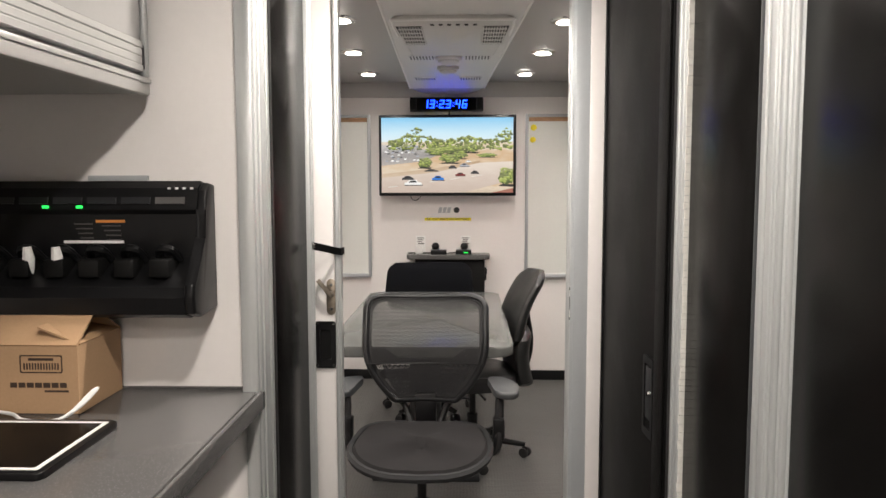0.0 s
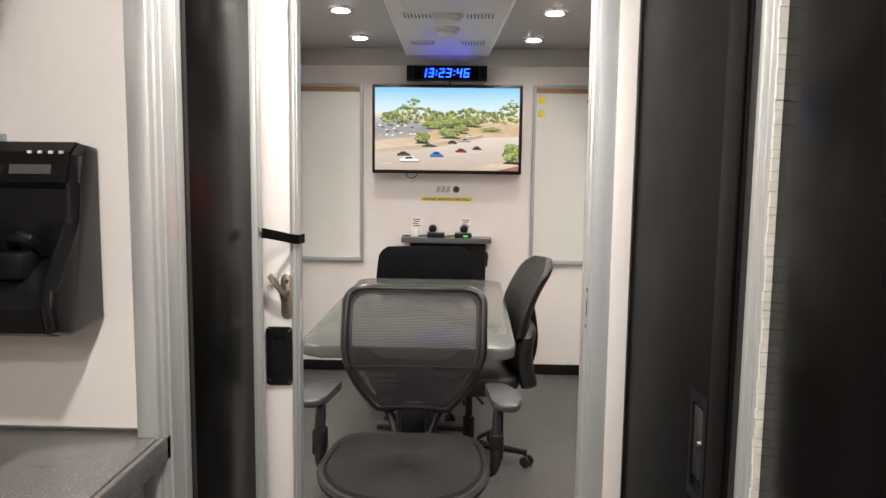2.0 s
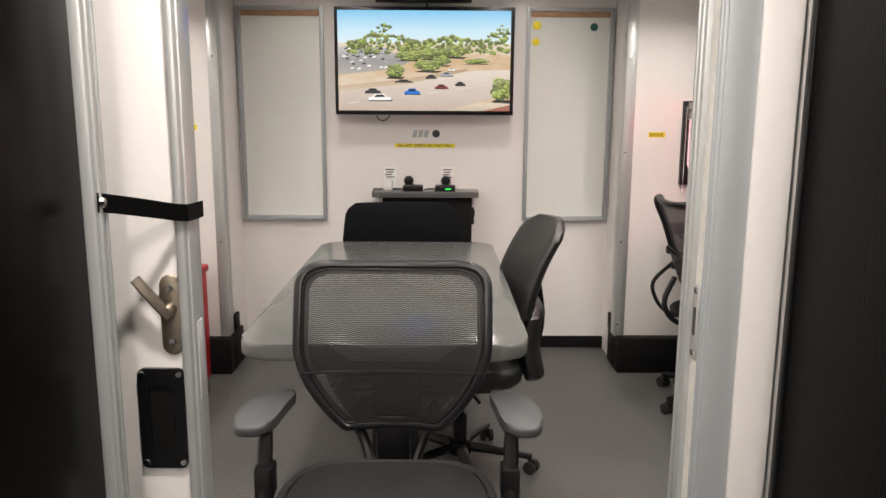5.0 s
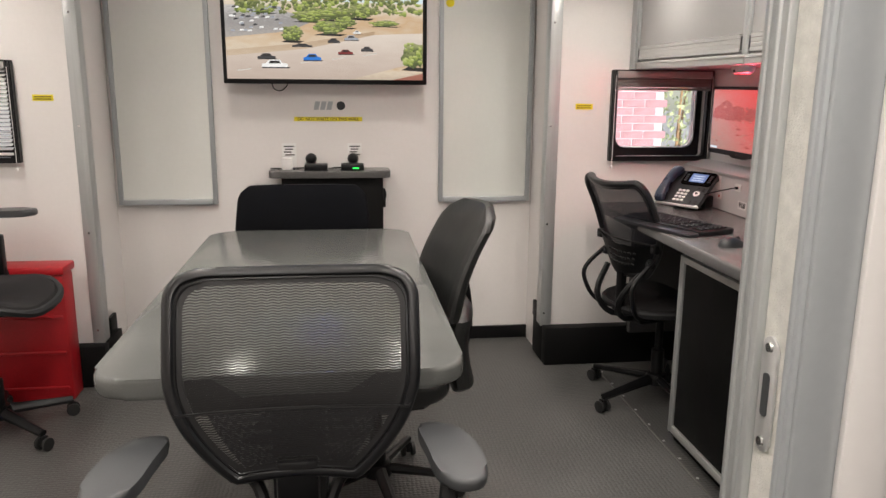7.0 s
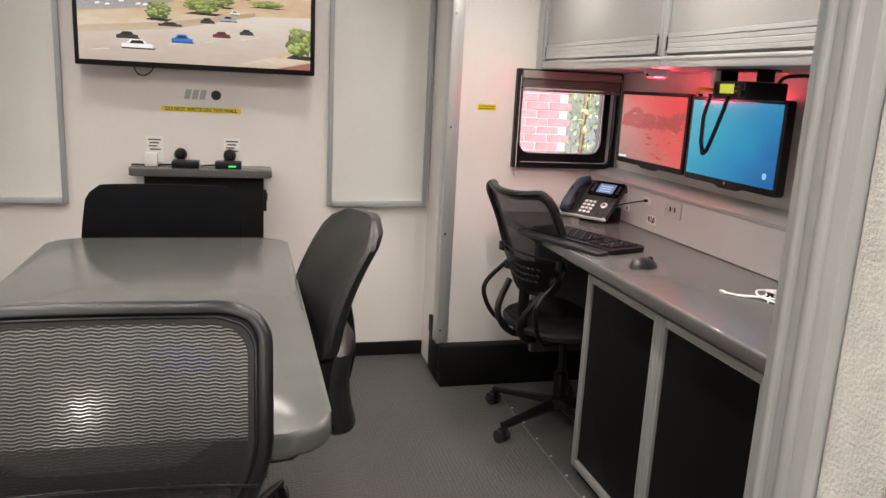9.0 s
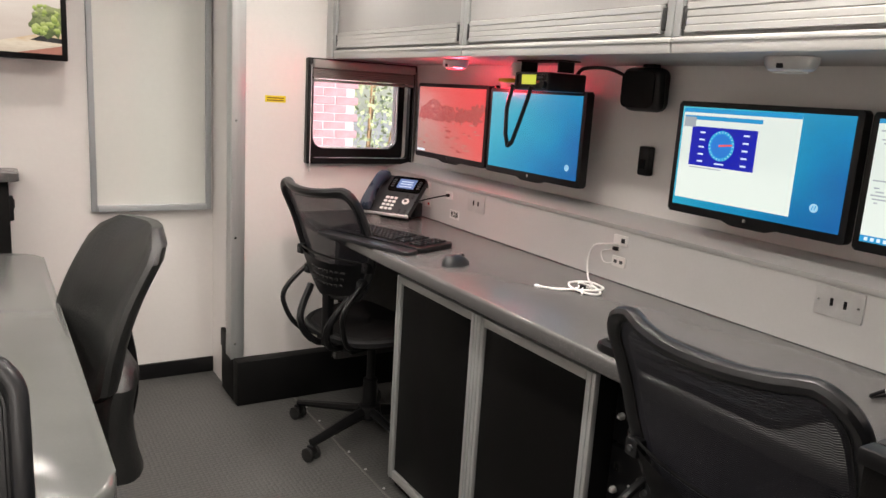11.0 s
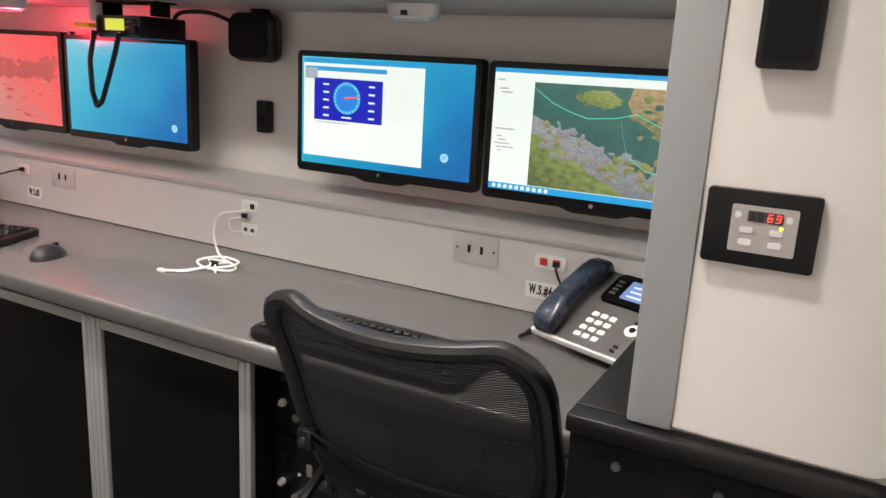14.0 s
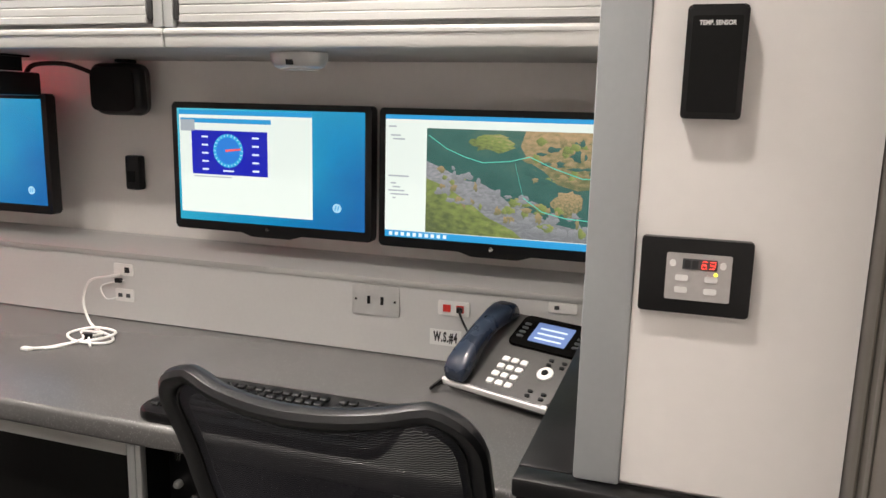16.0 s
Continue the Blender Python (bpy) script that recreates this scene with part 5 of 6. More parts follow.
# landscape reds carry the reflected red light, painted into trees and ground
REFLECTED_RED = [picture("red_reflection_tree", [(0, (0.42, 0.06, 0.06)), (0.5, (0.54, 0.08, 0.075)), (1, (0.66, 0.11, 0.10))], 14, (0.6, 0.4, 0), 1.2, 0.8), picture("red_reflection_bush", [(0, (0.44, 0.07, 0.065)), (1, (0.62, 0.11, 0.10))], 14, (0.6, 0.4, 0), 1.2, 0.8), picture("red_reflection_ground", [(0, (0.60, 0.20, 0.17)), (1, (0.74, 0.26, 0.21))], 10, (0.6, 0.4, 0), 1.0, 0.8)]
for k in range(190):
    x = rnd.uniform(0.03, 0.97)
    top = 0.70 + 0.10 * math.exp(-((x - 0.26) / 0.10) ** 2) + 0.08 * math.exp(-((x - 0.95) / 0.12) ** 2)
    mp("tree", blob(x, rnd.uniform(0.52, top), rnd.uniform(0.018, 0.045), rnd.uniform(0.018, 0.045), 12, 0.3, 80 + k), REFLECTED_RED[k % 2], s, m, 1 + k * 0.03)
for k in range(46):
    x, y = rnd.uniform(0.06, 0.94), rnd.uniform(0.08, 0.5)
    mp("ground_patch", blob(x, y, rnd.uniform(0.01, 0.05), rnd.uniform(0.006, 0.016), 12, 0.3, 200 + k), REFLECTED_RED[2 if k % 4 else 0], s, m, 7 + k * 0.03)
mp("caption_bar", rect(0.012, 0.14, 0.012, 0.045), SCREEN_TEXT, s, m, 9)
t, s, m = monitor(3.910, 4.437, 1.142, 1.446, "wall monitor showing a plain blue desktop")
mp("desktop", rect(0, 1, 0, 1), DESKTOP_PIC, s, m, 0)
mp("badge_disc", disc_pts(0.90, 0.14, 0.040), BADGE_BLUE, s, m, 1)
for a in (-0.010, 0.004):
    mp("badge_bar", [(0.90 + a - 0.003, 0.14 - 0.02), (0.90 + a + 0.002, 0.14 - 0.02), (0.90 + a + 0.008, 0.14 + 0.02), (0.90 + a + 0.003, 0.14 + 0.02)], SCREEN_TASK, s, m, 2)
t, s, m = monitor(3.028, 3.537, 1.138, 1.434, "wall monitor showing a weather dial on a blue desktop")
mp("desktop", rect(0, 1, 0, 1), DESKTOP_PIC, s, m, 0)
mp("badge_disc", disc_pts(0.86, 0.19, 0.040), BADGE_BLUE, s, m, 1)
for a in (-0.010, 0.004):
    mp("badge_bar", [(0.86 + a - 0.003, 0.19 - 0.02), (0.86 + a + 0.002, 0.19 - 0.02), (0.86 + a + 0.008, 0.19 + 0.02), (0.86 + a + 0.003, 0.19 + 0.02)], SCREEN_TASK, s, m, 2)
mp("window", rect(0.012, 0.735, 0.075, 0.985), SCREEN_WHITE, s, m, 1)
mp("title_bar", rect(0.012, 0.735, 0.945, 0.985), SCREEN_TASK, s, m, 2)
mp("banner", rect(0.02, 0.52, 0.875, 0.915), SCREEN_TASK, s, m, 2)
mp("menu_bar", rect(0.02, 0.10, 0.80, 0.90), SCREEN_GREY, s, m, 3)
mp("dial_panel", rect(0.08, 0.50, 0.42, 0.81), SCREEN_NAVY, s, m, 3)
mp("dial", disc_pts(0.285, 0.635, 0.148), SCREEN_CYAN, s, m, 4)
mp("dial_face", disc_pts(0.285, 0.635, 0.118), DIAL_BLUE, s, m, 5)
for k in range(24):
    a = math.tau * k / 24
    ca, sa = math.cos(a), math.sin(a)
    mp("tick", [(0.285 + (r * ca - w * sa) / 1.78, 0.635 + r * sa + w * ca) for r, w in ((0.126, -0.003), (0.142, -0.003), (0.142, 0.003), (0.126, 0.003))], SCREEN_TEXT, s, m, 5.5)
mp("needle", [(0.27, 0.625), (0.355, 0.645), (0.355, 0.66), (0.27, 0.645)], SCREEN_RED, s, m, 6)
for k in range(5):
    for x in (0.13, 0.41):
        mp("text_bar", rect(x + 0.008, x + 0.044, 0.458 + k * 0.072, 0.474 + k * 0.072), SCREEN_TEXT, s, m, 6)
mp("text_bar", rect(0.255, 0.315, 0.450, 0.464), SCREEN_TEXT, s, m, 6)
mp("text_bar", rect(0.09, 0.30, 0.395, 0.405), SCREEN_GREY, s, m, 4)
t, s, m = monitor(2.490, 3.010, 1.135, 1.432, "wall monitor showing a satellite map of a bay")
mp("page", rect(0, 1, 0.05, 1), SCREEN_WHITE, s, m, 0)
mp("task_bar", rect(0, 1, 0, 0.055), SCREEN_TASK, s, m, 1)
mp("title_bar", rect(0, 1, 0.965, 1), SCREEN_TASK, s, m, 1)
for k in range(10):
    mp("icon", rect(0.02 + k * 0.028, 0.036 + k * 0.028, 0.012, 0.042), SCREEN_TEXT, s, m, 2)
for k, y in enumerate((0.90, 0.83, 0.80, 0.50, 0.44, 0.41, 0.38, 0.35, 0.32)):
    mp("text_bar", rect(0.015 + 0.01 * (k % 3), 0.05 + 0.02 * (k % 4), y, y + 0.012), SCREEN_GREY, s, m, 2)
mp("water", rect(0.19, 1, 0.06, 0.90), WATER_PIC, s, m, 1)
mp("hill_area", [(0.62, 0.90), (1, 0.90), (1, 0.52), (0.92, 0.48), (0.84, 0.46), (0.76, 0.50), (0.70, 0.60), (0.64, 0.66), (0.60, 0.78)], HILL_PIC, s, m, 2)
mp("town", [(0.19, 0.64), (0.27, 0.58), (0.36, 0.50), (0.44, 0.48), (0.50, 0.42), (0.56, 0.34), (0.66, 0.27), (0.74, 0.20), (0.86, 0.16), (1, 0.14), (1, 0.06), (0.19, 0.06)], TOWN_PIC, s, m, 2)
mp("green_area", [(0.19, 0.50), (0.28, 0.44), (0.38, 0.33), (0.46, 0.22), (0.58, 0.12), (0.62, 0.06), (0.19, 0.06)], GREENHILL_PIC, s, m, 3)
mp("marsh", blob(0.80, 0.36, 0.06, 0.10, 20, 0.25, 5), HILL_PIC, s, m, 2)
mp("shore", blob(0.48, 0.80, 0.10, 0.07, 20, 0.3, 9), GREENHILL_PIC, s, m, 2)
rnd = random.Random(31)
for k in range(90):
    x = rnd.uniform(0.24, 0.95)
    f = 0.62 - 0.62 * (x - 0.19)
    mp("map_patch", blob(min(x, 0.94), min(0.82, max(0.13, f + rnd.uniform(-0.22, 0.05))), rnd.uniform(0.008, 0.028), rnd.uniform(0.01, 0.04), 12, 0.45, 400 + k), (TOWN_PIC, HILL_PIC, GREENHILL_PIC, TOWN_PIC, TOWN_PIC)[k % 5], s, m, 3.2 + k * 0.008)
for k in range(40):
    mp("map_patch", blob(rnd.uniform(0.64, 0.95), rnd.uniform(0.50, 0.83), rnd.uniform(0.01, 0.03), rnd.uniform(0.01, 0.04), 12, 0.45, 500 + k), (HILL_PIC, WATER_PIC, GREENHILL_PIC)[k % 3], s, m, 2.2 + k * 0.01)
LINE = glow("cyan_map_line", (0.10, 0.55, 0.42), 0.8)
for ln in ([(0.20, 0.84), (0.28, 0.74), (0.36, 0.68), (0.44, 0.64), (0.56, 0.66), (0.64, 0.70), (0.74, 0.62), (0.86, 0.55), (1, 0.56)], [(0.58, 0.64), (0.60, 0.50), (0.62, 0.38), (0.70, 0.28), (0.80, 0.24), (1, 0.22)]):
    for (xa, ya), (xb, yb) in zip(ln, ln[1:]):
        mp("map_line", [(xa, ya), (xb, yb), (xb, yb + 0.008), (xa, ya + 0.008)], LINE, s, m, 4)

# ---------------------------------------------------------------- things on and above the raceway
def wall_plate(y, z, w, h, mat, label, ports):
    t = thing("socket_plate", label, "socket", (1.875, y, z), group="raceway sockets")
    part("plate", turned(plate(w, h, 0.004, 0.004, 0.0015), at(1.8748, y, z, FACE_W)), mat, t, world=True)
    for dx, dy, pw, ph, pm in ports:
        part("port", turned(plate(pw, ph, 0.001, 0.0015), at(1.8708, y - dx, z + dy, FACE_W)), pm, t, world=True)
    return t


wall_plate(3.018, 1.008, 0.114, 0.070, STEEL, "steel double socket plate", [(-0.016, 0, 0.007, 0.018, BLACK), (0.016, 0, 0.007, 0.018, BLACK), (-0.047, 0, 0.005, 0.005, CHROME), (0.047, 0, 0.005, 0.005, CHROME)])
wall_plate(4.49, 1.005, 0.114, 0.070, STEEL, "steel double socket plate", [(-0.016, 0, 0.007, 0.018, BLACK), (0.016, 0, 0.007, 0.018, BLACK)])
wall_plate(3.705, 1.016, 0.058, 0.030, WHITE_PLASTIC, "white network socket plate", [(0.012, 0, 0.014, 0.014, BLACK)])
wall_plate(3.705, 0.950, 0.055, 0.032, WHITE_PLASTIC, "white network socket plate", [(-0.012, 0, 0.012, 0.010, GREY_PLASTIC), (0.012, 0, 0.012, 0.010, GREY_PLASTIC)])
RED_JACK = surface("red_jack", (0.55, 0.03, 0.02), 0.4, bump=0)
wall_plate(2.835, 1.008, 0.072, 0.032, WHITE_PLASTIC, "white plate with two red phone jacks", [(-0.015, 0, 0.017, 0.016, RED_JACK), (0.015, 0, 0.017, 0.016, RED_JACK)])
wall_plate(2.60, 1.034, 0.060, 0.022, WHITE_PLASTIC, "white phone socket plate on the raceway", [(-0.012, 0, 0.010, 0.008, GREY_PLASTIC)])
wall_plate(4.87, 1.010, 0.04, 0.06, WHITE_PLASTIC, "white network socket plate", [(0, 0.01, 0.014, 0.014, BLACK)])
wall_plate(4.86, 0.950, 0.05, 0.032, WHITE_PLASTIC, "white network socket plate", [(0.01, 0, 0.012, 0.010, RED_JACK)])
wall_plate(4.69, 1.008, 0.05, 0.032, WHITE_PLASTIC, "white network socket plate", [(0.0, 0, 0.014, 0.012, RED_JACK)])
t = thing("station_label", "white label with black station lettering", "label", (1.875, 2.85, 0.955))
part("card", turned(plate(0.072, 0.036, 0.001, 0.0008), at(1.8748, 2.853, 0.940, FACE_W)), PAPER, t, world=True)
part("lettering", turned(words("W.S.#4", 0.030, 0.50, 0.0013, 1.22), at(1.8737, 2.853, 0.940, FACE_W)), INK, t, world=True)
t = thing("station_label", "white label with black station lettering", "label", (1.875, 4.65, 0.93))
part("card", turned(plate(0.072, 0.036, 0.001, 0.0008), at(1.8748, 4.645, 0.935, FACE_W)), PAPER, t, world=True)
part("lettering", turned(words("W.S.#5", 0.030, 0.50, 0.0013, 1.22), at(1.8737, 4.645, 0.935, FACE_W)), INK, t, world=True)

t = thing("charging_cable", "white charging cable coiled on the desk", "cable", (1.75, 3.75, DESK_Z))
z = DESK_Z + 0.004
b = tube([(1.868, 3.712, 1.004), (1.85, 3.735, 1.0), (1.85, 3.79, 0.985), (1.85, 3.815, 0.94), (1.84, 3.80, 0.90), (1.78, 3.72, z), (1.73, 3.62, z), (1.69, 3.61, z), (1.67, 3.67, z + 0.004), (1.71, 3.73, z + 0.004), (1.76, 3.70, z + 0.008), (1.75, 3.63, z + 0.008), (1.70, 3.62, z + 0.008), (1.66, 3.68, z), (1.62, 3.70, z), (1.60, 3.73, z)], 0.0032, 6, smooth_steps=6)
part("lead", b, WHITE_PLASTIC, t, world=True)
b = tube([(1.868, 3.70, 0.99), (1.85, 3.755, 0.975), (1.845, 3.74, 0.945), (1.86, 3.72, 0.945)], 0.002, 5, smooth_steps=5)
part("loop", b, WHITE_PLASTIC, t, world=True)
b = tube([(1.66, 3.62, z), (1.70, 3.66, z + 0.006), (1.74, 3.66, z + 0.003), (1.72, 3.70, z + 0.01), (1.68, 3.66, z + 0.008), (1.64, 3.68, z), (1.61, 3.70, z)], 0.0028, 5, smooth_steps=6)
part("loop", b, WHITE_PLASTIC, t, world=True)
part("plug", box(1.588, 1.600, 3.72, 3.745, z - 0.003, z + 0.005, 0.002), WHITE_PLASTIC, t, world=True)
part("usb_plug", box(1.857, 1.869, 3.705, 3.722, 0.984, 0.996, 0.002), BLACK, t, world=True)
part("tie", box(1.695, 1.707, 3.655, 3.680, z - 0.003, z + 0.014, 0.003), BLACK, t, world=True)


def phone(x, y, turn, label, rise=28, deck=None):
    t = thing("desk_phone", label, "telephone", (x, y, DESK_Z), turn, group="desk phones")
    tilt = Matrix.Translation((0, 0, 0.012)) @ Matrix.Rotation(radians(rise), 4, "X")
    part("base", turned(plate(0.235, 0.215, 0.012, 0.022, 0.006), tilt @ at(0, 0.105, 0)), deck or SILVER_PLASTIC, t, "dark silver keypad deck")
    part("stand", box(-0.09, 0.09, 0.10, 0.17, 0.0, 0.06, 0.008), BLACK, t)
    part("front_bar", turned(box(-0.118, 0.118, -0.006, 0.004, 0.006, 0.022, 0.003), tilt), WHITE_PLASTIC, t, "pale front bar")
    part("upper_deck", turned(plate(0.155, 0.085, 0.010, 0.008, 0.003), tilt @ at(0.038, 0.165, 0.0215)), BLACK_GLOSS, t, "glossy black display surround")
    part("display", turned(plate(0.082, 0.054, 0.002, 0.001), tilt @ at(0.040, 0.165, 0.0297)), BLUE_LCD, t, "blue lit display")
    for k in range(3):
        part("display_bar", turned(plate(0.06, 0.004, 0.001, 0.0004), tilt @ at(0.040, 0.148 + k * 0.014, 0.0308)), SCREEN_TEXT, t)
    for i in range(3):
        for j in range(4):
            part("key", turned(plate(0.0145, 0.0115, 0.002, 0.004, 0.001), tilt @ at(-0.018 + i * 0.0205, 0.022 + j * 0.0205, 0.0217)), WHITE_PLASTIC, t, "pale key" if i + j == 0 else "")
    part("ring_key", turned(lathe([(0.016, 0), (0.016, 0.003), (0.012, 0.005)], 18), tilt @ at(0.075, 0.072, 0.0217)), WHITE_PLASTIC, t)
    part("centre_key", turned(lathe([(0.007, 0), (0.006, 0.002)], 14), tilt @ at(0.075, 0.072, 0.0267)), BLACK, t)
    for k in range(8):
        part("side_key", turned(plate(0.010, 0.006, 0.002, 0.003), tilt @ at(0.070 + (k % 2) * 0.028, 0.012 + (k // 2) * 0.012 if k < 4 else 0.095 + (k // 2 - 2) * 0.012, 0.0217)), BLACK, t)
    for k in range(8):
        part("line_key", turned(plate(0.014, 0.006, 0.002, 0.002), tilt @ at(-0.022 if k < 4 else 0.102, 0.145 + (k % 4) * 0.012, 0.0297)), GREY_PLASTIC, t)
    h = bmesh.new()
    prof = [(0.000, 0.014, 0.034, 0.020), (0.006, 0.010, 0.044, 0.025), (0.025, 0.010, 0.053, 0.027), (0.050, 0.020, 0.058, 0.025), (0.080, 0.028, 0.061, 0.022), (0.110, 0.030, 0.063, 0.021), (0.140, 0.028, 0.061, 0.022), (0.170, 0.020, 0.058, 0.025), (0.195, 0.010, 0.053, 0.027), (0.212, 0.010, 0.044, 0.025), (0.218, 0.014, 0.032, 0.020)]
    rings = []
    for yy, zl, zt, hw in prof:
        ring = []
        for j in range(20):
            a = math.tau * j / 20
            ca, sa = math.cos(a), math.sin(a)
            ring.append(h.verts.new((hw * math.copysign(abs(ca) ** 0.55, ca), yy, (zl + zt) / 2 + (zt - zl) / 2 * math.copysign(abs(sa) ** 0.6, sa))))
        rings.append(ring)
    for a, c in zip(rings, rings[1:]):
        for j in range(20):
            h.faces.new((a[j], a[(j + 1) % 20], c[(j + 1) % 20], c[j]))
    h.faces.new(rings[0][::-1]), h.faces.new(rings[-1])
    part("handset", turned(h, tilt @ at(-0.082, -0.006, 0.012)), BLUE_PLASTIC, t, "navy blue handset")
    part("handset_cord", tube([(-0.115, -0.004, 0.03), (-0.13, -0.03, 0.010), (-0.14, 0.02, 0.006), (-0.12, 0.09, 0.006)], 0.004, 6, smooth_steps=6), BLACK, t)
    return t


phone(1.672, 2.688, -110, "dark desk phone with blue handset and lit display")
phone(1.680, 4.885, -58, "dark desk phone with navy handset beside the window", 40, DARK_PLASTIC)
t = thing("phone_cord", "black phone cord plugged into a red jack", "cord", (1.87, 2.82, 1.02), group="phone cords")
part("wire", tube([(1.870, 2.820, 1.007), (1.845, 2.812, 1.003), (1.815, 2.790, 0.985), (1.800, 2.765, 0.958), (1.790, 2.740, 0.935)], 0.0025, 6, smooth_steps=5), BLACK, t, world=True)
part("plug", box(1.862, 1.8735, 2.814, 2.827, 1.001, 1.013, 0.002), BLACK, t, world=True)
t = thing("phone_cord", "black phone cord plugged into a white wall plate", "cord", (1.87, 4.69, 1.008), group="phone cords")
part("wire", tube([(1.868, 4.690, 1.008), (1.840, 4.705, 1.002), (1.800, 4.745, 0.985), (1.765, 4.790, 0.965)], 0.003, 6, smooth_steps=5), BLACK, t, world=True)
part("plug", box(1.858, 1.8735, 4.683, 4.697, 1.002, 1.014, 0.002), BLACK, t, world=True)


def keyboard(x, y, turn, rest=True):
    t = thing("keyboard", "black computer keyboard" + (" with wrist rest" if rest else " behind the chair"), "keyboard", (x, y, DESK_Z), turn, group="keyboards")
    part("base", turned(plate(0.46, 0.19, 0.03, 0.018, 0.005), at(0, 0, 0.001)), BLACK, t)
    if rest:
        part("wrist_rest", turned(plate(0.45, 0.07, 0.025, 0.012, 0.004), at(0, -0.125, 0.001)), DARK_PLASTIC, t)
    key = mesh_of("key", box(-0.0078, 0.0078, -0.0078, 0.0078, 0, 0.007, 0.002, 1), BLACK, False)
    for r in range(6):
        for c in range(22):
            if c in (15, 18) or (r == 0 and 4 <= c <= 9):
                continue
            o = new("key", key)
            o.parent = t
            o.matrix_basis = pose(-0.205 + c * 0.0192, -0.062 + r * 0.0245, 0.0185)
    part("space_bar", box(-0.125, -0.035, -0.07, -0.054, 0.0185, 0.025, 0.002), BLACK, t)
    return t


keyboard(1.49, 4.465, -70)
keyboard(1.472, 3.035, -90, False)
t = thing("computer_mouse", "black computer mouse on the desk", "mouse", (1.515, 4.055, DESK_Z), -70)
b = bmesh.new()
bmesh.ops.create_uvsphere(b, u_segments=20, v_segments=12, radius=1)
b.transform(Matrix.Diagonal((0.034, 0.058, 0.034, 1)))
for v in b.verts:
    v.co.z = max(v.co.z, 0) * (1 - 0.25 * (v.co.y / 0.058))
part("shell", b, DARK_PLASTIC, t)
part("wheel", turned(lathe([(0.009, -0.004), (0.009, 0.004)], 14), at(0, 0.030, 0.024, FACE_E)), BLACK, t)

# radio, speaker, small boxes under the cabinets
t = thing("two_way_radio", "black mobile radio with yellow display hung under the cabinet", "radio", (1.75, 3.97, 1.45))
part("casing", box(1.715, 1.86, 3.912, 4.085, 1.440, 1.496, 0.006), BLACK, t, world=True)
part("display", box(1.7125, 1.7145, 3.978, 4.048, 1.458, 1.487), AMBER_LCD, t, "yellow lit display", world=True)
part("volume_knob", turned(lathe([(0.013, 0), (0.011, 0.016)], 16), at(1.7148, 3.930, 1.458, FACE_W)), BLACK, t, world=True)
for k in range(4):
    part("button", turned(plate(0.012, 0.007, 0.002, 0.003), at(1.7148, 3.952 + (k % 2) * 0.014, 1.466 + (k // 2) * 0.014, FACE_W)), (GREY_PLASTIC, RED_CAP, GREY_PLASTIC, GREY_PLASTIC)[k], t, world=True)
for y in (3.908, 4.089):
    part("bracket", box(1.74, 1.80, y - 0.003, y + 0.003, 1.4965, 1.5335), BLACK_MATT, t, world=True)
part("bracket_plate", box(1.735, 1.81, 3.89, 4.11, 1.529, 1.5335), BLACK_MATT, t, world=True)
part("bezel", turned(plate(0.165, 0.052, 0.006, 0.004, 0.0015, hole=(0.150, 0.040, 0.004)), at(1.7148, 3.9985, 1.468, FACE_W)), DARK_PLASTIC, t, world=True)
for k in range(7):
    part("soft_key", turned(plate(0.010, 0.005, 0.001, 0.002), at(1.7148, 3.985 + k * 0.014, 1.450, FACE_W)), GREY_PLASTIC, t, world=True)
part("connector_block", turned(lathe([(0.024, 0), (0.024, 0.035), (0.018, 0.045)], 18), at(1.76, 4.135, 1.483)), LED_OFF, t, "pale junction canister", world=True)
cord = [Vector(p) for p in ((1.70, 4.075, 1.455), (1.69, 4.085, 1.38), (1.69, 4.082, 1.30), (1.69, 4.066, 1.262), (1.69, 4.045, 1.275), (1.695, 4.02, 1.34), (1.70, 3.995, 1.41), (1.705, 3.985, 1.455))]
line = []
for i in range(len(cord) - 1):
    for k in range(14):
        line.append(cord[i].lerp(cord[i + 1], k / 14))
part("coiled_cord", tube(line, [0.0062 + 0.0014 * (k % 2) for k in range(len(line))], 8), BLACK, t, "black coiled cord", world=True)
part("microphone_clip", box(1.70, 1.75, 4.10, 4.16, 1.462, 1.474, 0.004), YELLOW, t, world=True)
t = thing("loudspeaker", "small black wall loudspeaker under the cabinet", "speaker", (1.93, 3.72, 1.40))
b = box(1.905, 1.985, 3.665, 3.82, 1.397, 1.525, 0.028, 4)
for v in b.verts:
    v.co.y = 3.742 + (v.co.y - 3.742) * (1.0 if v.co.x < 1.95 else 0.86)
    v.co.x += 0.012 * (1.525 - v.co.z) / 0.128 * (1 if v.co.x < 1.95 else 0)
part("casing", b, BLACK, t, world=True)
part("grille", turned(plate(0.13, 0.105, 0.02, 0.003, 0.001), at(1.9095, 3.742, 1.46, FACE_W)), BLACK_MATT, t, world=True)
part("bracket", box(1.92, 1.95, 3.70, 3.74, 1.5255, 1.5335), BLACK_MATT, t, world=True)
part("cable", tube([(1.93, 3.82, 1.50), (1.91, 3.88, 1.52), (1.86, 3.93, 1.515), (1.85, 3.95, 1.49)], 0.006, 6, smooth_steps=5), BLACK, t, world=True)
t = thing("wall_switch_box", "small black wall control box", "switch", (1.98, 3.745, 1.2))
part("casing", box(1.972, 1.9995, 3.728, 3.772, 1.205, 1.294, 0.006), BLACK, t, world=True)
part("rocker", box(1.968, 1.9718, 3.738, 3.762, 1.225, 1.255, 0.002), BLACK_MATT, t, world=True)

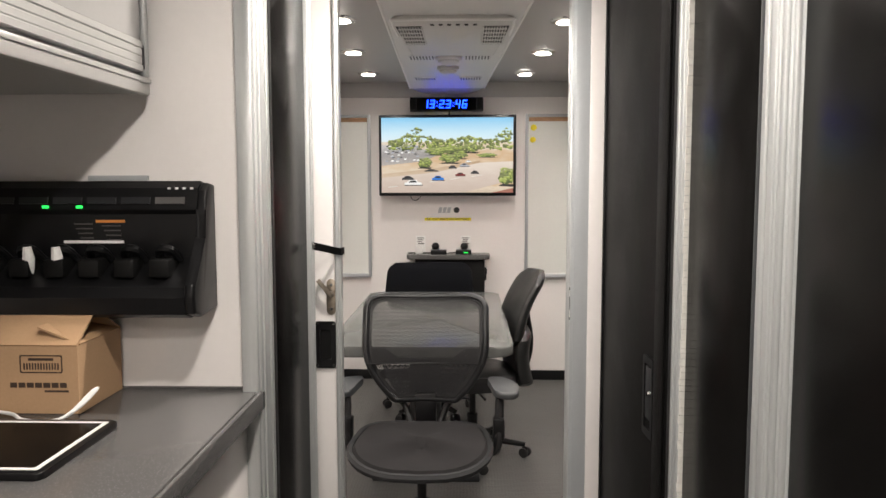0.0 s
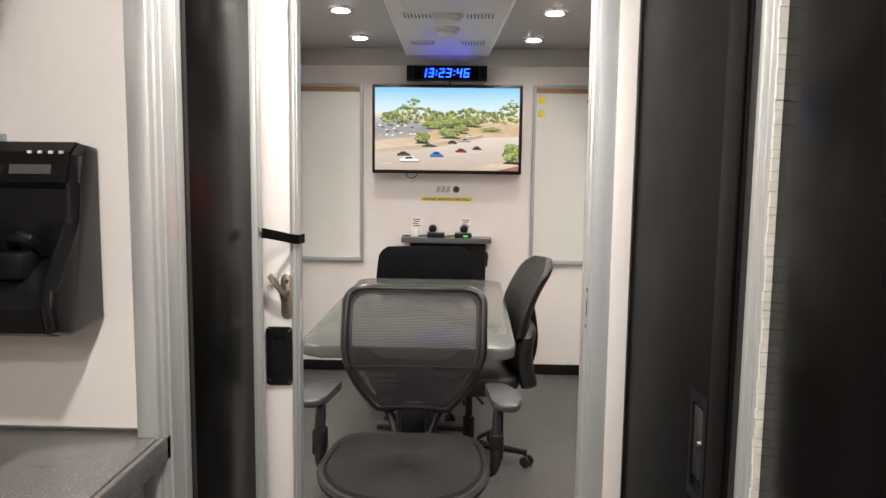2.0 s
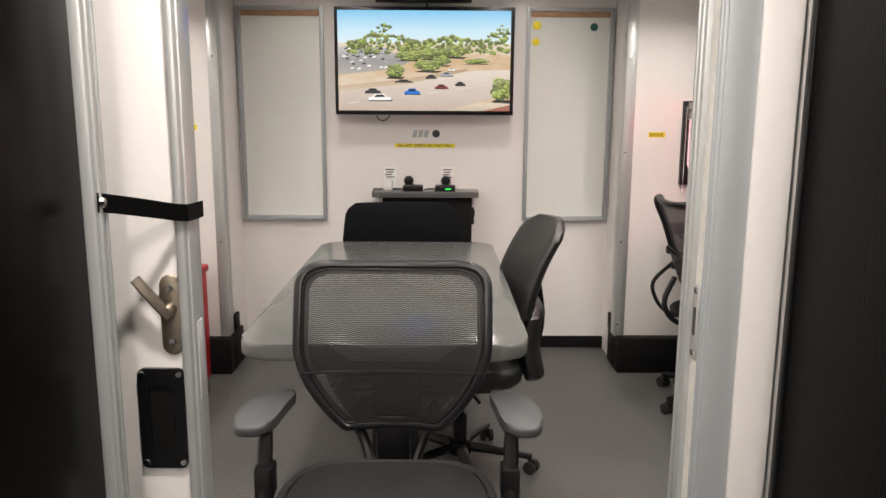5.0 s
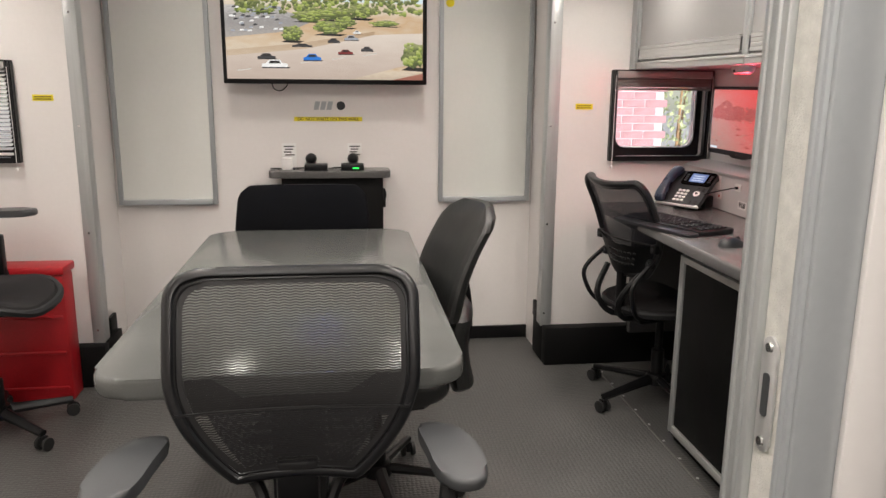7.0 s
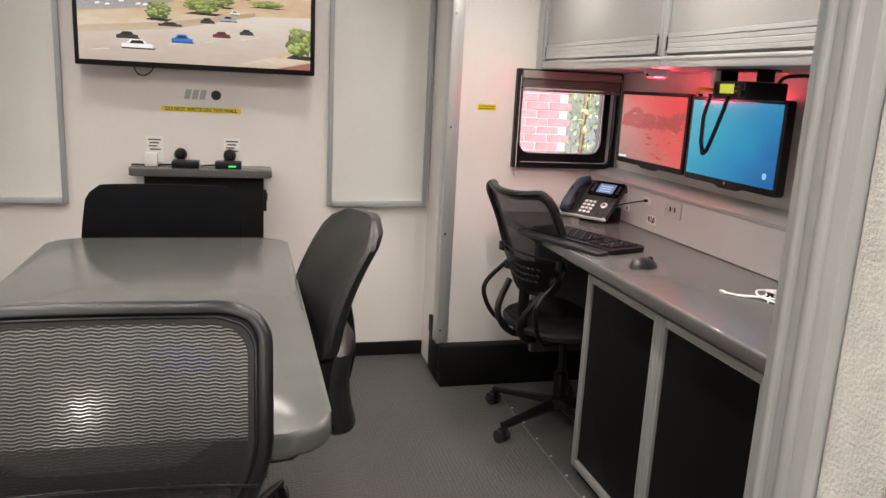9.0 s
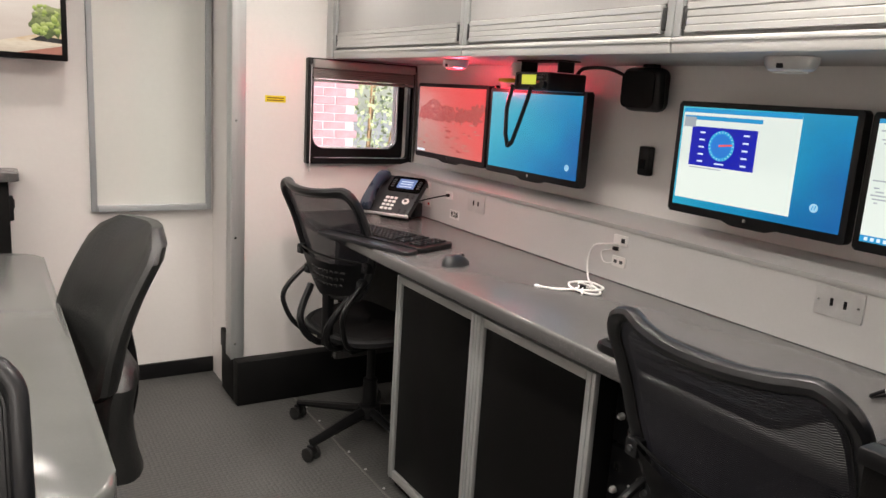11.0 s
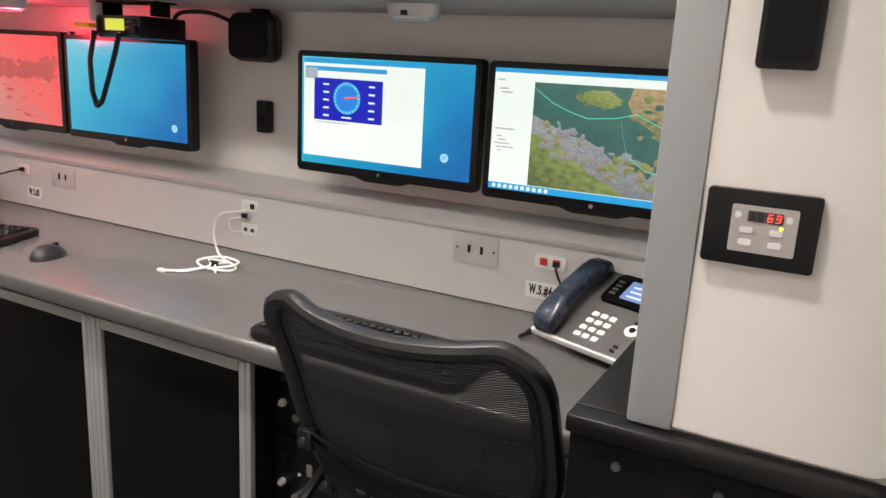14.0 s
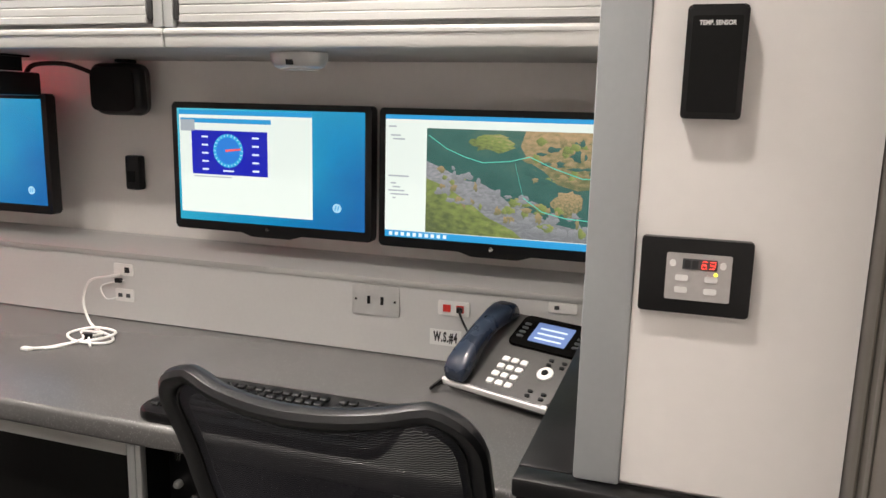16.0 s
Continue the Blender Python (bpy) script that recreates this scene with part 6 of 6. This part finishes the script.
# ---------------------------------------------------------------- chairs
def star_base(t, z_seat, spread=0.29, turn=0):
    part("column", turned(lathe([(0.030, 0.09), (0.030, 0.24), (0.018, 0.245), (0.018, z_seat - 0.06), (0.04, z_seat - 0.05), (0.04, z_seat - 0.03)], 18), Matrix()), BLACK, t)
    part("hub", lathe([(0.05, 0.075), (0.055, 0.09), (0.045, 0.125), (0.03, 0.13)], 20), BLACK, t)
    for k in range(5):
        a = math.tau * k / 5 + radians(turn)
        ca, sa = math.cos(a), math.sin(a)
        part("leg", tube([(0.04 * ca, 0.04 * sa, 0.10), (0.5 * spread * ca, 0.5 * spread * sa, 0.088), (spread * ca, spread * sa, 0.070)], [0.026, 0.022, 0.017], 8, squash=0.75), BLACK, t)
        c = part("caster", turned(box(-0.011, 0.011, -0.016, 0.016, 0.018, 0.060, 0.006), Matrix.Translation((spread * ca, spread * sa, 0)) @ Matrix.Rotation(a + 1.1 * k, 4, "Z")), BLACK, t)
        for s in (-1, 1):
            part("wheel", turned(lathe([(0.020, -0.008), (0.027, -0.006), (0.027, 0.006), (0.020, 0.008)], 18), Matrix.Translation((spread * ca, spread * sa, 0.027)) @ Matrix.Rotation(a + 1.1 * k, 4, "Z") @ Matrix.Translation((s * 0.019, 0, 0)) @ Matrix.Rotation(radians(90), 4, "Y")), RUBBER, c)


def mesh_chair(label, x, y, turn, seat_z=0.515, top=1.075, arms=True, net_mat=None, frame_mat=None, arm_z=0.745, spread=0.29, desk=False, base_turn=20, wide=1.0, low=0.612, arm_shift=0.0, girth=1.0):
    net_mat, frame_mat = net_mat or NET, frame_mat or CHAIR_FRAME
    t = thing("office_chair", label, "chair", (x, y, 0), turn, group="mesh office chairs")
    t.matrix_world = pose(x, y, 0, 0, 0, turn) @ Matrix.Diagonal((girth, girth, 1, 1))
    star_base(t, seat_z, spread, base_turn)
    tall, round_off = top - low, 0.060
    tilt, wrap, rise = (0.13, 0.045, 0.015) if desk else (0.07, 0.020, 0.004)

    def half(v):
        w = 0.118 + 0.121 * math.sin(math.pi / 2 * min(1, max(0, v) / 0.56)) ** 0.85
        v0 = 1 - round_off / tall
        if v > v0:
            w -= round_off * (1 - math.sqrt(max(0, 1 - ((v - v0) / (1 - v0)) ** 2)))
        return w * wide

    def back(u, v):
        s = 2 * u - 1
        depth = 0.355 - tilt * (1 - v) - 0.035 * math.sin(math.pi * v) - wrap * s * s
        return (half(v) * s, depth, low + tall * v + rise * s * s * v * v)

    part("back_mesh", sheet(back, 24, 40), net_mat, t, "see-through woven mesh back")
    loop = [back(0, v / 40) for v in range(41)] + [back(u / 8, 1) for u in range(1, 8)] + [back(1, v / 40) for v in range(40, -1, -1)] + [back(u / 8, 0) for u in range(7, 0, -1)]
    part("back_frame", tube(loop, 0.016 if desk else 0.0115, 10, close=True, smooth_steps=2, squash=1.2), frame_mat, t, "moulded back frame")
    b = bmesh.new()
    mid = Vector(back(0.5, 0.5))
    for side in (-0.003, 0.003):
        rings = [[b.verts.new(Vector(p).lerp(mid, f_) + Vector((0, side, 0))) for p in loop] for f_ in (0.0, 0.11)]
        for j in range(len(loop)):
            k = (j + 1) % len(loop)
            b.faces.new((rings[0][j], rings[0][k], rings[1][k], rings[1][j]))
    part("hem", b, HEM, t, "dark woven hem inside the frame")
    part("piping", tube([tuple(Vector(p).lerp(mid, 0.058) + Vector((0, 0.004 if desk else -0.004, 0))) for p in loop], 0.0032, 6, close=True), BLACK, t)
    if not desk:
        part("lumbar_pad", sheet(lambda u, v: tuple(Vector(back(0.05 + 0.90 * u, 0.34 + 0.16 * v)) + Vector((0, 0.020, 0))), 14, 8, 0.006), HEM, t, "dark lumbar band")
        part("lumbar_wings", sheet(lambda u, v: tuple(Vector(back(0.10 + 0.80 * u, 0.03 + 0.30 * v)) + Vector((0, 0.024, 0))), 14, 8), NET_FINE, t, "second layer of mesh at the lower back")
        p0 = [tuple(Vector(back(u / 8, 0.37)) + Vector((0, -0.016, 0))) for u in range(9)]
        p0 = [tuple(Vector(p0[0]) + Vector((-0.016, 0.02, 0.012)))] + p0 + [tuple(Vector(p0[-1]) + Vector((0.016, 0.02, 0.012)))]
        part("lumbar_cord", tube(p0, 0.0032, 6), BLACK, t)
    else:
        shell = lambda u, v: tuple(Vector(back(0.04 + 0.92 * u, 0.0 + 0.32 * v + 0.04 * (2 * u - 1) ** 2)) + Vector((0, 0.026, 0)))
        part("lower_shell", sheet(shell, 20, 8, 0.006), frame_mat, t, "moulded lower back shell")
        for r in range(3):
            for k in range(7):
                p = Vector(shell(0.20 + k * 0.085, 0.34 + r * 0.20))
                part("slot", box(p.x - 0.010, p.x + 0.010, p.y - 0.001, p.y + 0.0035, p.z - 0.0045, p.z + 0.0045, 0.0015), HEM, t)
        part("lumbar_cord", tube([tuple(Vector(back(u / 8, 0.38)) + Vector((0, 0.020, 0))) for u in range(9)], 0.004, 6), BLACK, t)
        for s in (-1, 1):
            for v in (0.16, 0.34):
                p = Vector(back((s + 1) / 2, v))
                part("side_clamp", box(p.x - 0.018, p.x + 0.018, p.y + 0.004, p.y + 0.036, p.z - 0.020, p.z + 0.020, 0.006), frame_mat, t)
                part("clamp_bolt", turned(lathe([(0.007, 0), (0.006, 0.004)], 10), Matrix.Translation((p.x, p.y + 0.036, p.z)) @ Matrix.Rotation(radians(-90), 4, "X")), GREY_PLASTIC, t)
    for s in (-1, 1):
        part("back_strut", tube([(s * 0.12, back(0.5, 0)[1], low + 0.01), (s * 0.085, 0.30, 0.53), (s * 0.05, 0.24, seat_z - 0.045), (s * 0.03, 0.08, seat_z - 0.05)], 0.014, 8, smooth_steps=4), BLACK, t)
    part("spine", box(-0.045 if arms else -0.02, 0.045 if arms else 0.02, back(0.5, 0)[1] - 0.01, back(0.5, 0)[1] + 0.025, seat_z - 0.05, low + 0.03, 0.01), BLACK, t)
    part("seat_plate", box(-0.11, 0.11, -0.12, 0.20, seat_z - 0.065, seat_z - 0.038, 0.008), BLACK, t)

    def seat_ring(grow, zz):
        pts = []
        for k in range(36):
            a = math.tau * k / 36
            cx, sy = math.cos(a), math.sin(a)
            ex = 0.60
            px = (0.252 + grow) * math.copysign(abs(cx) ** ex, cx)
            py = (0.235 + grow) * math.copysign(abs(sy) ** ex, sy) * (1.0 if sy > 0 else 1.05) - 0.0
            px *= 1 - 0.08 * (py / 0.24)
            pts.append((px, py - 0.005, zz + 0.018 * (px / 0.25) ** 2 - (0.035 * ((-py - 0.10) / 0.14) ** 2 if py < -0.10 else 0)))
        return pts

    b = bmesh.new()
    rings = [[b.verts.new(p) for p in seat_ring(g, z)] for g, z in ((-0.02, seat_z - 0.035), (0.006, seat_z - 0.025), (0.009, seat_z - 0.008), (0.002, seat_z + 0.001), (-0.010, seat_z - 0.004))]
    for a, c in zip(rings, rings[1:]):
        for j in range(36):
            b.faces.new((a[j], a[(j + 1) % 36], c[(j + 1) % 36], c[j]))
    b.faces.new(rings[0][::-1])
    part("seat_frame", b, SEAT_RIM, t, "dark moulded seat rim")
    b = bmesh.new()
    rings = [[b.verts.new((px * f, py * f, pz + dz)) for px, py, pz in seat_ring(-0.011, seat_z)] for f, dz in ((1, -0.010), (0.96, 0.004), (0.75, 0.006), (0.4, 0.004), (0.08, 0.003))]
    for a, c in zip(rings, rings[1:]):
        for j in range(36):
            b.faces.new((a[j], a[(j + 1) % 36], c[(j + 1) % 36], c[j]))
    b.faces.new(rings[-1])
    part("seat", b, SEAT_CLOTH, t, "dark woven seat")
    if arms:
        for s in (-1, 1):
            part("arm_post", tube([(s * 0.10, 0.02, seat_z - 0.05), (s * 0.25, 0.03, seat_z - 0.06), (s * 0.285, 0.03, seat_z - 0.02), (s * 0.295, 0.10, arm_z - 0.02)], [0.015, 0.016, 0.018, 0.016], 8, smooth_steps=4), BLACK, t)
            part("arm_sleeve", box(s * 0.29 - 0.022, s * 0.29 + 0.022, 0.03, 0.09, seat_z - 0.01, arm_z - 0.09, 0.007), BLACK, t)
            pts = []
            for k in range(28):
                a = math.tau * k / 28
                ca, sa = (math.copysign(abs(v) ** 0.75, v) for v in (math.cos(a), math.sin(a)))
                yy = 0.130 * sa
                pts.append((s * 0.316 + 0.051 * ca * (1 + 0.06 * sa) - s * 0.036 * max(0, -sa) ** 1.4 + s * 0.010 * max(0, sa), -yy * 1.0 + 0.17 + arm_shift))
            if s < 0:
                pts = pts[::-1]
            part("arm_pad", turned(extrude(pts, 0.030, 0.010), at(0, 0, arm_z - 0.012)), GREY_PLASTIC, t, "grey moulded arm pad")
    if desk:
        for s in (-1, 1):
            part("loop_arm", tube([back((s + 1) / 2, 0.22), (s * 0.185, 0.30, 0.63), (s * 0.18, 0.30, 0.55), (s * 0.15, 0.25, 0.47), (s * 0.10, 0.14, seat_z - 0.05)], 0.010, 8, smooth_steps=5), BLACK, t, "curved tubular back loop")
    return t


def padded_chair(label, x, y, turn, wide=1.0, top=1.05, mat=None, lean=0.16, base_turn=0, corner=0.45):
    mat = mat or LEATHER
    t = thing("office_chair", label, "chair", (x, y, 0), turn, group="padded office chairs")
    star_base(t, 0.47, 0.30, base_turn)
    part("seat", turned(plate(0.50, 0.48, 0.12, 0.08, 0.03), at(0, -0.02, 0.42)), mat, t, "padded seat")

    def shell(z0, z1, y0, y1, w0, w1, th, name, m, lab=""):
        b = bmesh.new()
        rings = []
        for k in range(13):
            v = k / 12
            z, yy = z0 + (z1 - z0) * v, y0 + (y1 - y0) * v - 0.03 * math.sin(math.pi * v)
            w = (w0 + (w1 - w0) * v) * (1 - corner * max(0, (v - 0.80) / 0.20) ** 2.4) * (1 - 0.25 * max(0, (0.12 - v) / 0.12) ** 2)
            d = th * (1 - 0.6 * max(0, (v - 0.85) / 0.15) ** 2)
            ring = []
            for j in range(20):
                a = math.tau * j / 20
                cx, sy = math.cos(a), math.sin(a)
                px = w * math.copysign(abs(cx) ** 0.5, cx)
                ring.append(b.verts.new((px, yy + d * math.copysign(abs(sy) ** 0.8, sy) - 0.05 * (px / max(w, 0.01)) ** 2 * 0.8, z)))
            rings.append(ring)
        for a, c in zip(rings, rings[1:]):
            for j in range(20):
                b.faces.new((a[j], a[(j + 1) % 20], c[(j + 1) % 20], c[j]))
        b.faces.new(rings[0][::-1]), b.faces.new(rings[-1])
        part(name, b, m, t, lab)

    shell(0.66, top, 0.235, 0.235 + lean, 0.225 * wide, 0.205 * wide, 0.035, "backrest", mat, "padded backrest")
    shell(0.42, 0.74, 0.30, 0.295, 0.19 * wide, 0.20 * wide, 0.045, "lumbar_shell", mat, "padded lower back shell")
    part("back_bar", tube([(0, 0.31, 0.80), (0, 0.33, 0.60), (0, 0.25, 0.42), (0, 0.05, 0.40)], 0.022, 8, smooth_steps=4), BLACK, t)
    part("seat_plate", box(-0.12, 0.12, -0.14, 0.18, 0.39, 0.418, 0.008), BLACK, t)
    part("lever", tube([(0.10, 0.0, 0.40), (0.26, 0.02, 0.39)], 0.007, 6), BLACK, t)
    return t


mesh_chair("black mesh office chair with grey arm pads before the table", 0.005, 2.855, 0, 0.484, 1.03, arm_z=0.655, low=0.568, wide=1.03, girth=1.10)
padded_chair("black leather office chair with padded back at the table", 0.225, 4.03, -80, 1.05, 1.05)
padded_chair("black cloth office chair tucked under the table end", -0.066, 4.83, 180 + 180, 1.42, 0.985, CLOTH, 0.06, 20, 0.16)
mesh_chair("black mesh office chair with looped arms at the desk", 1.575, 4.74, 105, 0.48, 1.04, arms=False, net_mat=NET_FINE, desk=True, base_turn=98, wide=0.90, spread=0.33, low=0.64)
mesh_chair("black mesh office chair pushed up to the desk", 1.575, 2.86, 88.5, 0.48, 1.017, arms=False, net_mat=NET_FINE, desk=True, wide=1.05, low=0.58)
mesh_chair("black mesh office chair beside the red crate", -1.325, 4.68, 90, 0.605, 1.16, arm_z=0.885, base_turn=18, low=0.70, arm_shift=-0.15)

t = thing("red_crate", "upright red plastic crate against the wall", "crate", (-1.34, 5.07, 0))
part("body", box(-1.56, -1.135, 5.0, 5.13, 0.0, 0.60, 0.012), RED, t, world=True)
part("rim", box(-1.57, -1.125, 4.99, 5.14, 0.601, 0.64, 0.010), RED, t, world=True)
for k in range(3):
    part("rib", box(-1.545, -1.15, 4.992, 5.0, 0.06 + k * 0.17, 0.075 + k * 0.17, 0.003), RED, t, world=True)

# ---------------------------------------------------------------- kitchenette counter
t = thing("kitchen_counter", "dark speckled counter with rounded edge", "counter", (-0.6, 0.4, 1.05))
part("worktop", box(-0.969, -0.268, -0.9, 1.4595, 1.052, 1.09, 0.003, 2), WORKTOP, t, world=True)
part("edge_band", box(-0.2675, -0.258, -0.9, 1.4595, 1.045, 1.089, 0.004, 3), WORKTOP, t, world=True)
part("backsplash", box(-0.969, -0.30, 1.4545, 1.4595, 1.0905, 1.094, 0.001), WORKTOP, t, world=True)
t = thing("counter_cabinet", "off-white cabinet under the counter", "cabinet", (-0.6, 0.4, 0))
part("body", box(-0.969, -0.30, -0.9, 1.4595, 0.0, 1.044, 0.003), WALL, t, world=True)
for a, c in ((1.0, 1.452), (0.4, 0.99)):
    part("door", box(-0.299, -0.292, a, c, 0.08, 1.02, 0.002), WALL, t, world=True)
overhead(-0.475, -1, 0.42, 1.42, 1.725, 2.28, 0.49)
overhead(-0.475, -1, -0.60, 0.418, 1.725, 2.28, 0.49)

t = thing("battery_charger", "black wall-mounted multi-bay radio charger", "charger", (-0.65, 1.4, 1.25))
prof = [(1.4585, 1.285), (1.4585, 1.556), (1.435, 1.560), (1.415, 1.545), (1.405, 1.50), (1.412, 1.49), (1.418, 1.40), (1.33, 1.345), (1.318, 1.325), (1.325, 1.29), (1.36, 1.278)]
b = extrude(prof, 0.70, 0.0)
b.transform(Matrix(((0, 0, -1, -0.348), (1, 0, 0, 0), (0, 1, 0, 0), (0, 0, 0, 1))))
part("housing", b, BLACK, t, world=True, smooth=False)
b = extrude([(1.4585, 1.285), (1.4585, 1.552), (1.43, 1.556), (1.408, 1.54), (1.400, 1.50), (1.398, 1.44), (1.318, 1.352), (1.314, 1.325), (1.322, 1.292), (1.36, 1.280)], 0.022, 0.007)
b.transform(Matrix(((0, 0, 1, -0.3475), (1, 0, 0, 0), (0, 1, 0, 0), (0, 0, 0, 1))))
part("end_cheek", b, BLACK, t, "moulded end cheek", world=True)
FRONT = Matrix.Translation((0, 1.4085, 1.522)) @ Matrix.Rotation(radians(-12.5), 4, "X")
for k in range(9):
    x = -0.405 - k * 0.073
    if x < -1.0:
        break
    part("bay_display", turned(box(x - 0.031, x + 0.031, -0.0015, 0.001, -0.010, 0.004), FRONT), DARK_PLASTIC if k else SILVER_PLASTIC, t, world=True)
    if k in (3, 4):
        part("bay_light", turned(box(x + 0.020, x + 0.034, -0.003, 0, -0.020, -0.014, 0.001), FRONT), LED_GREEN, t, world=True)
    c = part("bay_cup", box(x - 0.026, x + 0.018, 1.345, 1.405, 1.362, 1.40, 0.006), BLACK_MATT, t, world=True)
    tip = part("bay_horn", tube([(x - 0.022, 1.40, 1.395), (x - 0.012, 1.375, 1.418), (x + 0.012, 1.375, 1.418), (x + 0.02, 1.40, 1.395)], 0.009, 8, smooth_steps=3), BLACK, c, world=True)
for k in range(4):
    part("menu_key", turned(box(-0.411 + k * 0.016, -0.405 + k * 0.016, -0.0015, 0.001, 0.021, 0.025), FRONT), WHITE_PLASTIC, t, world=True)
for x in (-0.63, -0.69):
    part("radio_tip", tube([(x, 1.362, 1.372), (x + 0.006, 1.358, 1.40), (x + 0.004, 1.357, 1.425)], [0.013, 0.012, 0.008], 8), WHITE_PLASTIC, t, "pale battery end", world=True)
ORANGE = surface("orange_print", (0.55, 0.20, 0.04), 0.6, bump=0)
part("orange_strip", box(-0.568, -0.505, 1.4128, 1.4145, 1.472, 1.479), ORANGE, t, world=True)
for k in range(4):
    part("text_bar", box(-0.615 + 0.004 * k, -0.575, 1.4125 + 0.0004 * k, 1.4150 + 0.0004 * k, 1.468 - k * 0.010, 1.4705 - k * 0.010), SILVER_PLASTIC, t, world=True)
    part("text_bar", box(-0.555 + 0.004 * k, -0.515, 1.4125 + 0.0004 * k, 1.4150 + 0.0004 * k, 1.464 - k * 0.010, 1.4665 - k * 0.010), SILVER_PLASTIC, t, world=True)
part("white_strip", box(-0.640, -0.510, 1.4152, 1.4172, 1.428, 1.434), WHITE_PLASTIC, t, world=True)
part("mount_rail", box(-0.60, -0.47, 1.4505, 1.4595, 1.561, 1.572), ALU_PAINT, t, world=True)
part("cable", tube([(-0.49, 1.42, 1.284), (-0.49, 1.42, 1.274), (-0.55, 1.42, 1.270), (-0.62, 1.41, 1.272)], 0.006, 6, smooth_steps=4), BLACK, t, world=True)

t.location.x -= 0.032
t.location.z -= 0.013

t = thing("cardboard_box", "brown cardboard carton with opened flaps on the counter", "box", (-0.75, 1.35, 1.09))
bx0, bx1, by0, by1, bz0, bz1 = -0.93, -0.572, 1.262, 1.448, 1.091, 1.225
b = turned(plate(bx1 - bx0, by1 - by0, 0.001, bz1 - bz0, hole=(bx1 - bx0 - 0.010, by1 - by0 - 0.010, 0.001), n=1), at((bx0 + bx1) / 2, (by0 + by1) / 2, bz0))
part("carton", b, CARD, t, world=True, smooth=False)
for m_, s in ((Matrix.Translation((0, by0, bz1)) @ Matrix.Rotation(radians(35), 4, "X"), (bx0, bx1, 0, 0.085, 0, 0.004)), (Matrix.Translation((0, by1, bz1)) @ Matrix.Rotation(radians(-28), 4, "X"), (bx0, bx1, -0.085, 0, 0, 0.004)), (Matrix.Translation((bx1, 0, bz1)) @ Matrix.Rotation(radians(22), 4, "Y"), (-0.09, 0, by0 + 0.01, by1 - 0.01, 0, 0.004))):
    part("flap", turned(box(*s), m_), CARD, t, world=True, smooth=False)
part("print_frame", turned(plate(0.085, 0.036, 0.004, 0.0006, hole=(0.080, 0.031, 0.003)), at(-0.645, by0 - 0.0002, 1.190, FACE_S)), CARD_INK, t, world=True)
for k in range(13):
    part("print_bar", box(-0.680 + k * 0.0056, -0.677 + k * 0.0056, by0 - 0.0009, by0 - 0.0003, 1.179, 1.192), CARD_INK, t, world=True)
part("print_bar", box(-0.67, -0.62, by0 - 0.0009, by0 - 0.0003, 1.197, 1.202), CARD_INK, t, world=True)
for k in range(7):
    part("print_block", box(-0.708 + k * 0.0165, -0.6945 + k * 0.0165, by0 - 0.0009, by0 - 0.0003, 1.143, 1.153), CARD_INK, t, world=True)
part("print_bar", box(-0.64, -0.592, by0 - 0.0009, by0 - 0.0003, 1.134, 1.138), CARD_INK, t, world=True)

t = thing("tablet_computer", "black tablet with white border on the counter", "tablet", (-0.62, 1.08, 1.09), 0)
part("body", turned(plate(0.30, 0.26, 0.012, 0.012, 0.003), at(-0.61, 1.06, 1.0905)), BLACK, t, world=True)
part("border", turned(plate(0.275, 0.235, 0.004, 0.0008, hole=(0.258, 0.218, 0.003)), at(-0.61, 1.06, 1.1027)), WHITE_PLASTIC, t, world=True)
part("screen", turned(plate(0.257, 0.217, 0.003, 0.0006), at(-0.61, 1.06, 1.1027)), BLACK_GLOSS, t, "dark glossy screen", world=True)
t = thing("white_cable", "white cable loop lying on the counter", "cable", (-0.6, 1.2, 1.09))
part("lead", tube([(-0.80, 1.25, 1.105), (-0.70, 1.24, 1.098), (-0.66, 1.215, 1.094), (-0.60, 1.205, 1.094), (-0.57, 1.22, 1.105), (-0.545, 1.25, 1.135), (-0.537, 1.262, 1.142), (-0.535, 1.255, 1.140), (-0.555, 1.23, 1.115), (-0.59, 1.20, 1.094), (-0.62, 1.19, 1.094)], 0.0035, 6, smooth_steps=6), WHITE_PLASTIC, t, world=True)
